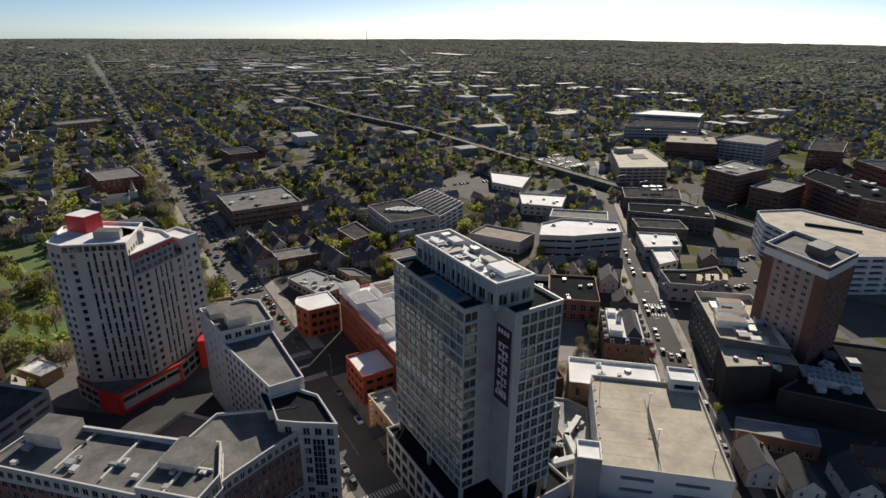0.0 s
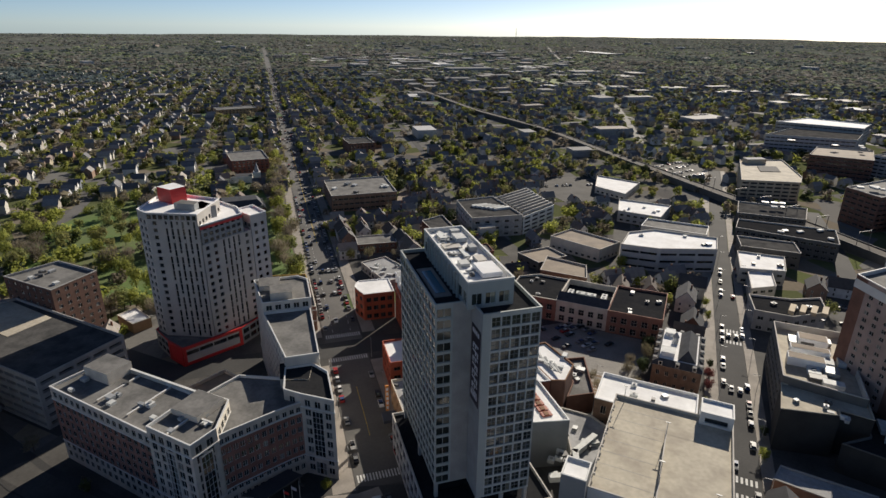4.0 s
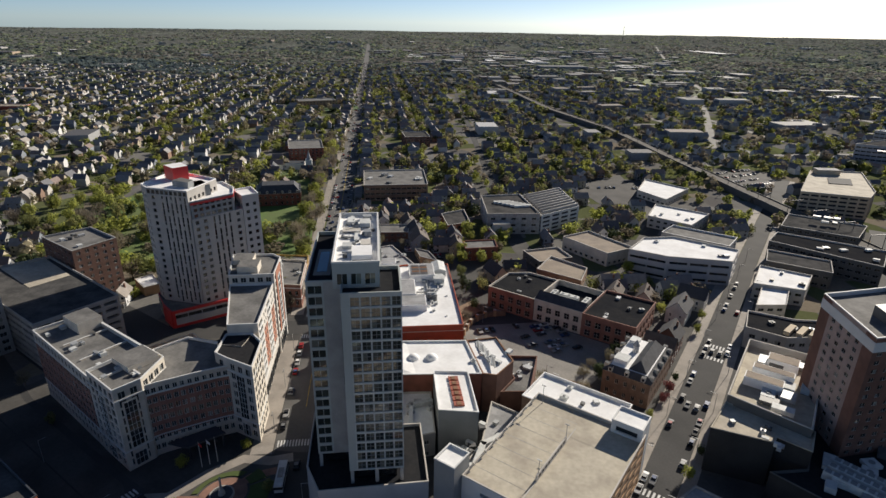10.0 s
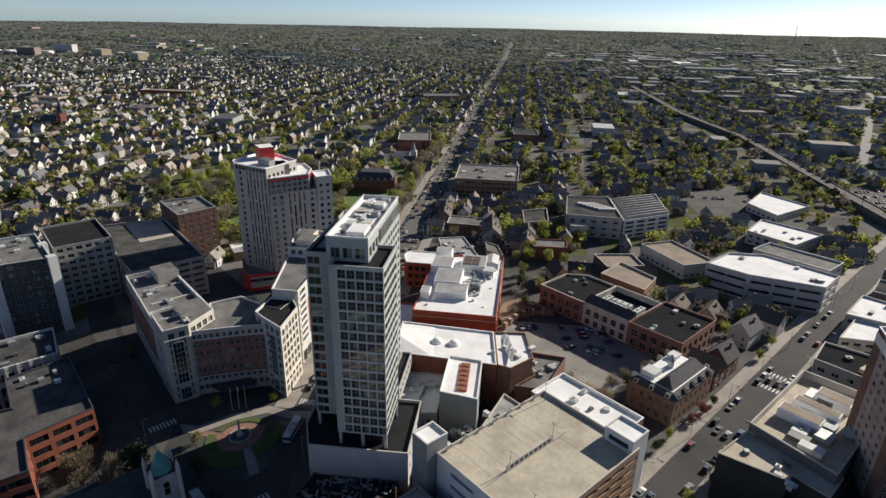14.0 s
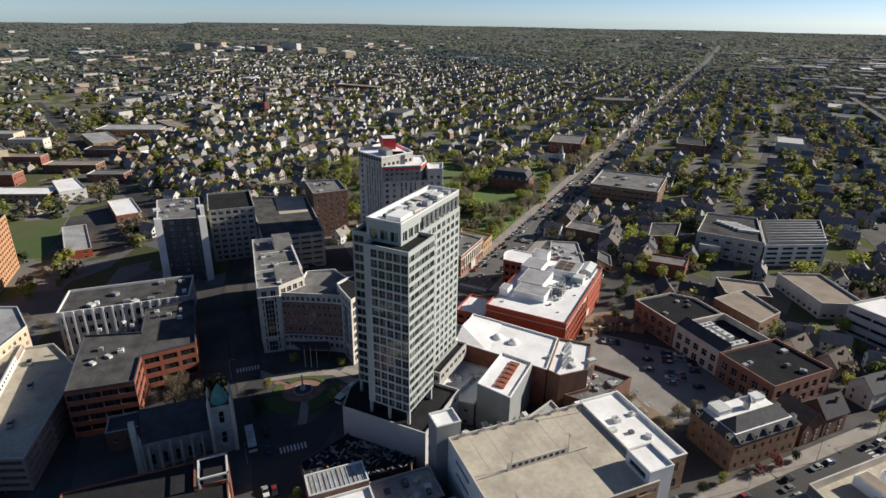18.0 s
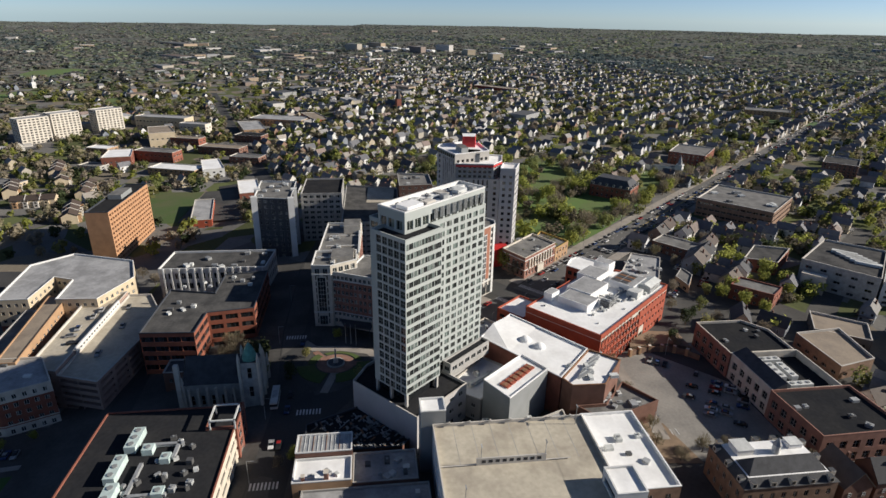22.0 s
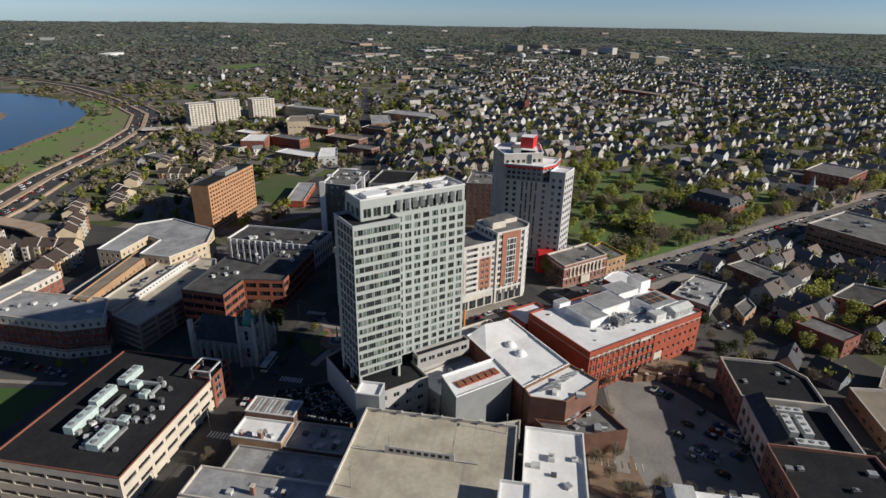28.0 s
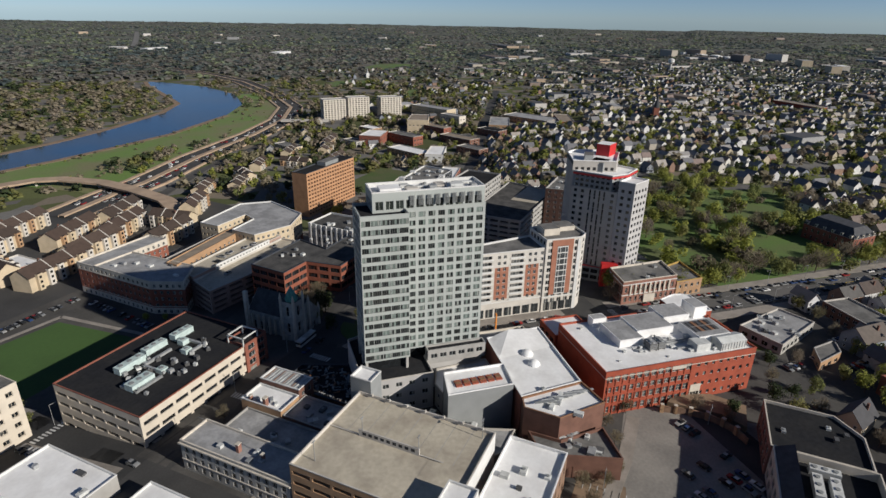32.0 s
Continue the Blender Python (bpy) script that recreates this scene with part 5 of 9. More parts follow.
for i in range(5):
    for k in range(2):
        q = thing("solar_panel", "dark tilted panel on the white roof", "solar panel", *THE(46 + i * 2.2, -17 + k * 4.0), 20.9, "rooftop panels")
        s = Shape()
        x, y = THE(46 + i * 2.2, -17 + k * 4.0)
        s.box(x, y, 21.0, 1.5, 3.4, 0.12, "rust" if i % 2 else "metal_dark", 130.8)
        part("panel", s, q)
# plant on the school roof: two dark cooling towers, a ribbed pale unit, curbed pipes and vents
for k in range(2):
    x, y = THE(25.0 + k * 3.6, -11.0)
    q = thing("cooling_tower", "dark louvred cooling tower on a white roof", "cooling tower", x, y, 17.4, "cooling towers on the school roof")
    s = Shape()
    s.box(x, y, 17.8, 3.1, 4.2, 2.6, "metal_dark", 130.8, "metal")
    part("casing", s, q)
    for j in range(5):
        s = Shape()
        s.box(x, y, 18.05 + j * 0.46, 3.3, 4.4, 0.14, "metal", 130.8)
        part("louvre", s, q)
    for o in (-1.0, 1.0):
        s = Shape()
        fx, fy = THE(25.0 + k * 3.6, -11.0 + o)
        s.tube(fx, fy, 20.4, 20.9, 0.85, 0.8, "metal", 14)
        s.tube(fx, fy, 20.5, 20.7, 0.7, 0.7, "metal_dark", 14)
        part("fan_ring", s, q)
    for o in (-1.3, 1.3):
        s = Shape()
        s.box(*THE(25.0 + k * 3.6 + o, -11.0), 17.3, 0.2, 4.4, 0.5, "metal_dark", 130.8)
        part("skid", s, q)
q = thing("plant_unit", "pale grey ribbed metal plant unit on the school roof", "plant unit", *THE(55, -5.5), 17.4)
s = Shape()
s.prism(rect(THE, 49.5, 60.5, -8.6, -2.4), 17.4, 20.4, "metal_white", "metal_white")
part("casing", s, q)
s = Shape()
s.face([(*THE(49.3, -8.8), 20.4), (*THE(60.7, -8.8), 20.4), (*THE(60.7, -5.5), 21.5), (*THE(49.3, -5.5), 21.5)][::-1], "metal_white")
s.face([(*THE(49.3, -5.5), 21.5), (*THE(60.7, -5.5), 21.5), (*THE(60.7, -2.2), 20.4), (*THE(49.3, -2.2), 20.4)][::-1], "metal_white")
for a in (49.4, 60.6):
    s.face([(*THE(a, -8.8), 20.4), (*THE(a, -5.5), 21.5), (*THE(a, -2.2), 20.4)], "metal_white")
part("ridged_top", s, q)
for k in range(9):
    s = Shape()
    s.prism(rect(THE, 50 + k * 1.25, 50.12 + k * 1.25, -8.75, -2.25), 17.5, 20.4, "metal")
    part("rib", s, q)
for a0, a1, b0, b1 in ((30, 44, -12.6, -12.1), (30, 44, -11.4, -10.9), (31, 31.5, -17.5, -10.5), (18, 23, -12.2, -11.6), (46, 49, -6.4, -5.6), (34, 40, -7.6, -6.9)):
    q = Shape()
    q.prism(rect(THE, a0, a1, b0, b1), 17.9, 18.4, "metal")
    for k in range(4):
        ca = a0 + 0.2 + (a1 - a0 - 0.4) * k / 3
        cb = b0 + 0.2 + (b1 - b0 - 0.4) * k / 3
        q.box(*THE(ca, cb), 17.35, 0.2, 0.2, 0.6, "metal_dark", 130.8)
    tagged(new("roof_duct", q.mesh("roof_duct")), "grey metal duct on short legs on a white roof", "duct", "ducts on the school roof")
for a, b, w, h in ((20, -9.5, 1.4, 1.1), (21.8, -9.0, 0.9, 0.8), (21, -11.2, 1.0, 1.4), (33, -9, 1.6, 1.2), (36, -14.5, 1.2, 0.9), (38.4, -5.2, 1.5, 1.0), (43, -13.5, 1.8, 1.5), (47.5, -3.6, 1.1, 1.2), (7, -30, 1.0, 0.7), (9, -6, 0.7, 0.5), (28, -4, 0.8, 0.5), (14, -11, 1.2, 0.9)):
    q = Shape()
    x, y = THE(a, b)
    q.box(x, y, 17.35, w * 0.8, w * 0.8, h * 0.6, "metal", 130.8)
    q.box(x, y, 17.35 + h * 0.6, w, w, h * 0.4, "metal_white", 130.8)
    tagged(new("roof_vent", q.mesh("roof_vent")), "small capped metal vent on a white roof", "vent", "vents on the school roof")
TH = [(-30.9, 159.2), (-48.0, 174.8), (-18.6, 197.7), (-1.5, 182.0)]
th = building("theatre", "theatre hall with a long gleaming white roof", TH, -0.5, 16.4, "brick_red", "roof_white", None, None, 0.6, "roof_white", 0)
for t in (0.40, 0.58):
    q = Shape()
    x, y = -39.4 + 29.4 * t, 167 + 22.9 * t
    for j in range(6):
        a0, a1 = j * math.pi / 12, (j + 1) * math.pi / 12
        q.tube(x, y, 15.8 + 1.7 * math.sin(a0), 15.8 + 1.7 * math.sin(a1), 2.2 * math.cos(a0), 2.2 * math.cos(a1) + 0.01, "roof_white", 16)
    tagged(new("roof_dome", q.mesh("roof_dome")), "small white rooftop dome", "dome")
s = Shape()
s.face([(-38, 165.5, 18.0), (-48, 174.8, 15.9), (-30.9, 159.2, 15.9)], "roof_white")
s.face([(-30.9, 159.2, 15.9), (-20, 168, 15.9), (-38, 165.5, 18.0)], "roof_white")
s.face([(-20, 168, 15.9), (-37, 183.3, 15.9), (-38, 165.5, 18.0)], "roof_white")
s.face([(-37, 183.3, 15.9), (-48, 174.8, 15.9), (-38, 165.5, 18.0)], "roof_white")
part("roof_crown", s, th)
building("stage_house", "brown brick stage house with angled white roof", [(-1.3, 182.3), (3.3, 184.4), (3.6, 196), (-10.3, 207.2), (-18.4, 198)], -0.5, 16.3, "brick_brown", "roof_white", None, None, 0.6, "rust", 0)
building("brick_block", "low red brick block with cluttered roof", [(4.0, 186.5), (12.5, 193), (4, 216), (-8, 207.8), (3.8, 197)], -0.5, 8.4, "brick_brown", "roof_grey", None, None, 1.0, "brick_brown", 0)
GB = [(-0.8, 154.6), (10.1, 161.2), (-5.0, 178.2), (-15.1, 171.4)]
gb = building("grey_block", "smooth grey windowless block with white roof", GB, -0.5, 17.9, "grey_paint", "roof_white", None, None, 0.6, "roof_white", 0)
for i in range(6):
    sk = thing("skylight", "red-brown rooftop hatch in a row", "skylight", 2.5 - i * 1.9, 161.4 + i * 2.1, 17.3, "row of red roof hatches")
    s = Shape()
    s.box(2.5 - i * 1.9, 161.4 + i * 2.1, 17.3, 2.2, 3.4, 0.5, "skylight_red", 131)
    part("hatch", s, sk)
    s = Shape()
    s.box(2.5 - i * 1.9, 161.4 + i * 2.1, 17.8, 1.8, 1.4, 0.15, "rust", 131)
    part("lid", s, sk)
building("service_block", "low white-roofed service block between tower and theatre", [(-5, 149.5), (-1.5, 154), (-15.8, 171), (-21, 167), (-28, 160), (-14, 146)], -0.5, 9.0, "concrete", "roof_white", win(2, 3.4, 1.6, 1.5), None, 0.6, "pale_concrete", 20)
building("service_block", "long narrow service block beside the garage", [(13, 141), (20.4, 141), (20.4, 178), (14, 182), (3, 182), (11.6, 161)], -0.5, 6.5, "concrete", "roof_pale", None, None, 0.5, "pale_concrete", 0)
st = building("marquee_theatre", "small old theatre with flat grey roof", [(-57, 166), (-50, 172), (-33, 152), (-40, 147)], -0.5, 10.0, "brick_tan", "roof_pale", win(2, 4, 1.6, 2.0), None, 0.8, "stone_pale", 16)
s = Shape()
s.box(-52.5, 155.5, 5.0, 1.2, 0.5, 10.5, "sign_orange", 41)
sg = part("vertical_sign", s, st, "tall orange vertical sign with pale bars of lettering")
s = Shape()
for i in range(5):
    s.box(-52.5, 155.5, 5.8 + i * 1.9, 0.8, 0.6, 1.2, "banner_white", 41)
part("lettering", s, sg)
s = Shape()
s.box(-50.5, 153.5, 3.6, 5, 5, 1.2, "dark_panel", 41)
part("marquee", s, st)

strip([(-29, 215.8), (-6, 216.2), (14, 214.4)], 4.5, 0.12, "pavement", "pavement", "tan footpath along the parking lot", "path", 0.0, 0.15)
rw = thing("retaining_wall", "curved tan retaining wall with piers beside the lot", "wall", -38, 239, 0)
arcw = [(-36.5, 224.5), (-37.8, 229), (-38.8, 234), (-38.8, 239.5), (-37.4, 244.6), (-34.6, 248.8), (-30.5, 252)]
for p, q_ in zip(arcw, arcw[1:]):
    s = Shape()
    ln = math.hypot(q_[0] - p[0], q_[1] - p[1])
    ang = math.degrees(math.atan2(q_[1] - p[1], q_[0] - p[0]))
    s.box((p[0] + q_[0]) / 2, (p[1] + q_[1]) / 2, 0, ln, 0.5, 2.6, "brownstone", ang)
    part("wall_panel", s, rw)
    s = Shape()
    s.box(p[0], p[1], 0, 1.3, 1.3, 3.4, "brick_tan", ang, "stone_pale")
    part("pier", s, rw, "tan brick pier with a pale cap")
plate([(-40, 226), (-41, 244), (-37, 252), (-50, 252), (-52, 240), (-46, 228)], 2.4, "earth", "ground", "bare planted terrace behind the retaining wall", "terrace", 2.4)

# ---- brick block with the courtyard, brownstone hall, houses along the shopping street ----
gw = win(2, 4.6, 2.6, 3.0, 0.9, 0.4, 2.0, "glass_dark", "stone_pale", 0.4, 1, 0.8, 1)
building("brick_store", "long dark-roofed brick block with pale arched bays", [(-42.6, 255.5), (-18, 256), (-18, 283), (-34, 283), (-42.6, 276)], -0.5, 11.3, "brick_store", "roof_black", gw, None, 0.9, "stone_pale", 40)
building("brick_store", "pale-panelled middle of the brick block with slate slope", [(-18, 256.6), (6, 256.8), (6, 284), (-18, 284)], -0.5, 11.2, "stone_pale", "roof_black", gw, None, 2.9, "stone_pale", 24)
building("brick_store", "brick block end with wide grey roof", [(6, 256.2), (30.2, 257.2), (29.6, 287.6), (6, 286.5)], -0.5, 11.3, "brick_store", "roof_black", gw, None, 0.9, "brick_store", 40)
q = Shape()
q.face([(-18, 257.0, 11.3), (6, 257.2, 11.3), (6, 262, 13.8), (-18, 262, 13.8)], "slate")
q.face([(-18, 262.4, 8.4), (-18, 262, 13.8), (6, 262, 13.8), (6, 262.4, 8.4)], "slate")
q.face([(6, 257.2, 11.3), (6, 262.4, 8.4), (6, 262, 13.8)], "slate")
q.face([(-18, 262.4, 8.4), (-18, 257, 11.3), (-18, 262, 13.8)], "slate")
tagged(new("slate_roof", q.mesh("slate_roof")), "grey slate roof slope over the middle bays", "roof")


def mansard(name, label, poly, z0, ze, zt, d, wall, roof, top, spec, limit, category="building"):
    """Walls under a steep slate slope with dormers and a flat crown."""
    r = building(name, label, poly, z0, ze, wall, roof, spec, None, 0.3, "stone_pale", limit, category)
    o, i = ccw(inset(poly, -0.3)), ccw(inset(poly, d))
    s = Shape()
    for k in range(len(o)):
        j = (k + 1) % len(o)
        s.face([(*o[k], ze), (*o[j], ze), (*i[j], zt), (*i[k], zt)], roof)
    part("slope", s, r)
    s = Shape()
    s.face([(*p, zt) for p in i], top)
    part("crown", s, r)
    for k in range(len(o)):
        a, b = Vector(o[k]), Vector(o[(k + 1) % len(o)])
        n = int((b - a).length / 5)
        u = (b - a).normalized()
        for q in range(n):
            p = a + u * ((q + 0.5) * (b - a).length / n) + Vector((-u.y, u.x)) * 0.8
            s = Shape()
            s.box(p.x, p.y, ze + 0.3, 1.5, 1.6, 1.7, "stone_pale", math.degrees(math.atan2(u.y, u.x)), roof)
            dm = part("dormer", s, r)
            s = Shape()
            s.box(p.x + u.y * 0.8, p.y - u.x * 0.8, ze + 0.6, 0.9, 0.08, 1.1, "glass_dark", math.degrees(math.atan2(u.y, u.x)))
            part("pane", s, dm)
    return r


mansard("civic_hall", "brown stone civic hall with a white roof deck", xy(29.6, 47.4, 219.5, 248.3), -0.5, 10.6, 12.6, 2.0, "brownstone", "slate", "roof_white", win(2, 3.2, 1.3, 2.0, 1.2, 0.6, 0.6, "glass_dark", "stone_pale"), 60)
for x, y, lx, ly, h in ((34.5, 226, 5, 5, 2.0), (34, 243, 3.4, 4, 1.6)):
    q = Shape()
    q.box(x, y, 12.4, lx, ly, h, "roof_white")
    q.box(x, y, 12.4 + h, lx + 0.3, ly + 0.3, 0.15, "metal_white")
    tagged(new("roof_house", q.mesh("roof_house")), "white rooftop plant housing", "roof house")


ridge = Shape()
for sx, x0, x1 in ((-1, 38.2, 41.6), (1, 45.0, 41.6)):
    q = [(x0, 222, 12.5), (x0, 246, 12.5), (x1, 243, 16.2), (x1, 225, 16.2)]
    ridge.face(q if sx > 0 else q[::-1], "slate")
for y0, y1 in ((222, 225), (246, 243)):
    q = [(38.2, y0, 12.5), (45.0, y0, 12.5), (41.6, y1, 16.2)]
    ridge.face(q if y0 < y1 else q[::-1], "slate")
tagged(new("slate_roof", ridge.mesh("slate_roof")), "grey hipped slate roof over the civic hall", "roof")
cup = thing("cupola", "small white roof cupola with a pointed cap", "cupola", 36.4, 236, 12.6)
q = Shape()
q.tube(36.4, 236, 12.6, 15.4, 1.2, 1.1, "white_panel", 8)
part("drum", q, cup)
q = Shape()
q.tube(36.4, 236, 15.4, 17.8, 1.4, 0.1, "roof_pale", 8)
part("cap", q, cup)


def gabled(name, label, x, y, lx, ly, ang, he, hr, wall="siding", roof="shingle_dark", z=None, category="house", wins=True):
    """A house with a pitched roof, gable walls, eaves, chimney and windows."""
    z = land(x, y) if z is None else z
    r = thing(name, label, category, x, y, z)
    m = pose(x, y, z, 0, 0, ang)

    def W(px, py, pz):
        return tuple(m @ Vector((px, py, pz)))

    s = Shape()
    a, b = lx / 2, ly / 2
    for p, q in (((-a, -b), (a, -b)), ((a, -b), (a, b)), ((a, b), (-a, b)), ((-a, b), (-a, -b))):
        s.face([W(*p, -1), W(*q, -1), W(*q, he), W(*p, he)], wall)
    s.face([W(-a, -b, he), W(a, -b, he), W(0, -b, hr)], wall)
    s.face([W(a, b, he), W(-a, b, he), W(0, b, hr)], wall)
    part("wall", s, r)
    s = Shape()
    e, t = 0.45, 0.25
    dz = (hr - he) / a * e
    for sx in (-1, 1):
        top = [W(sx * (a + e), -b - e, he - dz + t), W(sx * (a + e), b + e, he - dz + t), W(0, b + e, hr + t), W(0, -b - e, hr + t)]
        low = [W(sx * (a + e), -b - e, he - dz), W(sx * (a + e), b + e, he - dz), W(0, b + e, hr), W(0, -b - e, hr)]
        s.face(top if sx > 0 else top[::-1], roof)
        s.face([low[0], low[1], top[1], top[0]], roof)
        s.face([low[1], low[2], top[2], top[1]], roof)
        s.face([low[3], low[0], top[0], top[3]], roof)
    part("roof", s, r)
    s = Shape()
    p = W(a * 0.4, b * 0.3, he)
    s.box(p[0], p[1], p[2], 0.8, 0.8, hr - he + 0.6, "brick_brown", ang)
    part("chimney", s, r)
    if wins:
        for fl in range(2 if he > 4.5 else 1):
            for sy in (-1, 1):
                for k in (-0.5, 0.5):
                    part("window", window_mesh(1.0, 1.5, "glass_dark", "white_panel", 0, 1), r, m=m @ pose(k * a, sy * (b + 0.04), 1.0 + fl * 2.8, 0, 0, 0 if sy < 0 else 180))
                    part("window", window_mesh(1.0, 1.5, "glass_dark", "white_panel", 0, 1), r, m=m @ pose(sy * (a + 0.04), k * b, 1.0 + fl * 2.8, 0, 0, 90 if sy > 0 else -90))
    return r


HS = "gabled house with dark shingle roof"
low = building("store", "low wide store with a cluttered grey flat roof", [(-109, 251), (-135, 268), (-127, 282), (-98, 267)], -0.5, 5.0, "stone_grey", "roof_pale", win(1, 4, 2.6, 2.0, 1.0, 0.5, 1.0, "glass_dark", "concrete"), None, 0.6, "pale_concrete", 20)
building("store", "small flat-roofed store beside the lot", [(-103, 279), (-114, 288), (-104, 289), (-91, 280)], -0.5, 4.4, "brick_tan", "roof_grey", win(1, 4, 2.6, 1.8), None, 0.5, "concrete", 10)
building("store", "long low dark-roofed shop row by the lot", [(-150, 288), (-160, 300), (-140, 316), (-131, 303)], -0.5, 6.5, "brick_brown", "roof_grey", win(2, 4, 2.0, 1.6), None, 0.6, "pale_concrete", 16)
building("store", "small red brick block with blank walls", [(-92, 308), (-78, 322), (-70, 312), (-84, 298)], -0.5, 8.0, "brick_red", "roof_grey", win(2, 4, 1.4, 1.6), {0: None}, 0.6, "brick_red", 10)
for x, y, lx, ly, ang, he, hr, w, lab in (
        (41, 256, 9, 12, 90, 7.5, 12.5, "brick_brown", "dark brick gabled house beside the hall"), (42, 268, 9, 11, 0, 8, 13, "brick_brown", "dark brick gabled house with slate roof"),
        (38, 300, 9, 14, 0, 7, 11.5, "siding", "pale wooden gabled house on the shopping street"), (40, 318, 10, 13, 90, 7, 11, "siding", "grey wooden gabled house on the shopping street"),
        (72, 162, 9, 13, 4, 6.5, 10, "siding", "weathered wooden gabled house with brown roof"), (83, 156, 9, 12, 4, 6.0, 9.6, "siding", "pale wooden house with hipped porch"),
        (100, 160, 9, 14, 2, 5.5, 9, "siding", HS), (112, 170, 10, 14, 90, 6, 9.5, "siding", HS),
        (-56, 286, 8, 13, 60, 5.5, 10, "beige_stucco", "cream gabled cottage with tan roof"), (-52, 300, 8, 12, 130, 4.5, 8, "siding", HS), (20, 304, 8, 12, 10, 6, 10, "siding", HS), (6, 300, 8, 11, 10, 5.5, 9.5, "siding", HS),
        (-120, 300, 11, 16, 45, 7, 11.5, "siding", "large white gabled house near the avenue"), (-132, 312, 9, 13, 45, 6.5, 10.5, "siding", HS), (-106, 318, 9, 12, 45, 6.5, 10.5, "siding", HS), (-96, 306, 8, 11, 40, 6, 10, "siding", HS), (-146, 322, 9, 13, 45, 6, 10, "siding", HS),
        (100, 345, 9, 12, 0, 6, 10, "siding", "blue-grey wooden house beside the lot"), (112, 352, 9, 12, 90, 6, 10, "siding", HS), 
        (-166, 300, 9, 12, 45, 6, 10, "siding", HS), (-176, 310, 9, 13, 45, 6.5, 10.5, "siding", "white gabled house near the avenue"), (-164, 316, 8, 12, 45, 6, 9.5, "siding", HS)):
    gabled("house", lab, x, y, lx, ly, ang, he, hr, w)

# ---- shopping street, east side ----
building("store", "low shop with a broad weathered pale roof", [(69.5, 176), (72, 183.5), (97, 181), (95, 172)], -0.5, 6.0, "brick_brown", "roof_pale", win(1, 4, 2.4, 2.0), None, 0.5, "concrete", 10)
hv = building("office_block", "long grey block with rooftop plant behind a parapet", [(72.4, 216), (97, 212), (97, 261), (72.2, 260)], -0.5, 19.5, "dark_concrete", "deck_tan", win(4, 4.2, 3.2, 1.7, 1.0, 1.5, 2.5, "glass_dark", "concrete"), None, 2.6, "pale_concrete", 50)
building("office_block", "flat-roofed dark grey block on the shopping street", [(71.1, 199), (88.5, 203), (88.5, 206), (98, 205), (98, 216), (72.4, 216)], -0.5, 16.6, "wall_dark", "deck_tan", None, None, 0.5, "deck_tan", 30)
building("dark_hall", "wide dark-roofed hall with rooftop plant", [(89, 196), (142, 184), (196, 172), (204, 226), (146, 236), (110, 240), (98, 238), (98, 204)], -0.5, 11.0, "wall_dark", "roof_black", None, None, 0.7, "dark_concrete", 0)
for i in range(3):
    q = thing("rooftop_unit", "long pale louvred rooftop cooler", "rooftop unit", 112 - i, 209.5 - i * 3.6, 10.3, "coolers on the dark hall")
    sh = Shape()
    sh.box(112 - i, 209.5 - i * 3.6, 10.3, 17, 2.3, 2.6, "metal_white", -12.7)
    part("casing", sh, q)
    for k in range(8):
        sh = Shape()
        sh.box(112 - i + (k - 3.5) * 2.05, 209.5 - i * 3.6 - (k - 3.5) * 0.46, 12.9, 1.5, 1.7, 0.2, "grey_paint", -12.7)
        part("grille", sh, q)
jw = win(17, 3.7, 1.9, 1.45, 1.0, 2.0, 1.5, "glass_grey", "off_white", 0.22)
building("apartment_tower", "pinkish brick apartment tower with pale top band", [(91, 241), (97, 247.5), (108, 260), (123, 235), (105, 216), (102.6, 220.3), (93.6, 236.4)], -0.5, 52.0, "brick_pink", "roof_grey", jw, {4: None, 6: None}, 1.4, "white_panel", 200, "tower", ((47.3, 3.1, "white_panel", 0.12),), {0: "brick_brown", 3: "brick_brown", 4: "brick_brown", 6: "brick_brown"})
q = Shape()
q.prism([(104, 236), (111, 243), (115, 236), (108, 229)], 50, 54.0, "metal_dark")
tagged(new("roof_house", q.mesh("roof_house")), "dark louvred rooftop plant house", "roof house")
building("store", "low L-shaped store with dark roof", [(68, 290), (66, 308), (85, 311), (98, 319), (99, 302), (84, 290)], -0.5, 10.0, "concrete", "roof_black", win(2, 4, 2.6, 1.8), None, 0.8, "pale_concrete", 20)
for i in range(4):
    q = Shape()
    q.box(84 + i * 4.6, 298 + i * 1.2, 9.3, 2.4, 9, 1.8, "beige_stucco", -12)
    tagged(new("roof_house", q.mesh("roof_house")), "tan rooftop skylight ridge", "roof house")
for lab, poly, z1, wall, roof, n in (
        ("white-roofed store on the shopping street", [(62, 375), (87, 376), (86, 352), (63, 346)], 9.0, "stone_pale", "roof_white", 2), ("small white-roofed store on the shopping street", [(67, 346), (79, 352), (80, 330), (68, 321)], 8.0, "stone_pale", "roof_white", 2),
        ("grey flat-roofed store beside the railway", [(61, 413), (63, 434), (120, 436), (118, 405)], 12.0, "dark_concrete", "roof_black", 3), ("white-topped store with grey walls", [(64, 382), (96, 384), (94, 404), (62, 402)], 10.0, "dark_concrete", "roof_dark", 2),
        ("grey office block with ribbon windows", [(63, 455), (64, 488), (110, 490), (106, 458)], 10.5, "dark_concrete", "roof_dark", 3)):
    building("store", lab, poly, -0.5, z1, wall, roof, win(n, 4, 2.8, 1.5, 1.0, 0.5, 0.8, "glass_dark", "concrete"), None, 0.8, "pale_concrete", 16)
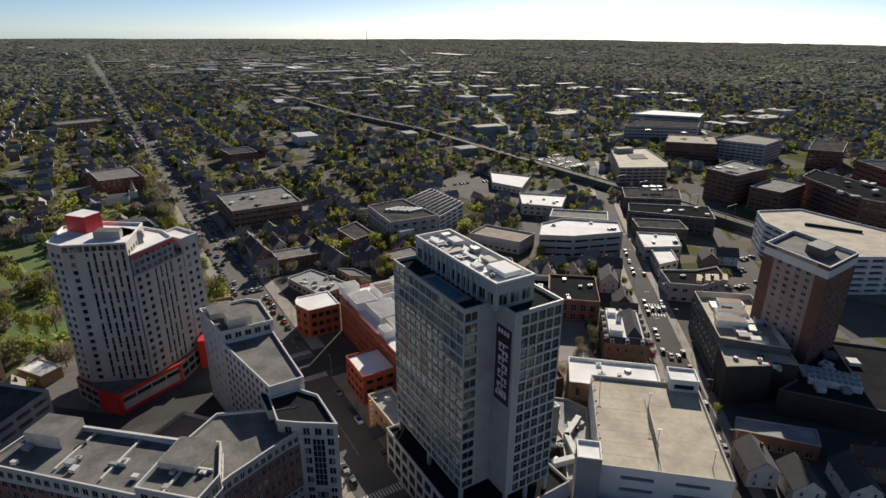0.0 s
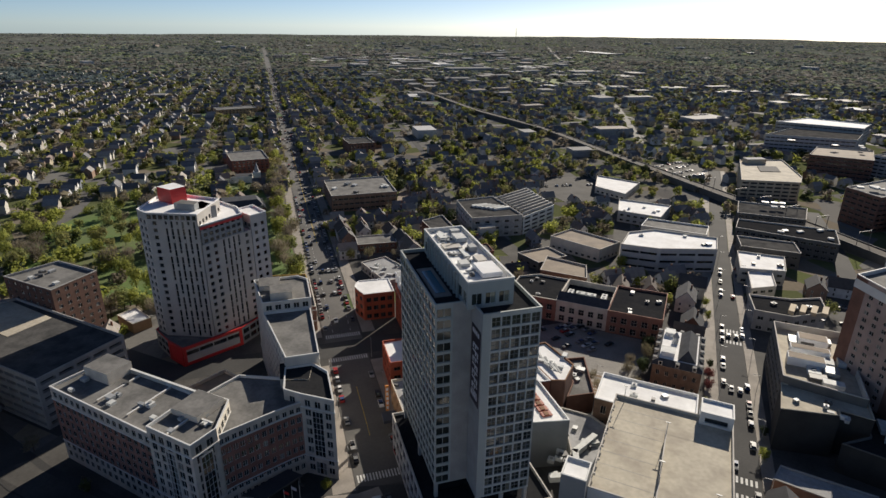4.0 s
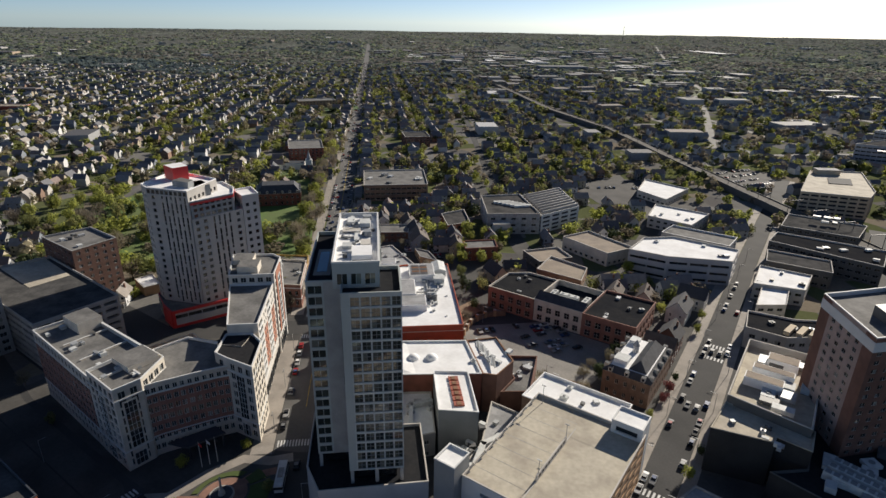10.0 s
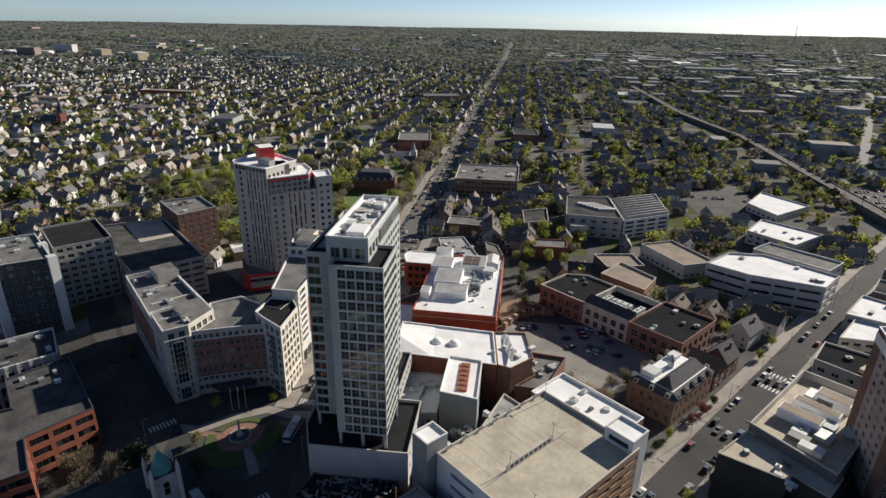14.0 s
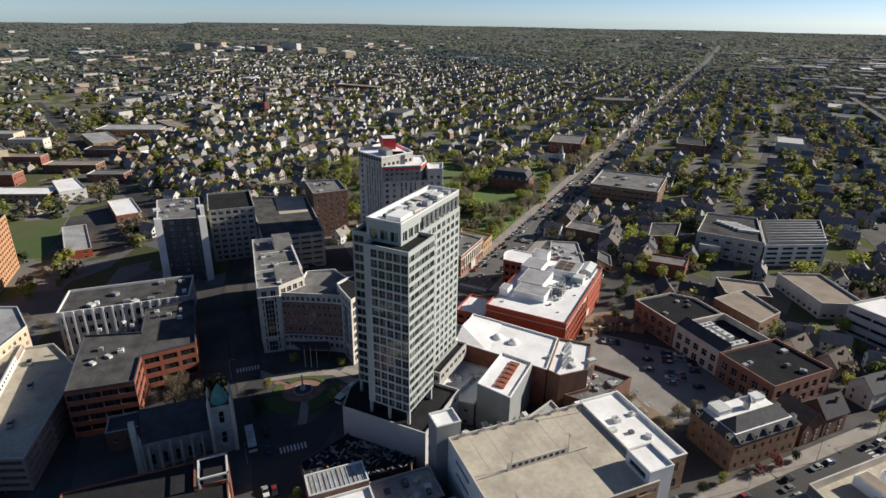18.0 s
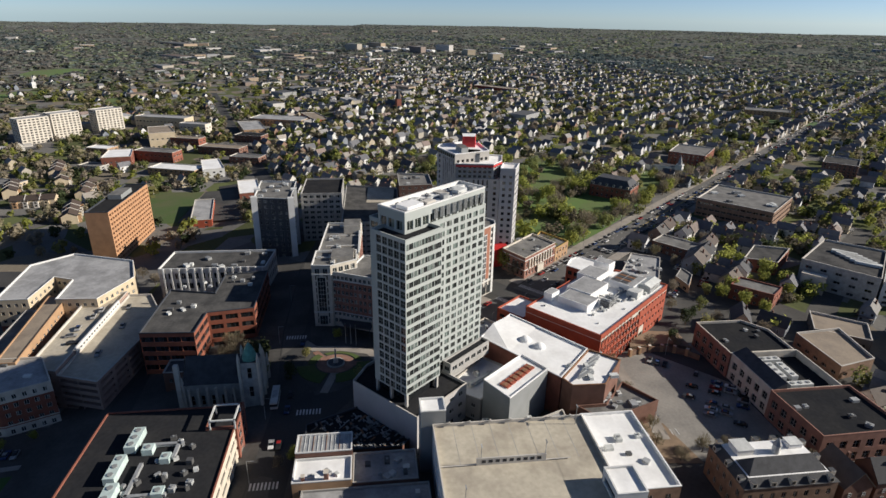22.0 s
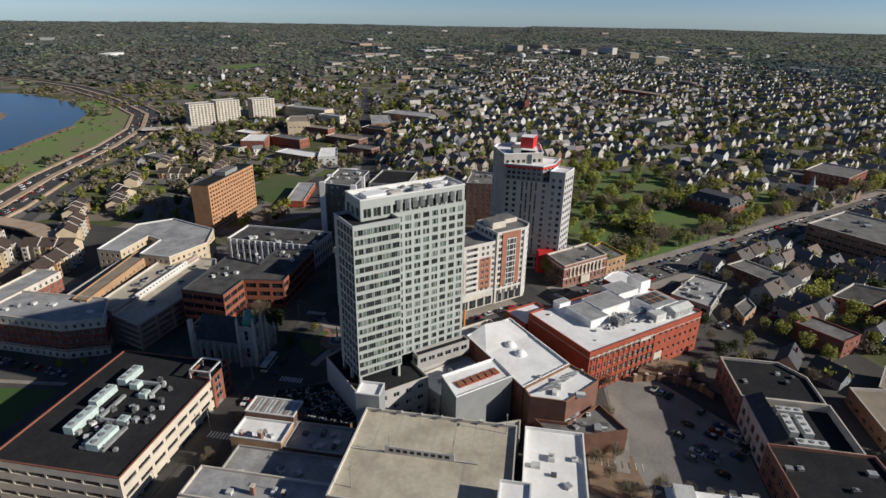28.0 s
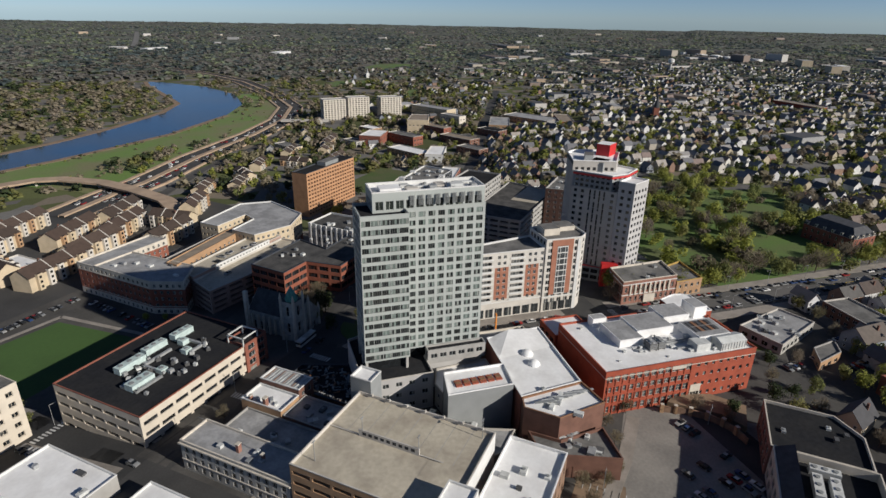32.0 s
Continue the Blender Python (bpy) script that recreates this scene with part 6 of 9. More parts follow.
# garage gaps: recess closed by a sheet coloured as inside shade
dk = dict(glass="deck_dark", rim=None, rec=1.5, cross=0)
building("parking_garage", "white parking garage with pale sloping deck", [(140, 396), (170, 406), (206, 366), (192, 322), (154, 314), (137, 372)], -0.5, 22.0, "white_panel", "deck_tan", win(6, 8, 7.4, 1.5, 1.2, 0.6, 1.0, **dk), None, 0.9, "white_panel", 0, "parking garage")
s = Shape()
s.prism([(160, 372), (188, 362), (188.4, 363), (160.4, 373)], 21.2, 22.6, "deck_dark")
tagged(new("ramp_wall", s.mesh("ramp_wall")), "dark ramp wall on the parking deck", "ramp")

# ---- hospital and offices in the north ----
for name, lab, poly, z1, wall, roof, n, w in (
        ("parking_garage", "tan brick parking garage with open top deck", [(66, 534), (66, 620), (103, 640), (113, 569), (110, 546)], 17.0, "beige_stucco", "deck_tan", 5, 6), ("hospital", "dark glazed hospital block with grey roof", [(95, 770), (130, 840), (200, 830), (185, 775)], 21.0, "pale_panel", "roof_dark", 5, 5),
        ("hospital", "grey hospital block with white roof", [(110, 850), (150, 905), (215, 880), (200, 835)], 26.0, "concrete", "roof_white", 6, 5), ("hospital", "dark brick hospital block with tan roof", [(128, 665), (140, 715), (189, 715), (180, 660)], 20.0, "brick_brown", "roof_tan", 5, 5),
        ("hospital", "pale grey hospital block with flat roof", [(183, 680), (228, 728), (257, 697), (226, 655)], 22.0, "pale_panel", "roof_grey", 6, 5), ("hospital", "brown brick hospital block with vents", [(133, 505), (165, 545), (184, 515), (150, 482)], 26.0, "brick_brown", "roof_grey", 7, 5),
        ("hospital", "brown brick hospital wing with pale roof", [(160, 478), (188, 511), (206, 494), (178, 462)], 19.0, "brick_brown", "roof_grey", 5, 5), ("hospital", "long dark brick hospital block", [(207, 505), (228, 535), (255, 470), (240, 425), (222, 440)], 23.0, "brick_brown", "roof_black", 6, 5),
        ("hospital", "brown hospital slab far off", [(262, 640), (292, 704), (321, 693), (290, 630)], 22.0, "brick_brown", "roof_dark", 6, 5), ("hospital", "red brick hospital block with grey roof", [(272, 564), (330, 575), (335, 510), (280, 500)], 27.0, "brick_red", "roof_dark", 6, 5),
        ("office_building", "long white office block with ribbon windows", [(-1, 340), (0, 364), (14, 377), (50, 377), (50.5, 356), (20, 342)], 14.5, "pale_panel", "roof_white", 3, 11), ("office_building", "grey office block behind the white one", [(5, 384), (7, 402), (45, 402), (44, 383)], 13.5, "concrete", "roof_grey", 3, 9),
        ("store", "white-roofed low store by the railway", [(-20, 460), (18, 459), (14, 425), (-16, 428)], 8.5, "pale_panel", "roof_white", 2, 5), ("store", "low shop row with tan roof", [(-46, 352), (-37, 372), (-4, 360), (-13, 341)], 8.5, "stone_pale", "roof_tan", 1, 4),
        ("store", "low beige shop beside the lot", [(-52, 541), (-13, 531), (-19, 486), (-46, 500)], 6.0, "stone_pale", "roof_white", 1, 5), ("store", "low tan-roofed workshop with brick walls", [(-40, 322), (-16, 318), (-12, 300), (-38, 300)], 6.5, "brownstone", "roof_tan", 1, 5),
        ("store", "grey-roofed garage yard building", [(-58, 322), (-44, 340), (-30, 330), (-42, 312)], 5.5, "dark_concrete", "roof_tan", 1, 5),
        ("courthouse", "grey stone courthouse with tall portico recess", [(-98, 346), (-124, 380), (-104, 402), (-70, 368)], 14.5, "stone_grey", "roof_dark", 3, 6), ("parking_garage", "white ribbed parking garage beside the courthouse", [(-69.5, 369), (-103, 403), (-90, 442), (-58, 405)], 13.0, "white_panel", "roof_dark", 4, 8),
        ("office_building", "brown office block with wide flat roof", [(-214, 352), (-247, 388), (-210, 424), (-177, 386)], 13.0, "brownstone", "roof_grey", 3, 4), ("store", "small red brick shop with grey roof", [(-134, 344), (-127, 362), (-108, 341), (-116, 326)], 8.0, "brick_red", "roof_dark", 2, 5),
        ("apartment_block", "brick apartment block on the avenue", [(-400, 436), (-378, 463), (-343, 433), (-366, 408)], 13.0, "brick_red", "roof_grey", 4, 4), ("school_building", "long pale school far along the avenue", [(-675, 690), (-642, 742), (-616, 722), (-648, 672)], 11.0, "brick_tan", "roof_grey", 3, 5),
        ("apartment_block", "brick apartment block beyond the avenue", [(-345, 560), (-325, 580), (-300, 556), (-320, 536)], 12.0, "brick_brown", "roof_dark", 4, 4)):
    big = name in ("parking_garage",) or "white office" in lab or "brown office" in lab
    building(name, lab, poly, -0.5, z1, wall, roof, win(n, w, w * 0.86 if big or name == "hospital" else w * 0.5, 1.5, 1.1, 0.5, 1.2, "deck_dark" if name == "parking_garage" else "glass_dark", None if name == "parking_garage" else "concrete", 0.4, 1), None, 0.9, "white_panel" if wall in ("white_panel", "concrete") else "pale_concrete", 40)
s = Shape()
# no hole cut: a raised dark slab paints the ramp well's shade
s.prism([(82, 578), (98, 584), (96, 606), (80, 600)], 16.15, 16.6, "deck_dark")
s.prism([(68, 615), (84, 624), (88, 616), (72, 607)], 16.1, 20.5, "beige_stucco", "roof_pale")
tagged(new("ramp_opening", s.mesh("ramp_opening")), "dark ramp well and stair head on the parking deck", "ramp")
s = Shape()
s.prism([(-82, 349), (-90, 341), (-93, 344), (-85, 352)], 0, 10, "stone_pale")
tagged(new("portico", s.mesh("portico")), "pale stone portico of the courthouse", "portico")
for i in range(6):
    s = Shape()
    s.box(-104 + i * 4.5 * 0.7, 376 + i * 4.5 * 0.25 - i, 13.6, 3, 12, 1.4, "metal_white", -44)
    tagged(new("skylight", s.mesh("skylight")), "white ridge skylight on the courthouse roof", "skylight", "courthouse skylights")
for i in range(9):
    s = Shape()
    s.prism([(-72 - i * 3.6, 374 + i * 3.6), (-71.4 - i * 3.6, 374.6 + i * 3.6), (-60 - i * 3.6, 408 + i * 3.4), (-60.8 - i * 3.6, 408.4 + i * 3.4)], 12.4, 14.2, "pale_concrete")
    tagged(new("roof_beam", s.mesh("roof_beam")), "pale concrete deck beam over the roof parking", "beam", "deck beams")

# ---- library, buildings west of the square ----
lib = building("library", "red-brown brick library with tall pale stone pilasters", [(-115, 199), (-136, 222), (-152, 213), (-130, 190)], -0.5, 12.5, "brick_store", "roof_grey", win(2, 3.0, 1.4, 2.6, 1.0, 0.8, 2.0, "glass_dark", "white_panel", 0.35), None, 0.9, "stone_pale", 60, "library", ((10.4, 0.4, "white_panel", 0.25), (4.9, 0.4, "white_panel", 0.2)), {})
for k in range(9):
    f = 0.14 + 0.09 * k
    s = Shape()
    s.box(-115 - 21 * f + 0.15, 199 + 23 * f + 0.14, 4.9, 0.85, 0.7, 5.5, "stone_pale", 132.4)
    part("pilaster", s, lib)
s = Shape()
s.box(-115 - 10.5 + 0.1, 199 + 11.5 + 0.1, 0.0, 6.4, 1.2, 4.4, "stone_pale", 132.4)
part("entrance_porch", s, lib)
building("library_annex", "low ochre-trimmed brick annex", [(-152, 213.4), (-136.5, 222.6), (-148, 234), (-166, 222)], -0.5, 8.5, "brick_tan", "roof_grey", win(2, 3.4, 1.6, 1.8), None, 0.8, "ochre", 20)
pk = lambda n, w: win(n, w, w * 0.86, 1.35, 1.2, 0.6, 1.0, **dk)
building("parking_garage", "tall concrete parking garage with worn tan deck", [(-235, 101), (-156, 101), (-156, 134), (-226, 136)], -0.5, 20.6, "concrete", "roof_dark", pk(6, 6), None, 1.0, "concrete", 0, "parking garage")
building("apartment_slab", "dark brick apartment slab behind the garage", [(-232, 136.4), (-200, 136.4), (-202, 158), (-228, 158)], -0.5, 29.5, "brick_umber", "roof_grey", win(9, 4, 1.8, 1.6), None, 1.0, "concrete", 80, "apartment block")
building("apartment_slab", "shaded dark glazed apartment slab", [(-217, 76), (-182, 76), (-182, 100.4), (-217, 100.4)], -3, 30.5, "concrete", "roof_black", win(10, 4, 2.6, 1.8), None, 0.9, "concrete", 80, "apartment block")
q = Shape()
q.prism([(-231, 116), (-196, 115), (-196, 132), (-226, 134)], 19.6, 19.75, "deck_tan")
tagged(new("parking_deck", q.mesh("parking_deck")), "worn tan upper parking deck", "parking deck")
k2 = building("apartment_tower", "dark apartment tower with pale vertical strips", [(-200, 50), (-164, 52), (-160.5, 73), (-198, 72)], -6, 34.0, "dark_panel", "roof_grey", win(12, 3.6, 2.0, 1.7), None, 0.9, "white_panel", 130, "tower")
for x, y in ((-160.9, 73), (-164, 52.2), (-180, 72.4), (-181, 51)):
    s = Shape()
    s.box(x, y, -5, 3.4, 3.4, 39.6, "white_panel", 8)
    part("pale_strip", s, k2)
k3 = building("office_building", "white ribbed office block with grey roof", [(-140, 13), (-117, 12), (-116, 64), (-139, 66)], -11, 12.0, "pale_panel", "roof_dark", win(4, 3.2, 2.0, 3.2, 0.8, 0.6, 1.4, "glass_dark", "white_panel"), None, 0.9, "white_panel", 80)
for i in range(14):
    s = Shape()
    s.box(-116.2, 14.5 + i * 3.7, -10, 0.8, 0.8, 22.2, "white_panel")
    part("rib", s, k3)
K4 = [(-51.6, 25.8), (-50.3, 47.1), (-67.0, 48.0), (-69.9, 66.9), (-109, 66.6), (-106.2, 47), (-86.1, 46.7), (-90.9, 26)]
building("office_building", "orange brick office block with dark ribbon windows", K4, -11, 12.9, "brick_rust", "roof_dark", win(5, 5.2, 5.06, 2.35, 1.0, 1.5, 1.0, "glass_dark", "dark_panel", 0.3, 2, 0.15), None, 0.7, "dark_panel", 90)
building("parking_garage", "concrete parking garage with bands of openings and tan deck", [(-104, 1.7), (-37, 0.6), (-31.5, 17), (-80, 24.8), (-104, 12)], -11, 4.8, "precast_rose", "deck_tan", pk(5, 9), None, 1.0, "pale_concrete", 0, "parking garage")
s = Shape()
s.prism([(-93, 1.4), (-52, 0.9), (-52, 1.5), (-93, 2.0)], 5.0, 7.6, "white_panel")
# uncut wall; dark boxes on its face stand for shade in openings
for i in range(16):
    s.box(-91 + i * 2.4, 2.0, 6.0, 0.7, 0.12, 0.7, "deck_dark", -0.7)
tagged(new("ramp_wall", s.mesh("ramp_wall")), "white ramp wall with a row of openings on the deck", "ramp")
building("parking_garage", "raised half of the concrete garage with tan deck", [(-104, 1.5), (-37.2, 0.4), (-40, -11.5), (-100, -14)], -11, 6.6, "precast_rose", "deck_tan", pk(5, 9), None, 0.9, "pale_concrete", 0, "parking garage")
building("service_wing", "long tan brick wing with a sloping tan roof", [(-99, -22.5), (-42, -15.5), (-42, -23), (-99, -31)], -11, 8.0, "brick_tan", "roof_tan", win(4, 4, 1.5, 1.5), None, 0.4, "brick_tan", 20)
building("service_wing", "low flat grey wing between deck and apartments", [(-92, -31.5), (-47, -24.5), (-47, -34), (-92, -38)], -11, 4.6, "brick_brown", "roof_grey", win(3, 4, 1.5, 1.5), None, 0.5, "concrete", 12)
BKW = ((-6.5, "stone_pale"), (3.6, "brick_red"), (60, "stone_pale"))
bk = win(5, 3.2, 1.4, 1.8, 0.9, 0.6, 0.8, "glass_grey", "white_panel")
building("apartment_block", "red brick apartment block with pale grey roof", [(-45, -52), (-23, -53), (-22, -12), (-29, 3), (-46, -8)], -11, 7.8, BKW, "roof_pale", bk, None, 0.8, "stone_pale", 110, "apartment block", ((3.6, 0.35, "stone_pale", 0.15), (-6.0, 0.35, "stone_pale", 0.15)))
building("apartment_block", "pale-roofed wing of the brick apartment block", [(-68, -66), (-23, -66), (-23, -53.4), (-68, -52)], -11, 7.4, BKW, "roof_pale", bk, None, 0.8, "stone_pale", 60, "apartment block")
building("apartment_block", "beige apartment block with angled grey roof", [(-92, -50), (-132, -55), (-146, -40), (-134, -6), (-113, 2), (-90, -6), (-91, -24), (-112, -26), (-116, -36), (-92, -36)], -11, 10.2, ((-3.0, "brick_red"), (60, "beige_stucco")), "roof_pale", win(5, 3.4, 1.5, 1.7, 0.9, 0.6, 0.8, "glass_grey", "white_panel"), None, 0.7, "white_panel", 110, "apartment block")
building("apartment_slab", "orange-brown brick apartment slab with gridded balconies", [(-238, -46), (-177, -46), (-177, -33), (-238, -32)], -11, 23.0, "brick_amber", "roof_black", win(11, 3.2, 2.2, 1.5, 0.9, 1.5, 1.4, "glass_dark", "brick_amber", 0.6), {1: None, 3: None}, 0.8, "dark_panel", 260, "apartment block")
q = Shape()
q.prism(xy(-222, -205, -44, -36), 22, 25, "grey_paint", "roof_grey")
tagged(new("roof_house", q.mesh("roof_house")), "brick rooftop lift house", "roof house")


# ---- church ----
def church():
    c = thing("church", "grey stone church with a green-capped bell tower", "church", -28, 64, -2)
    s, panes = Shape(), []
    arch = win(1, 3.4, 1.3, 4.2, 2.4, 0.6, 1.0, "glass_dark", "stone_pale", 0.4, 0, 1.0, 1)
    poly = ccw(xy(-36, -22, 50, 77))
    for i in range(4):
        facade(s, poly[i], poly[(i + 1) % 4], -4.5, 8.0, "stone_grey", arch, panes)
    for y in (50, 77):
        tri = [(-36, y, 8), (-22, y, 8), (-29, y, 15.2)]
        s.face(tri if y < 60 else tri[::-1], "stone_grey")
    part("nave_wall", s, c)
    hang_windows(c, panes, 60)
    s = Shape()
    for sx in (-1, 1):
        q = [(-29 + sx * 7.5, 50.3, 7.6), (-29 + sx * 7.5, 76.7, 7.6), (-29, 76.7, 15.3), (-29, 50.3, 15.3)]
        s.face(q if sx > 0 else q[::-1], "slate")
    part("nave_roof", s, c)
    s, panes = Shape(), []
    poly = ccw(xy(-25.2, -18.8, 71, 77.6))
    for i in range(4):
        facade(s, poly[i], poly[(i + 1) % 4], -2.5, 17.6, "stone_grey", win(2, 5, 1.6, 4.6, 2.6, 3.0, 1.6, "glass_dark", "stone_pale", 0.5, 0, 0.6, 1), panes)
    s.face([(x, y, 17.5) for x, y in poly], "slate")
    part("bell_tower", s, c)
    hang_windows(c, panes, 20)
    s = Shape()
    s.tube(-22, 74.3, 17.5, 19.0, 2.7, 2.5, "copper_green", 8)
    s.tube(-22, 74.3, 19.0, 21.8, 2.5, 1.4, "copper_green", 8)
    s.tube(-22, 74.3, 21.8, 24.0, 1.4, 0.1, "copper_green", 8)
    part("tower_cap", s, c, "green copper tower cap")
    for x, y in ((-25.2, 71), (-18.8, 71), (-18.8, 77.6), (-25.2, 77.6), (-36, 77.2), (-36, 50), (-22, 50), (-29, 77.4)):
        s = Shape()
        z = 17.5 if y > 70 and x > -26 else (13.5 if x == -29 else 7.0)
        s.tube(x, y, -3, z + 1.5, 0.7, 0.6, "stone_pale", 6)
        s.tube(x, y, z + 1.5, z + 4.0, 0.6, 0.05, "stone_pale", 6)
        part("pinnacle", s, c)
    for i in range(7):
        s = Shape()
        s.box(-21.6, 52 + i * 3.1, -4.5, 1.0, 0.7, 10.5, "stone_pale")
        part("buttress", s, c)
    s = Shape()
    s.box(-22, 48.8, -4.5, 1.6, 1.6, 20.5, "stone_pale")
    part("chimney", s, c)


church()
building("parish_house", "low red brick parish house in shade", xy(-46, -37, 38, 62), -7, 3.5, "brick_brown", "slate", win(2, 3.4, 1.3, 1.7), None, 0.5, "stone_grey", 20)

# ---- cream block with black roof, shops, stone bank ----
kb = win(4, 6.0, 5.2, 1.5, 1.3, 1.2, 1.3, "glass_dark", "dark_panel", 0.4, 2, 0.5)
blk = building("office_building", "cream precast office block with black roof", xy(-3.5, 54.6, 33, 74.6), -8, 11.4, "cream_precast", "roof_black", kb, None, 0.4, "brick_red", 150)
cn = building("corner_block", "red and glass corner block with an open steel frame on top", [(-4.0, 66), (8, 66), (8, 75.2), (-4.0, 75.2)], -3, 12.0, "brick_red", "roof_black", win(4, 4.2, 3.4, 2.2, 0.8, 1.0, 0.8, "glass_grey", "white_panel"), None, 0.5, "brick_red", 30)
s = Shape()
for x, y in ((0.5, 69), (8.4, 69), (8.4, 76.4), (0.5, 76.4)):
    s.box(x, y - 1.5, 11.5, 0.4, 0.4, 3.2, "metal_white")
for x, y, lx, ly in ((4.4, 69, 8.4, 0.5), (4.4, 76.4, 8.4, 0.5), (0.5, 72.7, 0.5, 7.9), (8.4, 72.7, 0.5, 7.9)):
    s.box(x, y - 1.5, 14.6, lx, ly, 0.4, "metal_white")
part("steel_frame", s, cn, "white open steel frame on the roof")
st = win(3, 2.9, 1.5, 2.3, 1.0, 0.8, 1.8, "glass_dark", "stone_pale", 0.45)
building("bank_building", "ornate grey stone bank with deep cornice", xy(45.5, 56.3, 93.5, 134), -0.5, 11.0, "stone_grey", "roof_pale", st, None, 0.7, "stone_pale", 90, "building", ((9.6, 0.5, "stone_pale", 0.5), (3.9, 0.3, "stone_pale", 0.2)))
building("store", "small shop building with a white roof", xy(22, 31.5, 94.5, 111), -0.5, 9.8, "brick_tan", "roof_white", win(2, 3.6, 1.6, 1.8), None, 0.7, "white_panel", 20)
building("store", "shop with a ribbed metal roof", xy(13.8, 21.8, 94.5, 111), -0.5, 11.8, "brick_brown", "roof_pale", win(3, 3.6, 1.6, 1.8), None, 0.6, "white_panel", 20)
building("store", "low shop with grey cluttered roof", xy(19, 31, 111.3, 130), -0.5, 8.0, "brick_brown", "roof_pale", None, None, 0.6, "concrete", 0)
building("store", "low row of shops with dark roof", xy(31.6, 45, 97, 133), -0.5, 7.0, "brick_brown", "roof_pale", win(1, 4, 2.6, 2.2), None, 0.6, "concrete", 10)
building("store", "low dark shop with debris-strewn roof", [(0, 95), (-8, 112), (8, 131), (13.4, 126), (13.4, 96)], -0.5, 4.5, "brick_brown", "roof_black", None, None, 0.6, "dark_panel", 0)
building("office_building", "cream office block with punched windows", [(62, -8), (92, -8), (92, 28), (62.5, 28)], -11, 15.6, "cream_precast", "roof_grey", win(6, 4.6, 2.2, 1.9, 1.2, 1.0, 1.4, "glass_dark", "cream_precast", 0.5), None, 0.8, "cream_precast", 60)
building("store", "low store with a broad white roof", xy(71, 96, 54, 84), -4, 6.2, "concrete", "roof_white", None, None, 0.6, "white_panel", 0)
building("store", "low store at the street corner", xy(68, 96, 94, 116), -0.5, 5.4, "stone_pale", "roof_white", None, None, 0.6, "white_panel", 0)
for lab, poly, z1, wall, roof in (("red brick shop at the riverside street", xy(-30, -8, -130, -110), -3, "brick_orange", "roof_white"), ("low white-roofed store on an open plot", [(-340, 20), (-300, 30), (-296, 14), (-336, 4)], -2, "brick_red", "roof_white"), ("low white store with flat roof", [(-420, -30), (-380, -16), (-374, -34), (-414, -46)], -2, "white_panel", "roof_white"), ("red brick school block with white roof", [(-450, -120), (-415, -110), (-410, -135), (-446, -142)], 2, "brick_red", "roof_white"), ("red brick shop row with pale roof", [(-290, -4), (-240, 6), (-238, -8), (-288, -18)], -4, "brick_orange", "roof_pale"), ("tan office building with flat roof", [(-560, -118), (-520, -100), (-510, -125), (-552, -140)], 6, "beige_stucco", "roof_tan"), ("low hall with pale blue-grey roof", [(-640, -30), (-580, -10), (-572, -36), (-634, -56)], -2, "brick_tan", "roof_pale"), ("long low brick hall", [(-700, 40), (-640, 64), (-634, 44), (-694, 20)], 0, "brick_orange", "roof_tan"), ("pale flats with grey roof", [(-820, 90), (-780, 106), (-774, 86), (-814, 70)], 6, "stone_pale", "roof_pale"), ("long orange brick school building", [(-1022, 345), (-952, 405), (-938, 385), (-1008, 325)], 6, "brick_orange", "roof_tan")):
    building("store", lab, poly, -11, z1, wall, roof, win(2, 5, 2.2, 1.5), None, 0.6, "pale_concrete", 12)
for x, y in ((-545, -262), (-583, -246), (-611, -208)):
    building("apartment_slab", "tall pale apartment slab near the highway", rect(frame_of(x, y, -31, 26), -16, 16, -9, 9), -11, 18.5, "stone_pale", "roof_pale", win(10, 4.4, 2.6, 1.6, 0.8, 0.6, 0.8, "glass_dark", "off_white"), None, 0.7, "off_white", 50, "apartment block")
for lab, x, y, w, d, z1, wall, roof in (
        ("red brick block with grey flat roof", -450, -97, 44, 16, 0.5, "brick_red", "roof_grey"), ("long tan office block with ribbon windows", -642, -150, 72, 20, 4.0, "beige_stucco", "roof_pale"), ("brown brick workshop with flat roof", -480, -40, 48, 18, -2.0, "brick_brown", "roof_tan"),
        ("low store with a wide white roof", -394, -62, 48, 20, -3.5, "brick_tan", "roof_white"), ("brown shed with grey roof", -436, -6, 32, 16, -3.0, "brick_brown", "roof_grey"), ("small white-roofed brick store", -485, -165, 26, 16, -3.0, "brick_tan", "roof_white"),
        ("wide brick school with pale roof", -660, -4, 76, 34, -1.0, "brick_tan", "roof_pale"), ("low tan hall with grey roof", -352, -190, 34, 14, -4.0, "beige_stucco", "roof_grey"), ("small grey warehouse with flat roof", -410, -142, 24, 14, -4.0, "concrete", "roof_grey"),
        ("brick apartment row with tan roof", -520, -89, 40, 14, 0.0, "brick_red", "roof_tan"), ("dark brick warehouse with grey roof", -545, -22, 34, 18, -2.0, "brick_brown", "roof_black"), ("pale flats near the highway", -600, -100, 36, 14, 2.0, "stone_pale", "roof_pale")):
    building("low_building", lab, rect(frame_of(x, y, 0.31, 0.95), -w / 2, w / 2, -d / 2, d / 2), -11, z1, wall, roof, win(2, 5, 2.6, 1.5, 0.9, 0.6, 0.8, "glass_dark", "pale_concrete"), None, 0.6, "pale_concrete", 9)
plate([(-345, -14), (-300, 0), (-312, 34), (-356, 20)], 0.08, "asphalt", "pavement", "grey parking lot between low stores", "parking lot")
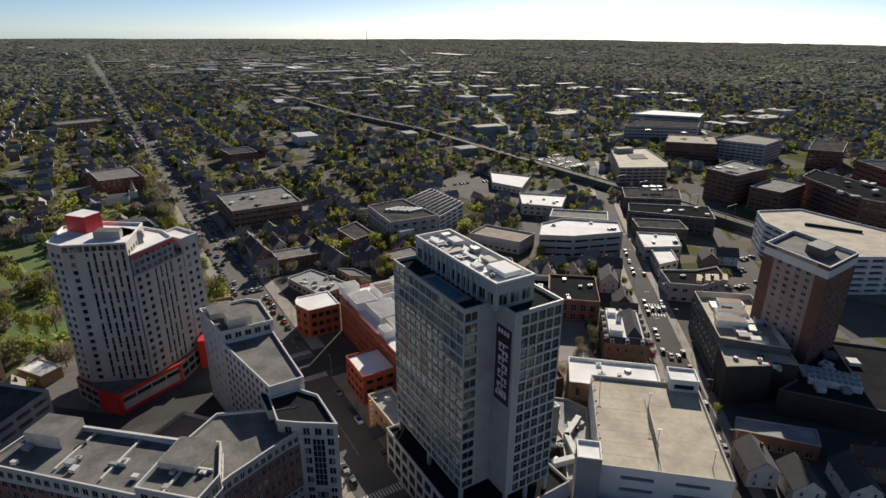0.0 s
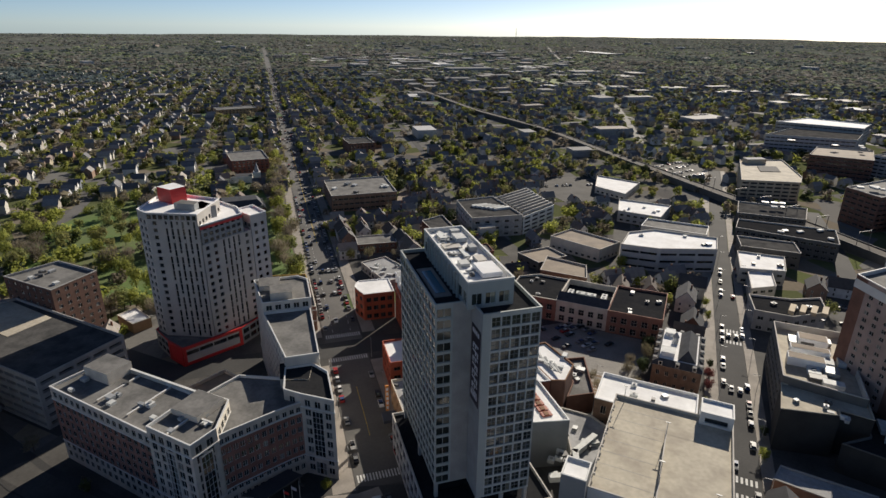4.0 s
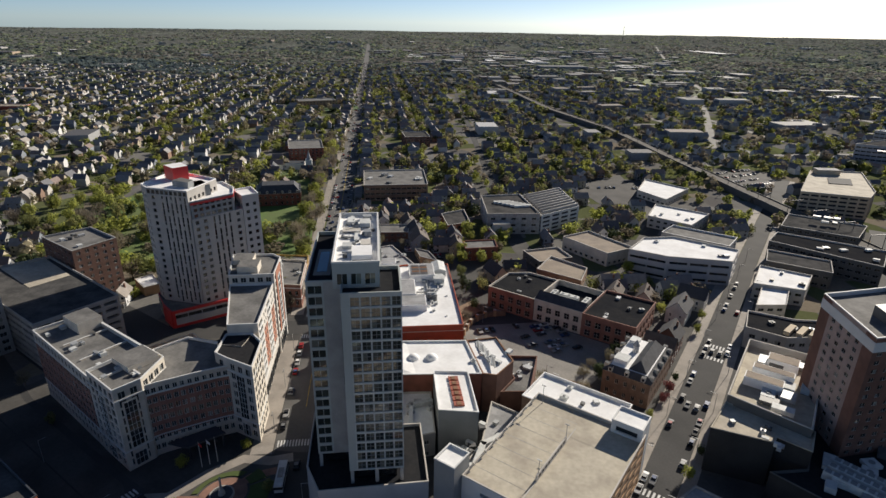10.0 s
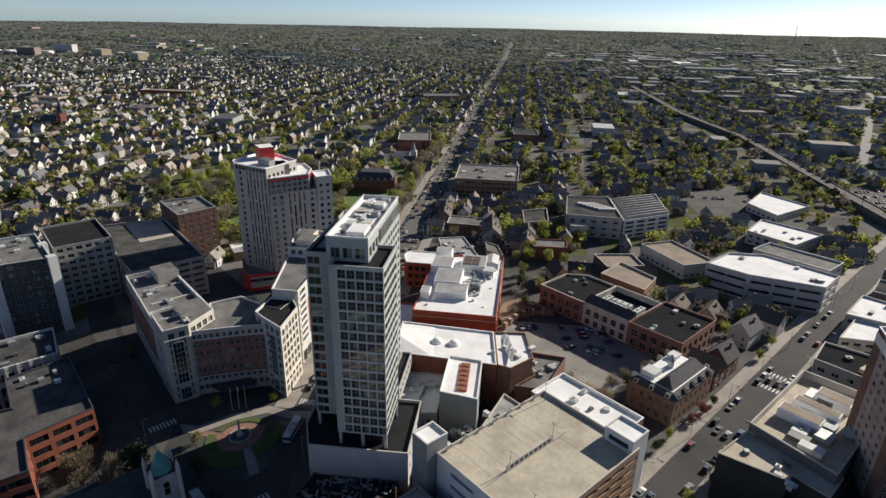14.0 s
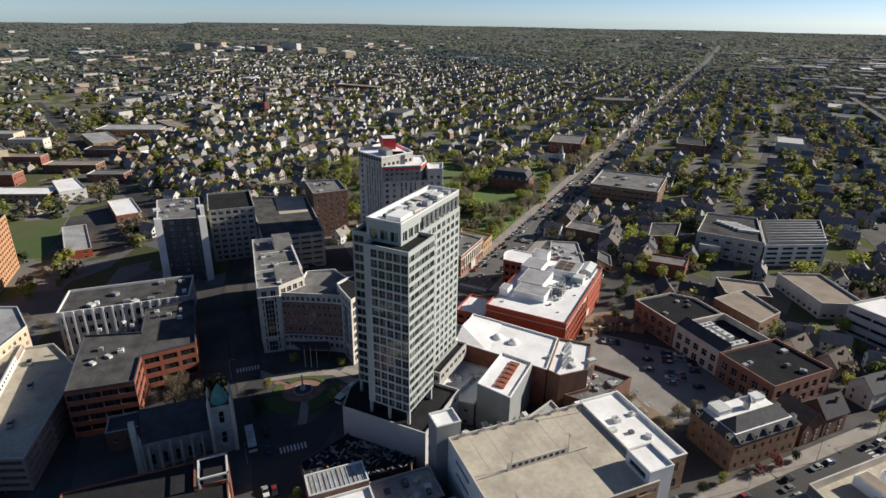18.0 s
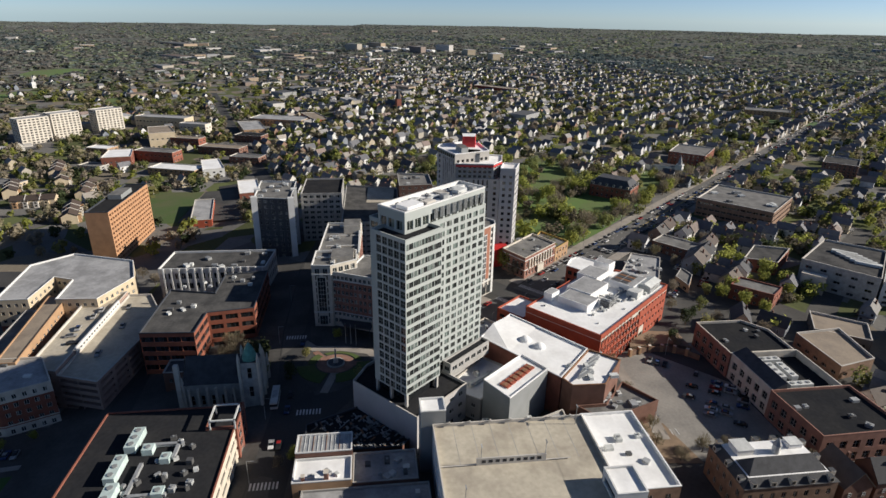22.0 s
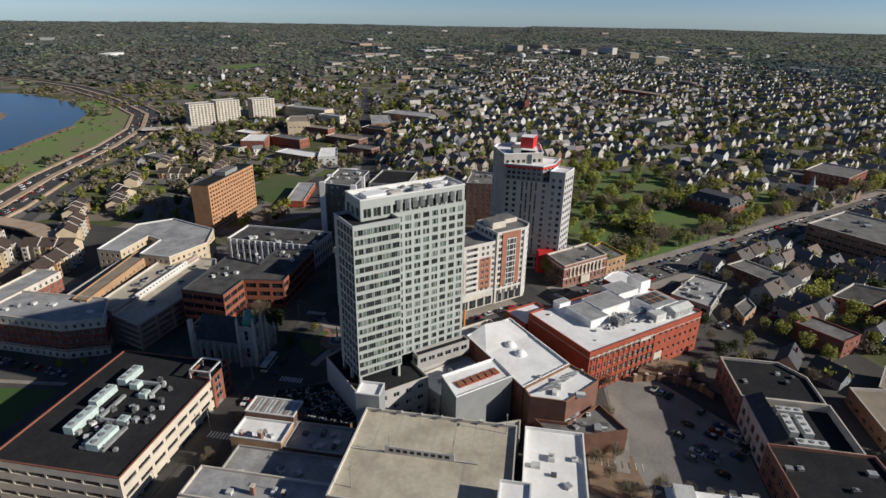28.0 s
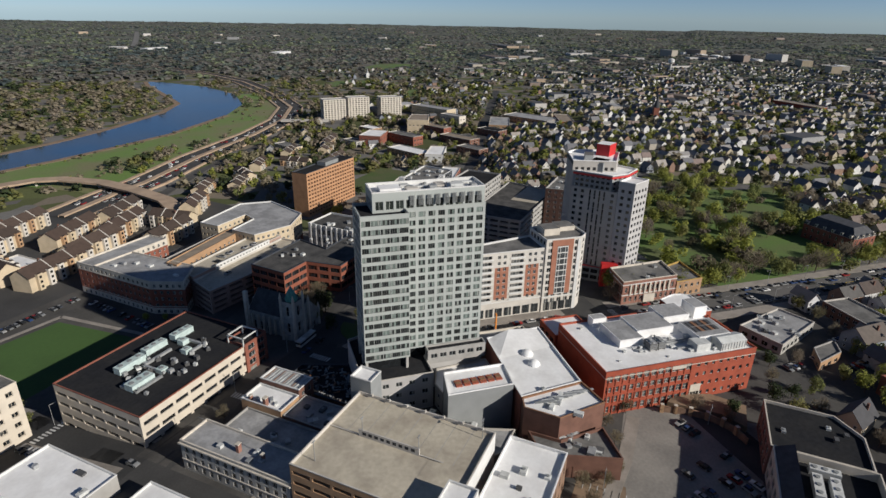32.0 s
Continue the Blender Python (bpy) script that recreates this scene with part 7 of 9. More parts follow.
# brick parish church with a spire, far in the suburb
sp = thing("church", "red brick church with a tall pointed spire", "church", -701, 160, -1)
q = Shape()
q.box(-701, 160, -1, 7, 7, 20, "brick_red", 20)
part("tower", q, sp)
q = Shape()
q.tube(-701, 160, 19, 36, 4.2, 0.1, "slate", 8)
part("spire", q, sp)
q = Shape()
q.box(-720, 153, -1, 32, 14, 9, "brick_red", 20)
q.face([(-736, 141, 8), (-706, 152, 8), (-708, 158.5, 14), (-738, 147.5, 14)], "slate")
q.face([(-708, 158.5, 14), (-711, 165, 8), (-741, 154, 8), (-738, 147.5, 14)], "slate")
part("nave", q, sp)
for x, y, h, w in ((-330, 401, 17, 6), (-1072, -525, 22, 7)):
    sp = thing("church", "white church with a slender white steeple", "church", x, y, 0)
    q = Shape()
    q.box(x, y, land(x, y), w, w, h * 0.5, "white_panel", 45)
    q.tube(x, y, land(x, y) + h * 0.5, land(x, y) + h, w * 0.4, 0.1, "roof_pale", 8)
    part("steeple", q, sp)
    q = Shape()
    q.box(x - 11, y - 9, land(x, y), 20, 12, 6, "white_panel", 40, "slate")
    part("nave", q, sp)
mansard("mansion", "dark red gothic mansion with steep roofs", [(-285, 306), (-262, 330), (-246, 316), (-268, 292)], -0.5, 9.5, 15.0, 4.5, "brick_red", "slate", "slate", win(2, 3.6, 1.4, 2.2, 1.0, 0.6, 0.6, "glass_dark", "stone_pale"), 30)


# ---- rooftop plant ----
def rooftop_unit(x, y, z, lx, ly, h, ang=0.0, m="metal_white", fans=1):
    u = thing("rooftop_unit", "pale metal rooftop air handling unit", "rooftop unit", x, y, z, "rooftop plant")
    s = Shape()
    s.box(x, y, z + (0.25 if lx > 3 else 0.0), lx, ly, h - (0.25 if lx > 3 else 0.0), m, ang)
    part("casing", s, u)
    if lx > 3:
        s = Shape()
        s.box(x, y, z, lx * 0.92, ly * 0.92, 0.27, "metal_dark", ang)
        part("curb", s, u)
    c, sn = math.cos(radians(ang)), math.sin(radians(ang))
    for i in range(fans):
        t = (i + 0.5) / fans - 0.5
        px, py = (t * lx, 0) if lx > ly else (0, t * ly)
        s = Shape()
        s.tube(x + c * px - sn * py, y + sn * px + c * py, z + h, z + h + 0.25, min(0.9, min(lx, ly) * 0.26), min(0.9, min(lx, ly) * 0.26), "grey_paint", 10)
        part("fan", s, u)
    return u


def duct(pts, z, r=0.6, m="metal"):
    s = Shape()
    for (x0, y0), (x1, y1) in zip(pts, pts[1:]):
        ln = math.hypot(x1 - x0, y1 - y0)
        s.box((x0 + x1) / 2, (y0 + y1) / 2, z + 0.3, ln + r, r * 1.6, r * 1.6, m, math.degrees(math.atan2(y1 - y0, x1 - x0)))
    return tagged(new("duct", s.mesh("duct")), "square metal air duct on the roof", "duct", "rooftop plant")


rng = random.Random(5)
for x, y, lx, ly, h, a, f in ((12, 47, 9, 3.2, 2.6, 0, 3), (24, 46, 9.5, 3, 2.6, 0, 3), (36, 48, 11, 3.2, 2.8, 0, 3), (42, 60, 9, 4, 2.6, 0, 3), (16, 52, 3, 3, 2.0, 0, 1), (20, 58, 3, 2.6, 1.8, 0, 1), (33, 60, 3, 3, 1.6, 0, 1)):
    rooftop_unit(x, y, 11.0, lx, ly, h, a, "metal_teal", f)
duct([(22, 52), (34, 52), (34, 62)], 11.0)
duct([(36, 63), (46, 63), (46, 56)], 11.0)
duct([(14, 50), (14, 60), (20, 60)], 11.0)
for i in range(34):
    x, y = rng.uniform(9, 46), rng.uniform(50, 68)
    rooftop_unit(x, y, 11.0, rng.uniform(0.8, 1.8), rng.uniform(0.8, 1.8), rng.uniform(0.8, 1.7), rng.uniform(0, 90), rng.choice(("metal", "metal_white", "metal_dark")), rng.choice((0, 1)))
for x0, x1, y0, y1, z, n, big in ((75, 94, 218, 257, 16.9, 14, 3), (73, 96, 200, 214, 16.1, 7, 1), (100, 140, 198, 230, 10.3, 12, 3), (-135, -95, 96, 110, 26.6, 10, 1.2), (-88, -76, 94, 109, 29.1, 6, 1), (-40, -20, 258, 280, 10.4, 4, 1), (8, 28, 259, 284, 10.4, 5, 1.2), (-100, -92, 28, 44, 12.2, 3, 1), (-84, -54, 29, 44, 12.2, 5, 1.2), (-104, -73, 50, 64, 12.2, 5, 1.2), (-136, -119, 18, 62, 11.1, 12, 1.6),
                                  (-43, -25, -48, -6, 7.0, 6, 1.4), (-130, -98, -50, -40, 7.9, 4, 1.3), (-196, -166, 54, 70, 33.1, 8, 1.6), (-230, -204, 140, 155, 28.5, 5, 1.3), (24, 30, 96, 109, 9.1, 3, 1), (20, 30, 113, 128, 7.4, 8, 1.2), (47, 55, 98, 130, 10.3, 4, 1), (33, 44, 99, 131, 6.4, 6, 1.2), (24, 44, 186, 199, 12.1, 5, 1.2), (-14, 1, 186, 202, 15.7, 5, 1.4), (-3, 9, 195, 210, 7.4, 12, 1.4),
                                  (-20, -10, 152, 164, 8.4, 8, 1.2), (4, 19, 148, 180, 6.0, 14, 1.3), (70, 96, 292, 308, 9.2, 4, 1.3), (66, 84, 352, 372, 8.2, 4, 1.4), (66, 100, 464, 490, 13.2, 6, 2), (66, 115, 410, 432, 11.2, 5, 1.8), (4, 46, 362, 374, 13.6, 4, 1.8), (-16, 12, 430, 456, 7.7, 5, 1.6), (-236, -190, 370, 400, 12.1, 7, 2.4), (-128, -108, 258, 276, 4.5, 12, 1.3), (-146, -122, 200, 214, 11.6, 5, 1.3), (-56, -42, 156, 166, 9.2, 3, 1), (73, 94, 58, 82, 5.6, 8, 1.3), (140, 170, 500, 520, 27.1, 5, 2.5), (210, 250, 430, 490, 23.1, 6, 3), (110, 180, 700, 720, 23.1, 4, 3)):
    for i in range(n):
        rooftop_unit(rng.uniform(x0, x1), rng.uniform(y0, y1), z, rng.uniform(1.0, 2.4) * big, rng.uniform(0.9, 1.8) * big, rng.uniform(0.7, 1.2) * (0.6 + 0.4 * big), rng.choice((0, 0, 42, 90)), rng.choice(("metal", "metal_white", "metal_white", "metal_dark")), rng.choice((0, 0, 1)))
debris = Shape()
for i in range(240):
    # loose boards, sheets and broken plant on the low dark roof
    x, y = rng.uniform(-4, 13), rng.uniform(97, 127)
    if y < 131 + (x - 13) * 0.9 and y > 96 - (x - 0) * 1.9 and y - 112 < (x + 8) * 1.15:
        debris.box(x, y, 3.9 + rng.uniform(0, 0.25), rng.uniform(0.3, 2.8), rng.uniform(0.15, 0.8), rng.uniform(0.06, 0.45), rng.choice(("metal", "metal_dark", "rust", "concrete", "metal_dark", "grey_paint")), rng.choice((20, 30, 120, 48, 138)))
tagged(new("roof_debris", debris.mesh("roof_debris")), "scattered boards and broken plant on the roof", "debris", kind="stuff")
ribs = thing("metal_roof", "ribbed grey metal roof with rusty edges on a shop", "roof", 17.8, 102.7, 11.3)
q = Shape()
q.box(17.8, 102.7, 11.25, 7.6, 16.0, 0.12, "metal")
part("sheet", q, ribs)
for i in range(12):
    q = Shape()
    q.box(17.8, 95.6 + i * 1.29, 11.37, 7.6, 0.14, 0.16, "metal_white" if i % 3 else "rust")
    part("rib", q, ribs)
for x, y, z, h, w in ((30.4, 104, 9.1, 3.0, 1.5), (30.2, 97.5, 9.1, 1.8, 1.1), (44.2, 112, 6.4, 2.4, 1.2), (52, 112.5, 10.3, 2.8, 1.3), (51.5, 121, 10.3, 1.8, 1.0)):
    ch = thing("chimney", "brown brick chimney on a shop roof", "chimney", x, y, z)
    q = Shape()
    q.box(x, y, z, w, w * 0.8, h, "brick_store")
    part("stack", q, ch)
    q = Shape()
    q.box(x, y, z + h, w + 0.25, w * 0.8 + 0.25, 0.25, "stone_pale")
    part("cap", q, ch)
# slatted slope on the stage house
sl = thing("slatted_roof", "sloping grey slatted roof over the stage house", "roof", -8, 196, 15.7)
for i in range(11):
    x, y = -14.6 + i * 1.35, 199.6 - i * 0.98
    q = Shape()
    q.box(x, y, 15.8 + 0.12 * i, 0.85, 8.5 - abs(i - 5) * 0.35, 0.18, ("metal", "grey_paint", "metal_white")[i % 3], 36)
    part("slat", q, sl)
for x, y, lx, ly, h, a in ((-14.5, 270, 2.6, 8, 2.4, 0), (-7, 267.5, 9.5, 2.6, 2.4, 0), (-7, 272, 9.5, 2.6, 2.4, 0), (1.6, 271, 2.6, 9, 2.3, 0)):
    rooftop_unit(x, y, 8.0, lx, ly, h, a, "metal_white", 3)
for a, b, la, lb, h, m in ((6.5, 7.2, 7, 5, 1.5, "roof_white"), (12.5, 3.2, 3, 2.4, 0.9, "metal_white"), (14, 8, 4, 2.6, 1.0, "pale_concrete"), (19, 5.6, 5.5, 1.4, 0.7, "metal_white"), (21, 8.4, 2.4, 2, 1.6, "metal"), (25, 4, 3.4, 5, 0.6, "pale_concrete"), (29.5, 7.6, 4.4, 3, 1.5, "metal_white"), (33, 3.6, 4.6, 2.2, 0.8, "metal_white"), (35.5, 8.2, 2, 2.6, 1.2, "metal")):
    x, y = TOW(a, b)
    rooftop_unit(x, y, 76.6, la, lb, h, 131.7, m, 0)
for i in range(26):
    x, y = TOW(rng.uniform(3, 37), rng.uniform(1.6, 10))
    rooftop_unit(x, y, 76.6, rng.uniform(0.5, 1.5), rng.uniform(0.4, 1.1), rng.uniform(0.3, 0.9), 131.7, rng.choice(("metal", "metal_white", "grey_paint", "metal_dark")), rng.choice((0, 0, 1)))
for i in range(5):
    duct([TOW(8 + i * 5.5, 2.2), TOW(8 + i * 5.5 + (i % 2) * 2, 5.5), TOW(11 + i * 5, 5.5)], 76.5, 0.25, "metal")
duct([(9, 146), (16, 150), (13, 160), (17, 170)], 6.0, 1.2, "metal_white")
duct([(-10, 152), (-16, 160), (-12, 166)], 8.5, 0.9, "metal_white")
for t in ((78, 232, 12, 5), (80, 240, 13, 4), (82, 250, 10, 6)):
    q = Shape()
    q.box(t[0] + 3, t[1], 17, t[2], t[3], 3.2, "roof_white")
    q.box(t[0] + 3, t[1], 20.2, t[2] - 0.6, t[3] - 0.6, 0.1, "roof_tan")
    tagged(new("roof_house", q.mesh("roof_house")), "white rooftop plant housing", "roof house")


# ---- trees ----
def crown_mesh(name, kind, n, size, seed, spread=1.0, up=0.25):
    """A crown one unit across and high: lumps of leaf clusters, or bare twigs, with gaps between."""
    r = random.Random(seed)
    s = Shape()
    lumps = [(r.uniform(-0.26, 0.26), r.uniform(-0.26, 0.26), r.uniform(0.3, 0.72), r.uniform(0.19, 0.29)) for _ in range(7)] + [(0, 0, 0.55, 0.32)]
    for i in range(n):
        x, y, z, q = lumps[i % len(lumps)]
        d = Vector((r.gauss(0, 1), r.gauss(0, 1), r.gauss(0, 0.9))).normalized()
        p = Vector((x, y, z)) + d * q * r.uniform(0.55, 1.08) * spread
        if kind == "twig" and n > 500:
            out = Vector((p.x, p.y, (p.z - 0.25) * 1.2)).normalized()
            side = out.cross(Vector((r.gauss(0, 1), r.gauss(0, 1), r.gauss(0, 1)))).normalized()
            ln, w = size * r.uniform(1.2, 2.2), size * (0.16 if n > 60 else 0.3)
            s.face([tuple(p - out * ln * 0.5 - side * w), tuple(p - out * ln * 0.5 + side * w), tuple(p + out * ln * 0.5 + side * w * 0.3), tuple(p + out * ln * 0.5 - side * w * 0.3)], kind)
        else:
            nrm = (d + Vector((r.gauss(0, 0.22), r.gauss(0, 0.22), r.gauss(0, 0.22) + up))).normalized()
            a = nrm.orthogonal().normalized()
            a.rotate(Matrix.Rotation(r.uniform(0, 6.28), 3, nrm))
            b = nrm.cross(a)
            k = size * r.uniform(0.6, 1.25)
            s.face([tuple(p - a * k * 0.5 - b * k * 0.32), tuple(p + a * k * 0.38 - b * k * 0.45), tuple(p + a * k * 0.55 + b * k * 0.3), tuple(p - a * k * 0.2 + b * k * 0.5)], kind)
    return s.mesh(name)


CROWNS = {k: [crown_mesh("crown", k, 680 if k != "twig" else 760, 0.066, 11 * i + len(k)) for i in range(3)] for k in ("leaf_lime", "leaf_green", "leaf_dark", "twig", "blossom")}
LABELS = {"leaf_lime": "tree in bright yellow-green spring leaf", "leaf_green": "tree in fresh green leaf", "leaf_dark": "dark green evergreen tree", "twig": "bare brown tree with fine twigs", "blossom": "small tree in reddish blossom"}


def limb_shape():
    s = Shape()
    s.tube(0, 0, 0, 0.42, 0.026, 0.016, "bark", 6)
    for i in range(5):
        a = i * 1.3
        p0, p1 = Vector((0, 0, 0.26 + 0.04 * i)), Vector((0.24 * math.cos(a), 0.24 * math.sin(a), 0.55 + 0.04 * i))
        n = Vector((-math.sin(a), math.cos(a), 0)) * 0.011
        u = Vector((0, 0, 0.012))
        s.face([tuple(p0 - n), tuple(p0 + n), tuple(p1 + n * 0.3), tuple(p1 - n * 0.3)], "bark")
        s.face([tuple(p0 - u), tuple(p0 + u), tuple(p1 + u * 0.3), tuple(p1 - u * 0.3)], "bark")
    return s.mesh("trunk")


TRUNK = limb_shape()
tree_rng = random.Random(9)


def tree(x, y, h, kind="leaf_green", wide=0.85, z=None):
    z = land(x, y) if z is None else z
    r = thing("tree", LABELS[kind], "tree", x, y, z, "trees")
    m = pose(x, y, z, 0, 0, tree_rng.uniform(0, 360)) @ Matrix.Diagonal((h * wide, h * wide, h, 1))
    part("trunk", TRUNK, r, m=m)
    part("crown", tree_rng.choice(CROWNS[kind]), r, m=m)


for x, y, h, k in ((-33, 86, 9, "leaf_dark"), (-47, 73, 14, "leaf_dark"), (-45, 64, 11, "twig"), (-51, 66, 10, "twig"), (-38, 76, 9, "leaf_green"), (-44, 70, 9, "twig"), (-40, 58, 9, "twig"), (-52, 58, 9, "twig"), (-60, 60, 10, "twig"), (-64, 56, 8, "twig"), (-48, 90, 6, "leaf_green"), (-62, 103, 6, "leaf_lime"), (-53, 120, 5, "leaf_lime"), (-33, 112, 5, "leaf_green"), (12, 92, 6, "leaf_lime"), (14, 88, 5, "twig"), (34, 88, 6, "twig"), (44, 90, 6, "leaf_lime"),
                   (24, 215, 7, "twig"), (12, 206, 7, "twig"), (17, 210, 6, "twig"), (21, 224, 7, "twig"), (20, 233, 6, "twig"), (-30, 213, 7, "twig"), (-12, 212, 6, "twig"), (2, 215, 6, "twig"), (-40, 246, 7, "twig"), (-43, 236, 7, "twig"), (-46, 248, 8, "leaf_dark"), (26, 228, 9, "leaf_dark"), (27, 238, 9, "twig"), (25, 247, 9, "leaf_dark"), (32, 252, 8, "twig"), (51, 228, 5, "blossom"), (51, 236, 6, "blossom"), (51, 245, 5, "leaf_dark"), (50, 214, 5, "leaf_lime"), (51, 206, 5, "leaf_dark"), (49, 290, 6, "leaf_lime"), (48, 305, 6, "leaf_lime"), (69, 192, 6, "leaf_lime"), (69.5, 206, 5, "leaf_dark"),
                   (0, 338, 10, "leaf_lime"), (30, 300, 8, "leaf_lime"), (8, 420, 10, "leaf_lime"), (-22, 420, 9, "leaf_green"), (-98, 325, 9, "leaf_lime"), (-104, 332, 13, "leaf_lime"), (-92, 336, 12, "leaf_lime"), (-100, 344, 9, "leaf_green"), (104, 322, 9, "leaf_green"), (-66, 268, 7, "leaf_dark"), (-72, 276, 8, "leaf_green"), (-74, 262, 7, "twig"), (-88, 288, 8, "leaf_green"), (-20, 208, 6, "twig"), (8, 212, 6, "twig"), (-150, 92, 7, "twig"), (-118, 88, 5, "leaf_green"), (58, 12, 8, "leaf_green"), (60, 20, 7, "leaf_green"), (-146, -2, 8, "twig"), (-150, 8, 9, "leaf_green"), (-156, -12, 8, "twig"), (-20, -2, 5, "leaf_lime"), (-16, -10, 5, "leaf_lime"), (-60, -82, 10, "leaf_green"), (-68, -88, 9, "leaf_dark"), (-74, -78, 9, "leaf_green")):
    tree(x, y, h, k)
for x, y, h, k in ((-74, 300, 11, "leaf_lime"), (-82, 294, 10, "leaf_lime"), (-88, 302, 12, "leaf_lime"), (-66, 306, 9, "leaf_lime"), (-112, 296, 9, "leaf_green"), (-124, 290, 8, "twig"), (-140, 284, 9, "twig"), (-148, 278, 9, "leaf_green"), (-86, 262, 8, "leaf_dark"), (-92, 272, 8, "twig"), (-60, 262, 9, "leaf_dark"), (-54, 268, 9, "leaf_green"), (-58, 276, 8, "twig"), (-48, 292, 8, "twig"), (-150, 312, 9, "leaf_lime"), (-170, 322, 10, "leaf_green"), (-158, 326, 9, "twig"), (-120, 326, 10, "leaf_lime"), (-84, 330, 9, "leaf_lime"), (-110, 306, 8, "twig")):
    tree(x, y, h, k)
for i in range(206):
    # park behind the white tower, and the avenue's west side
    if i < 130:
        x, y = tree_rng.uniform(-380, -160), tree_rng.uniform(165, 330)
        if y > 225 + (-160 - x) * 0.75 or (x > -188 and y < 212):
            continue
        k = tree_rng.choice(("leaf_lime", "leaf_lime", "leaf_green", "leaf_green", "twig", "twig"))
    else:
        x, y = AVE(95 + (i - 130) * 6.0, -3 + tree_rng.uniform(-9, 1))
        k = tree_rng.choice(("twig", "twig", "leaf_lime", "leaf_green"))
    tree(x, y, tree_rng.uniform(9, 16), k)


# ---- houses and trees of the suburb ----
BLOCKED = [(-332, -248, -62, 12), (-358, -298, -16, 36), (-95, -20, 458, 548), (-8, 38, 575, 665), (100, 132, 292, 370), (-150, 122, -60, 300), (60, 350, 200, 470), (-235, -120, 0, 110), (-400, -170, 165, 300), (-45, 30, 205, 290), (-5, 60, -60, 25), (-472, -392, 944, 1026), (-510, -305, 1465, 1665)]
to_ave = lambda x, y: ((x + 52) * -0.665 + (y - 124.5) * 0.747, (x + 52) * 0.747 + (y - 124.5) * 0.665)


def near_line(x, y, pts, d):
    for (x0, y0), (x1, y1) in zip(pts, pts[1:]):
        ux, uy = x1 - x0, y1 - y0
        t = max(0, min(1, ((x - x0) * ux + (y - y0) * uy) / (ux * ux + uy * uy)))
        if math.hypot(x - x0 - t * ux, y - y0 - t * uy) < d:
            return True
    return False


def free(x, y, pad=6.0, kerb=5.0):
    """No building, road, water or open square here."""
    for x0, x1, y0, y1 in BLOCKED:
        if x0 < x < x1 and y0 < y < y1:
            return False
    for x0, x1, y0, y1 in FOOT:
        if x0 - pad < x < x1 + pad and y0 - pad < y < y1 + pad:
            return False
    for pts, half in ROADS:
        if near_line(x, y, pts, half + kerb):
            return False
    for i in range(len(RIVER_N) - 1):
        lo, hi = sorted((RIVER_N[i][0], RIVER_N[i + 1][0]))
        if lo <= x <= hi and y < max(RIVER_N[i][1], RIVER_N[i + 1][1]) + 70:
            return False
    return not (y < -300 and x > -120)


hr = random.Random(21)
sites = []
for j in range(-16, 16):
    b0 = 13 + j * 84 + (30 if j > 3 else 0)
    a = 90.0
    while a < 1750:
        a += hr.uniform(9.4, 12.4)
        if (a % 210) < 14:
            continue
        for side in (-1, 1):
            aa, bb = a + hr.uniform(-1, 1), b0 + side * hr.uniform(15, 19)
            x, y = AVE(aa, bb)
            r = math.hypot(x - 60, y - 110)
            if r > 2000 or (j == 0 and side < 0 and aa < 340) or (y < 0 and hr.random() < 0.8) or (b0 > 150 and hr.random() < 0.35) or hr.random() < 0.12 + max(0, (r - 900) / 1700) or not free(x, y):
                continue
            sites.append((r, x, y, side, hr.random()))
            if hr.random() < 0.25 and free(*AVE(aa, bb + side * 17)):
                sites.append((r + 10, *AVE(aa, bb + side * 17), side, hr.random()))
for i in range(2600):
    # the streets west of the square are a little turned
    a, b = hr.uniform(-900, 220), hr.uniform(-1500, -150)
    x, y = AVE(round(a / 14) * 14 + hr.uniform(-2, 2), round(b / 42) * 42 + hr.uniform(-3, 3))
    r = math.hypot(x - 60, y - 110)
    if r < 1700 and x < -210 and free(x, y) and hr.random() > (0.25 if y > 20 else 0.9) + max(0, (r - 700) / 1500):
        sites.append((r, x, y, 1, hr.random()))
for i in range(900):
    x, y = hr.uniform(-190, 55), hr.uniform(280, 520)
    if free(x, y, 8, 7) and hr.random() < 0.16:
        sites.append((math.hypot(x - 60, y - 110), x, y, hr.choice((-1, 1)), hr.random()))
seen, keep = set(), []
for st_ in sorted(sites):
    key = (round(st_[1] / 10.5), round(st_[2] / 10.5))
    if key not in seen:
        seen.add(key)
        keep.append(st_)
sites = keep


def house_template(i):
    r = random.Random(40 + i)
    lx, ly, he = r.uniform(6.2, 7.8), r.uniform(9, 12), r.uniform(5.2, 6.6)
    return gabled("house", "wooden suburban house with gabled shingle roof", 0, 0, lx, ly, 0, he, he + r.uniform(3.0, 4.4), roof="shingle", z=0.0, wins=False), (lx, ly, he)


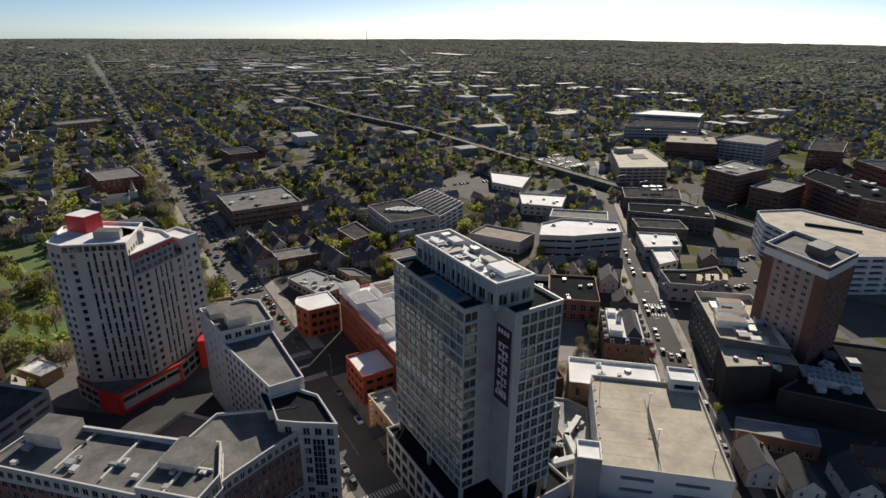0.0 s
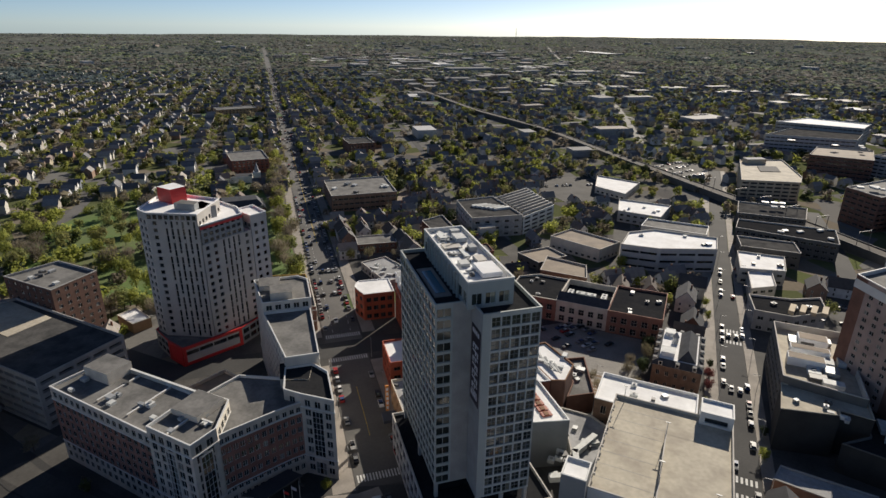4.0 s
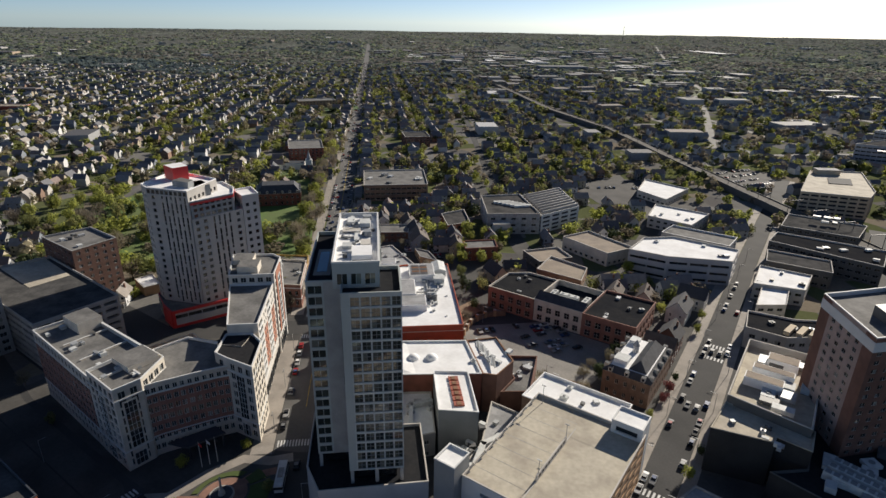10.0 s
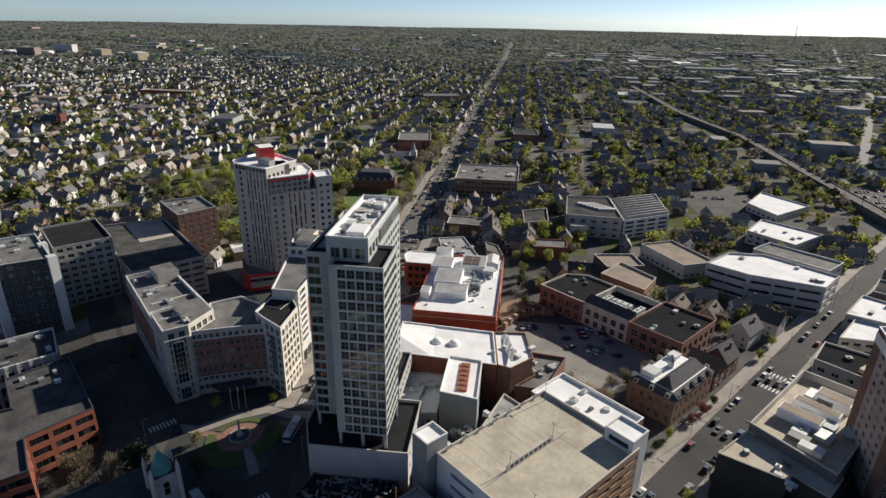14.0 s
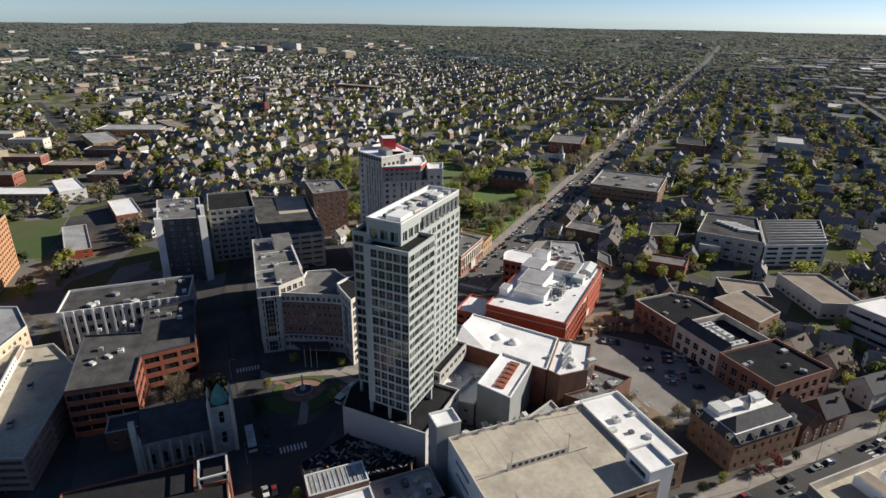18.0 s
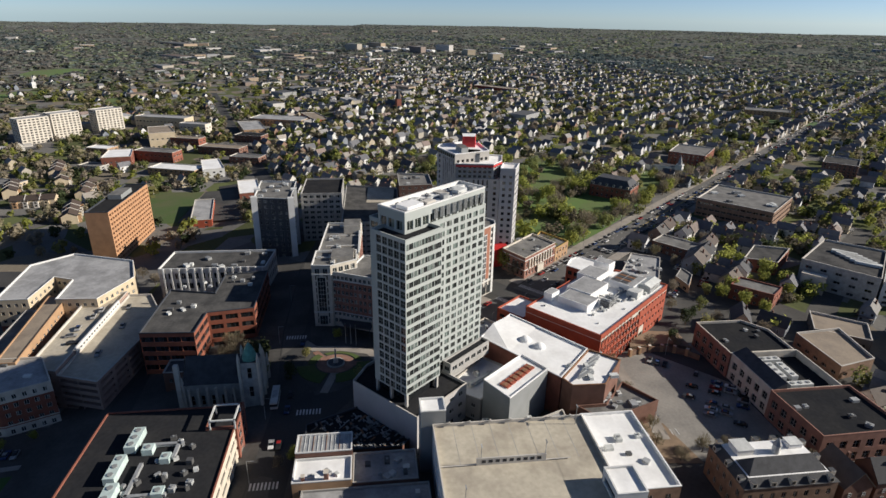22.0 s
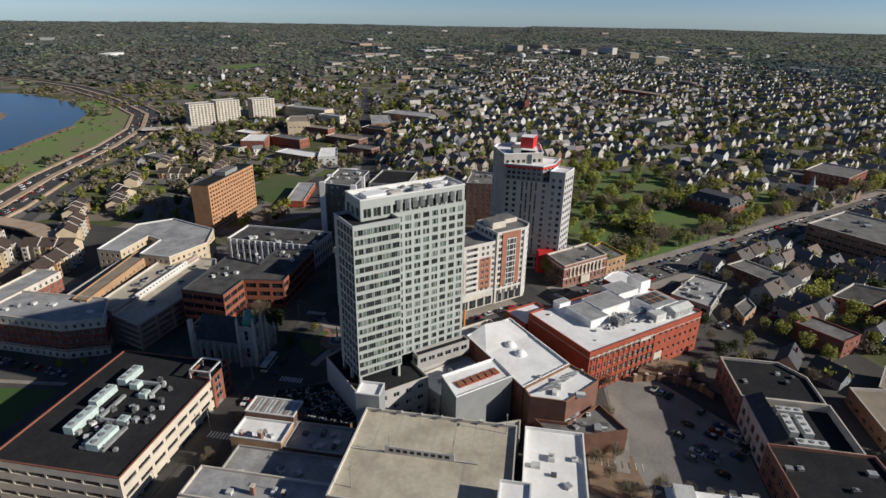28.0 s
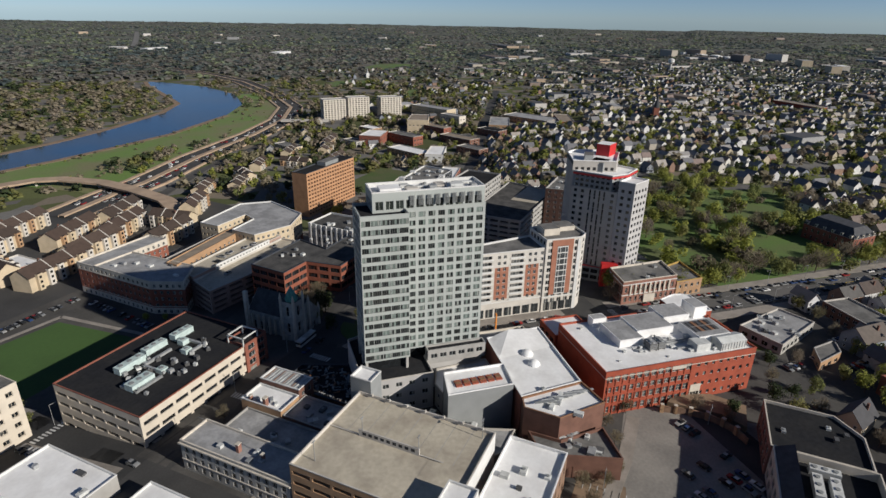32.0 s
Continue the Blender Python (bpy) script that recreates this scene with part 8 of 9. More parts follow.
def house_windows(r, lx, ly, he):
    """Panes, a porch and a step roof of the small houses."""
    s = Shape()
    for fl in range(2):
        for k in (-0.3, 0.3):
            for sy in (-1, 1):
                s.box(k * lx, sy * (ly / 2 + 0.02), 1.0 + fl * 2.8, 1.0, 0.08, 1.4, "glass_dark")
            for sx in (-1, 1):
                s.box(sx * (lx / 2 + 0.02), k * ly, 1.0 + fl * 2.8, 0.08, 1.0, 1.4, "glass_dark")
    tagged(part("glazing", s, r), kind="stuff")
    s = Shape()
    s.box(0, -ly / 2 - 1.0, 2.7, lx * 0.9, 2.0, 0.25, "shingle")
    for k in (-0.42, 0.42):
        s.box(k * lx, -ly / 2 - 1.8, -0.5, 0.25, 0.25, 3.2, "white_panel")
    part("porch", s, r)


TEMPLATES = []
for i in range(6):
    r, dims = house_template(i)
    house_windows(r, *dims)
    TEMPLATES.append(r)
AX = math.degrees(math.atan2(0.747, -0.665)) - 90
n_near = 0
far_w, far_r = Shape(), Shape()
for r, x, y, side, q in sites:
    ang = AX + (90 if side > 0 else -90) + hr.uniform(-4, 4) + (90 if q < 0.25 else 0)
    z = land(x, y)
    if n_near < 175:
        src = TEMPLATES[n_near % 6]
        m = pose(x, y, z, 0, 0, ang)
        if n_near < 6:
            src.matrix_world = m
            ob = src
        else:
            ob = copy_thing(src, m)
        tagged(ob, group="suburban houses")
        n_near += 1
        continue
    lx, ly, he = hr.uniform(5.8, 8.2), hr.uniform(8.5, 12), hr.uniform(5.0, 6.8)
    c, sn = math.cos(radians(ang)), math.sin(radians(ang))

    def W(px, py, pz):
        return (x + c * px - sn * py, y + sn * px + c * py, z + pz)

    a, b, hh = lx / 2, ly / 2, he + hr.uniform(2.6, 4.2)
    k = len(far_w.v)
    far_w.v += [W(-a, -b, -1), W(a, -b, -1), W(a, b, -1), W(-a, b, -1), W(-a, -b, he), W(a, -b, he), W(a, b, he), W(-a, b, he), W(0, -b, hh), W(0, b, hh)]
    far_w.f += [(k, k + 1, k + 5, k + 8, k + 4), (k + 1, k + 2, k + 6, k + 5), (k + 2, k + 3, k + 7, k + 9, k + 6), (k + 3, k, k + 4, k + 7)]
    far_w.m += ["siding_far"] * 4
    k = len(far_r.v)
    e = 0.4
    far_r.v += [W(a + e, -b - e, he - 0.2), W(a + e, b + e, he - 0.2), W(0, b + e, hh + 0.2), W(0, -b - e, hh + 0.2), W(-a - e, -b - e, he - 0.2), W(-a - e, b + e, he - 0.2)]
    far_r.f += [(k, k + 1, k + 2, k + 3), (k + 3, k + 2, k + 5, k + 4)]
    far_r.m += ["shingle_far"] * 2
    if hr.random() < 0.4:
        far_w.box(*W(a + 1.5, b * 0.3, -1), 3.2, ly * 0.5, he * 0.55, "siding_far", ang, "shingle_far")
hs = thing("suburb", "many small pale houses with dark gabled roofs", "houses", -400, 400, 0, kind="stuff")
tagged(part("house_walls", far_w, hs), kind="stuff")
tagged(part("house_roofs", far_r, hs), kind="stuff")

# larger flat-roofed buildings scattered through the far town
far_b = Shape()
for i in range(240):
    t = i / 240
    x, y = AVE(hr.uniform(350, 2700), hr.uniform(150, 1100)) if i < 150 else (hr.uniform(-2600, -500), hr.uniform(-500, 900))
    if not free(x, y, 14, 14):
        continue
    sc = 1 + math.hypot(x, y) / 1500
    far_b.box(x, y, land(x, y) - 1, hr.uniform(12, 32) * sc, hr.uniform(10, 20) * sc, hr.uniform(5, 11) + 1, "wall_far", AX + hr.choice((0, 90)) + hr.uniform(-8, 8), "roof_far")
for x, y, lx, ly, h in ((-700, 1800, 150, 60, 12), (-1000, 2000, 120, 60, 12), (-350, 1900, 90, 60, 10), (-2300, 60, 70, 26, 26), (-2420, 150, 90, 26, 22), (-2100, 300, 60, 26, 26), (-2250, 420, 70, 26, 26), (-2000, -150, 90, 40, 12), (-2217, -80, 160, 40, 10), (-1900, -500, 140, 50, 10), (-2600, -700, 220, 60, 10), (-1500, -420, 60, 30, 12)):
    far_b.box(x, y, land(x, y) - 1, lx, ly, h, "wall_far", AX, "roof_far")
for x, y, lx, ly, h, w, rf in ((-880, 1980, 60, 130, 9, "wall_far", "roof_white"), (-1040, 1925, 30, 70, 8, "wall_far", "roof_white"), (-560, 3150, 60, 330, 7, "wall_far", "roof_white"), (-1990, 475, 30, 62, 24, "beige_stucco", "roof_pale"), (-1760, 520, 26, 46, 24, "beige_stucco", "roof_pale"), (-1900, 560, 24, 60, 18, "stone_pale", "roof_white"), (-1620, -1226, 40, 90, 8, "white_panel", "roof_white"), (-1480, -1700, 30, 110, 8, "white_panel", "roof_white")):
    far_b.box(x, y, land(x, y) - 1, lx, ly, h, w, AX + (0 if y > 1000 else 60), rf)
for i in range(16):
    x, y = -2420 + i * 17 + hr.uniform(-20, 20), 130 + i * 15 + hr.uniform(-40, 40)
    far_b.box(x, y, land(x, y) - 1, hr.uniform(20, 50), hr.uniform(14, 24), hr.uniform(6, 11), "white_panel", 40, hr.choice(("roof_white", "roof_white", "roof_pale")))
for i in range(34):
    # works and warehouses in the north
    x, y = hr.uniform(-1700, -500), hr.uniform(1900, 3300)
    k = (132 - rise(x, y)) / 132
    far_b.box(x, y, land(x, y) - 1, hr.uniform(18, 36), hr.uniform(25, 75), hr.uniform(7, 11) * k, "wall_far", AX + 90 + hr.uniform(-6, 6), hr.choice(("roof_white", "roof_pale", "roof_far", "roof_far")))
for i in range(70):
    a, d = radians(hr.uniform(-25, 150)), hr.uniform(2300, 4200)
    x, y = 80 - d * math.sin(a), 100 + d * math.cos(a)
    k = (132 - rise(x, y)) / 132
    far_b.box(x, y, land(x, y) - 1, hr.uniform(14, 30), hr.uniform(20, 60), hr.uniform(7, 12) * k + 2, "wall_far", hr.uniform(0, 90), hr.choice(("roof_white", "roof_far", "roof_pale")))
wt = thing("water_tower", "pale water tower above the suburb", "water tower", -1534, 120, 0)
s = Shape()
s.tube(-1534, 120, land(-1534, 120), 26, 3.0, 3.0, "pale_panel", 12)
part("column", s, wt)
s = Shape()
s.tube(-1534, 120, 24, 28, 3.2, 8.0, "white_panel", 16)
s.tube(-1534, 120, 28, 35, 8.0, 8.0, "white_panel", 16)
s.tube(-1534, 120, 35, 38, 8.0, 0.5, "white_panel", 16)
part("tank", s, wt)
tagged(new("far_town", far_b.mesh("far_town")), "distant flat-roofed town buildings", "buildings", kind="stuff")


# ---- riverside terraces with brown roofs ----
cond = [(-30, -98, 44, 12, 12), (-14, -122, 30, 11, 80), (-62, -110, 40, 12, 12), (-92, -124, 46, 12, 22), (-118, -104, 30, 12, 100), (-70, -142, 44, 12, 22), (-30, -160, 40, 12, 20), (-112, -150, 40, 12, 24), (-60, -182, 46, 12, 20), (-10, -190, 36, 12, 20), (-150, -118, 34, 11, 30), (-98, -86, 36, 11, 12), (20, -140, 36, 12, 10), (24, -110, 30, 12, 90)]
cond += [(-190, -150, 30, 10, 28), (-215, -135, 30, 10, 28), (-240, -150, 30, 10, 60), (-275, -165, 30, 10, 28), (-300, -140, 30, 10, 100), (-335, -175, 34, 10, 24), (-365, -150, 30, 10, 24), (-330, -115, 40, 10, 14), (-270, -100, 36, 10, 20), (-400, -170, 40, 10, 20)]
for i, (x, y, ln, w, ang) in enumerate(cond):
    near = i < 14
    g = gabled("terrace_house", "pale terrace row with brown shingle roof" if near else "tan terrace row near the highway", x, y, w, ln, ang - 90, 8.5 if near else 6.0, 12.6 if near else 8.6, "beige_stucco", "shingle_brown", None, "terrace", False)
    c, sn = math.cos(radians(ang)), math.sin(radians(ang))
    eave, ridge = (8.5, 12.6) if near else (6.0, 8.6)
    for k in range(1, int(ln / 15) + 1):
        t = -ln / 2 + k * ln / (int(ln / 15) + 1)
        s = Shape()
        prof = [(-w / 2 - 0.5, eave - 0.6), (w / 2 + 0.5, eave - 0.6), (w / 2 + 0.5, eave + 0.35), (0, ridge + 0.75), (-w / 2 - 0.5, eave + 0.35)]
        loop = [[(x + c * (t + o) - sn * b_, y + sn * (t + o) + c * b_, land(x, y) + z_) for b_, z_ in prof] for o in (-0.22, 0.22)]
        s.face(loop[0], "off_white")
        s.face(loop[1][::-1], "off_white")
        for e in range(5):
            s.face([loop[0][(e + 1) % 5], loop[0][e], loop[1][e], loop[1][(e + 1) % 5]], "off_white")
        part("party_wall", s, g, "pale party wall standing above the roof")
    for k in range(int(ln / 7)):
        t = -ln / 2 + 3.5 + k * 7
        for sd in (-1, 1):
            px, py = x + c * t - sn * sd * (w / 2 + 0.8), y + sn * t + c * sd * (w / 2 + 0.8)
            s = Shape()
            s.box(px, py, land(x, y), 3.2, 1.8, 9.4 if near else 5.0, ("off_white", "beige_stucco", "brick_tan", "off_white")[(i + k) % 4], ang, "shingle_brown")
            for z in (1.2, 4.0, 6.8) if near else (1.0, 3.2):
                s.box(px - sn * sd * 0.92, py + c * sd * 0.92, land(x, y) + z, 1.5, 0.08, 1.4, "glass_dark", ang)
            part("bay", s, g)


# ---- scattered trees, joined ----
def scatter(name, label, spots, kind, n, size, seed, up=0.25):
    base = crown_mesh("crown", kind, n, size, seed, 1.0, up)
    v = np.empty(len(base.vertices) * 3)
    base.vertices.foreach_get("co", v)
    v = v.reshape(-1, 3)
    nf = len(base.polygons)
    out = []
    for x, y, z, h, w in spots:
        a = hr.uniform(0, 6.283)
        c, s_ = math.cos(a), math.sin(a)
        q = v * (h * w, h * w, h)
        out.append(np.stack((q[:, 0] * c - q[:, 1] * s_ + x, q[:, 0] * s_ + q[:, 1] * c + y, q[:, 2] + z - h * 0.12), 1))
    co = np.concatenate(out).astype(np.float32)
    me = bpy.data.meshes.new(name)
    total = nf * len(spots)
    me.vertices.add(len(co))
    me.vertices.foreach_set("co", co.ravel())
    me.loops.add(total * 4)
    me.loops.foreach_set("vertex_index", np.arange(total * 4, dtype=np.int32))
    me.polygons.add(total)
    me.polygons.foreach_set("loop_start", np.arange(0, total * 4, 4, dtype=np.int32))
    me.materials.append(MATS[kind])
    me.update()
    return tagged(new(name, me), label, "trees", kind="stuff")


spots = {k: [] for k in ("leaf_lime", "leaf_green", "leaf_dark", "twig")}
outer, close = {k: [] for k in spots}, {k: [] for k in spots}
tr = random.Random(77)
for r, x, y, side, q in sites:
    for i in range(4):
        if tr.random() < (0.9, 0.85, 0.7, 0.45)[i]:
            px, py = x + tr.uniform(-15, 15), y + tr.uniform(-15, 15)
            if not free(px, py, 3, 1):
                continue
            (close if r < 430 else spots if r < 800 else outer)[tr.choices(list(spots), (0.31, 0.30, 0.09, 0.30))[0]].append((px, py, land(px, py), tr.uniform(6.5, 12.5), tr.uniform(0.9, 1.2)))
for i in range(440):
    px, py = tr.uniform(-230, 110), tr.uniform(262, 640)
    if free(px, py, 2, 1):
        (close if py < 400 else spots)[tr.choices(list(spots), (0.34, 0.26, 0.10, 0.30))[0]].append((px, py, land(px, py), tr.uniform(6, 12), tr.uniform(0.85, 1.15)))
for i in range(120):
    px, py = tr.uniform(-385, -158), tr.uniform(165, 400)
    if py > 228 + (-160 - px) * 0.78 or (px > -192 and py < 214):
        continue
    close[tr.choices(list(spots), (0.40, 0.26, 0.06, 0.28))[0]].append((px, py, land(px, py), tr.uniform(8, 15), tr.uniform(0.9, 1.2)))
for i in range(1100):
    px, py = tr.uniform(-900, -190), tr.uniform(-330, 40)
    if free(px, py, 3, 2):
        spots[tr.choices(list(spots), (0.14, 0.22, 0.12, 0.52))[0]].append((px, py, land(px, py), tr.uniform(6, 12), tr.uniform(0.9, 1.2)))
woods = {k: [] for k in spots}
thickets = {k: [] for k in spots}
MID = [((p[0] + q[0]) / 2, (p[1] + q[1]) / 2) for p, q in zip(RIVER_N, RIVER_F)]
for i in range(13000):
    d = 350 + 2300 * tr.random() ** 0.7
    az = radians(tr.uniform(-35, 155))
    x, y = 80 - d * math.sin(az), 100 + d * math.cos(az)
    inside = any(abs(x - q[0]) < q[2] / 2 and abs(y - q[1]) < q[3] / 2 for q in LAWNS)
    for j in range(len(RIVER_N) - 1):
        lo, hi = sorted((RIVER_N[j][0], RIVER_N[j + 1][0]))
        if lo <= x <= hi and max(RIVER_N[j][1], RIVER_N[j + 1][1]) + 60 > y > min(RIVER_F[j][1], RIVER_F[j + 1][1]) - 12:
            inside = True
    far_shore = y < -330
    if inside or near_line(x, y, MID, 46) or near_line(x, y, HWY, 30) or near_line(x, y, ave, 14) or near_line(x, y, RAIL, 9):
        continue
    if d < 1500 and not far_shore and (tr.random() < 0.6 or not free(x, y, 3, 2)):
        continue
    k = tr.choices(list(spots), (0.12, 0.24, 0.20, 0.44) if not far_shore else (0.04, 0.2, 0.16, 0.6))[0]
    g = 1 + d / 1800
    (thickets if d < 1250 else woods)[k].append((x, y, land(x, y), tr.uniform(8, 13) * (1.0 if d < 1800 else 0.8 - (d - 1800) * 0.00018), tr.uniform(0.9, 1.3) * min(g, 1.7)))
horizon = {k: [] for k in spots}
for i in range(30000):
    # woods and hedges out to the skyline, in drifts of one kind
    d = 1500 + 3150 * tr.random()
    az = radians(tr.uniform(-36, 158))
    x, y = 80 - d * math.sin(az), 100 + d * math.cos(az)
    v = math.sin(x * 0.0041 + 2 * math.sin(y * 0.0023)) + math.sin(y * 0.0052 - x * 0.0017 + 1.3 * math.sin(x * 0.0031))
    if near_line(x, y, ave, 16) or not free(x, y, 8, 4) or any(abs(x - q[0]) < q[2] / 2 and abs(y - q[1]) < q[3] / 2 for q in LAWNS) or math.sin(x * 0.011 + y * 0.004) + math.sin(y * 0.009 - 2.0 * math.sin(x * 0.006)) > 1.25:
        continue
    weights = (0.06, 0.14, 0.66, 0.14) if v > 0.7 else (0.06, 0.16, 0.12, 0.66) if v < -0.5 else (0.34, 0.36, 0.10, 0.20)
    k = (132 - rise(x, y)) / 132
    horizon[tr.choices(list(spots), weights)[0]].append((x, y, land(x, y), tr.uniform(6.5, 11) * k, tr.uniform(1.8, 3.6)))
for i in range(420):
    a, q = tr.uniform(0, 6.283), tr.random() ** 0.5
    x, y = -1640 + 420 * q * math.cos(a), 935 + 120 * q * math.sin(a)
    horizon["leaf_dark"].append((x, y, land(x, y), tr.uniform(12, 17), tr.uniform(0.9, 1.4)))
banks = {k: [] for k in spots}
for i in range(130):
    # scrub on the river bank and the verges of the highway
    j = tr.randrange(1, 8)
    t, u = tr.random(), tr.choice((tr.uniform(0.02, 0.12), tr.uniform(0.02, 0.95)))
    p = Vector(RIVER_N[j]).lerp(Vector(RIVER_N[j + 1]), t).lerp(Vector(HWY[j]).lerp(Vector(HWY[j + 1]), t), u)
    if not near_line(p.x, p.y, HWY, 24):
        banks[tr.choices(list(spots), (0.06, 0.2, 0.04, 0.7))[0]].append((p.x, p.y, -9.8, tr.uniform(1.5, 4.0), tr.uniform(1.0, 1.8)))
for i in range(900):
    # brown woods on the far shore
    px, py = tr.uniform(-760, 90), tr.uniform(-900, -425)
    if not near_line(px, py, MID, 48) and not near_line(px, py, RIVER_F, 12):
        thickets[tr.choices(list(spots), (0.10, 0.28, 0.10, 0.52))[0]].append((px, py, land(px, py), tr.uniform(5, 10), tr.uniform(1.1, 1.7)))
TREE_NAMES = {"leaf_lime": "yellow-green spring trees between the houses", "leaf_green": "green trees between the houses", "leaf_dark": "dark evergreens between the houses", "twig": "bare brown trees between the houses"}
for k in spots:
    scatter("suburb_trees", TREE_NAMES[k], close[k], k, 210, 0.112, 7)
    scatter("suburb_trees", TREE_NAMES[k], spots[k], k, 88, 0.175, 3)
    scatter("suburb_trees", TREE_NAMES[k], outer[k], k, 26, 0.34, 5, 0.5)
    scatter("riverside_woods", TREE_NAMES[k].replace("between the houses", "near river and suburb"), thickets[k], k, 40, 0.27, 8, 0.5)
    scatter("riverside_scrub", TREE_NAMES[k].replace("between the houses", "on the river bank"), banks[k], k, 60, 0.22, 9, 0.4)
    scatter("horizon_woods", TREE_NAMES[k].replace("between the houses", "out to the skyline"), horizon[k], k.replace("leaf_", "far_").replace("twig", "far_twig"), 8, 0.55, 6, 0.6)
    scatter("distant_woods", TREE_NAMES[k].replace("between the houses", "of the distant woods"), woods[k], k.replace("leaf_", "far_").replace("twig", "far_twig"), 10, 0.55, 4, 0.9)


# ---- cars ----
def car_template(near):
    c = thing("car", "parked car with dark windows", "car")
    s = Shape()
    if not near:
        for x in (-1.4, 1.4):
            s.box(x, 0, 0.02, 0.66, 1.7, 0.5, "tyre")
    prof = [(-2.2, 0.35), (2.2, 0.35), (2.25, 0.75), (1.3, 0.95), (-1.9, 1.0), (-2.25, 0.8)]
    k = len(s.v)
    for y in (-0.88, 0.88):
        s.v.extend((x, y, z) for x, z in prof)
    n = len(prof)
    s.f.append(tuple(range(k, k + n)))
    s.f.append(tuple(range(k + 2 * n - 1, k + n - 1, -1)))
    s.m += ["car_paint"] * 2
    for i in range(n):
        j = (i + 1) % n
        s.f.append((k + j, k + i, k + n + i, k + n + j))
        s.m.append("car_paint")
    part("body", s, c)
    s = Shape()
    lo = [(-1.7, -0.82), (0.95, -0.82), (0.95, 0.82), (-1.7, 0.82)]
    hi = [(-1.2, -0.66), (0.2, -0.66), (0.2, 0.66), (-1.2, 0.66)]
    for i in range(4):
        j = (i + 1) % 4
        s.face([(*lo[i], 0.95), (*lo[j], 0.95), (*hi[j], 1.45), (*hi[i], 1.45)], "glass_dark")
    s.face([(*p, 1.45) for p in hi], "car_paint")
    part("cabin", s, c)
    wheel = Shape()
    for i in range(10):
        a0, a1 = i * 0.6283, (i + 1) * 0.6283
        wheel.face([(0.33 * math.cos(a0), -0.1, 0.33 * math.sin(a0)), (0.33 * math.cos(a1), -0.1, 0.33 * math.sin(a1)), (0.33 * math.cos(a1), 0.1, 0.33 * math.sin(a1)), (0.33 * math.cos(a0), 0.1, 0.33 * math.sin(a0))], "tyre")
        wheel.face([(0, -0.1, 0), (0.33 * math.cos(a1), -0.1, 0.33 * math.sin(a1)), (0.33 * math.cos(a0), -0.1, 0.33 * math.sin(a0))], "metal")
        wheel.face([(0, 0.1, 0), (0.33 * math.cos(a0), 0.1, 0.33 * math.sin(a0)), (0.33 * math.cos(a1), 0.1, 0.33 * math.sin(a1))], "metal")
    wm = wheel.mesh("wheel")
    for x in (-1.4, 1.4) if near else ():
        for y in (-0.85, 0.85):
            part("wheel", wm, c, m=pose(x, y, 0.34))
    return c


CAR, FAR_CAR = car_template(True), car_template(False)
cr = random.Random(3)
places = []


def car_row(f, a0, a1, b, step, ang, chance, z=None):
    n = int(abs(a1 - a0) / step)
    for i in range(n):
        if cr.random() < chance:
            x, y = f(a0 + (a1 - a0) * (i + 0.5) / n, b)
            places.append((x, y, (land(x, y) + 0.1) if z is None else z, ang + cr.choice((0, 180))))


AA = AX + 90
for b in (6.2, 19.8):
    car_row(AVE, 4, 64, b, 6.4, AA, 0.55)
    car_row(AVE, 94, 330, b - 0.4, 6.2, AA, 0.85)
for b in (9.0, 11.6, 14.8, 17.4):
    car_row(AVE, 96, 420, b, 15, AA, 0.45)
GE = frame_of(62.5, 150, -0.02, 1)
car_row(GE, 0, 220, -4.3, 6.2, 91, 0.42)
car_row(GE, 0, 220, 4.3, 6.2, 91, 0.42)
car_row(GE, 0, 300, -1.6, 22, 91, 0.25)
car_row(GE, 0, 300, 1.6, 22, 91, 0.25)
LOT = frame_of(-9, 250, 0.8, -0.6)
for b, ch in ((-7, 0.35), (-2, 0.55), (3, 0.5), (11, 0.2)):
    car_row(LOT, -6, 20, b, 3.3, 55, ch)
car_row(frame_of(-33, 230, 0.6, 0.8), 0, 24, 0, 3, -35, 0.5)
for x0, y0, n in ((-90, 500, 9), (-60, 520, 8), (105, 310, 8), (105, 330, 8), (112, 350, 8)):
    car_row(frame_of(x0, y0, 0.8, 0.6), 0, 26, 0, 3, 125, 0.6)
for x0, y0 in ((-2, 640), (6, 625), (14, 610), (22, 595)):
    car_row(frame_of(x0, y0, 0.5, 0.86), -14, 30, 0, 3.2, -30, 0.6)
car_row(frame_of(-186, 112, 1, 0), 0, 34, 0, 3, 90, 0.6)
car_row(frame_of(-186, 126, 1, 0), 0, 34, 0, 3, 90, 0.5)
car_row(frame_of(68, 50, 0, -1), 0, 70, 0, 6.2, 90, 0.6)
car_row(frame_of(55, 26, -1, 0), 0, 60, 0, 6.4, 0, 0.4)
car_row(frame_of(100, 88, -1, 0.02), 0, 200, -3.4, 9, 0, 0.3)
car_row(frame_of(69.5, 30, 0.05, 1), 0, 40, 0, 6.0, 88, 0.7)
car_row(frame_of(-22, -60, 1, 0), 0, 60, 0, 2.9, 90, 0.6)
car_row(frame_of(-16, -50, 0.1, 1), 0, 60, 0, 3.0, 4, 0.5)
car_row(frame_of(-20, 28, -1, 0), 0, 60, 0, 7, 0, 0.3)
for x0, y0 in ((-96, 290), (-86, 268), (-118, 288), (-120, 318)):
    car_row(frame_of(x0, y0, -0.75, 0.66), 0, 20, 0, 3, 45, 0.7)
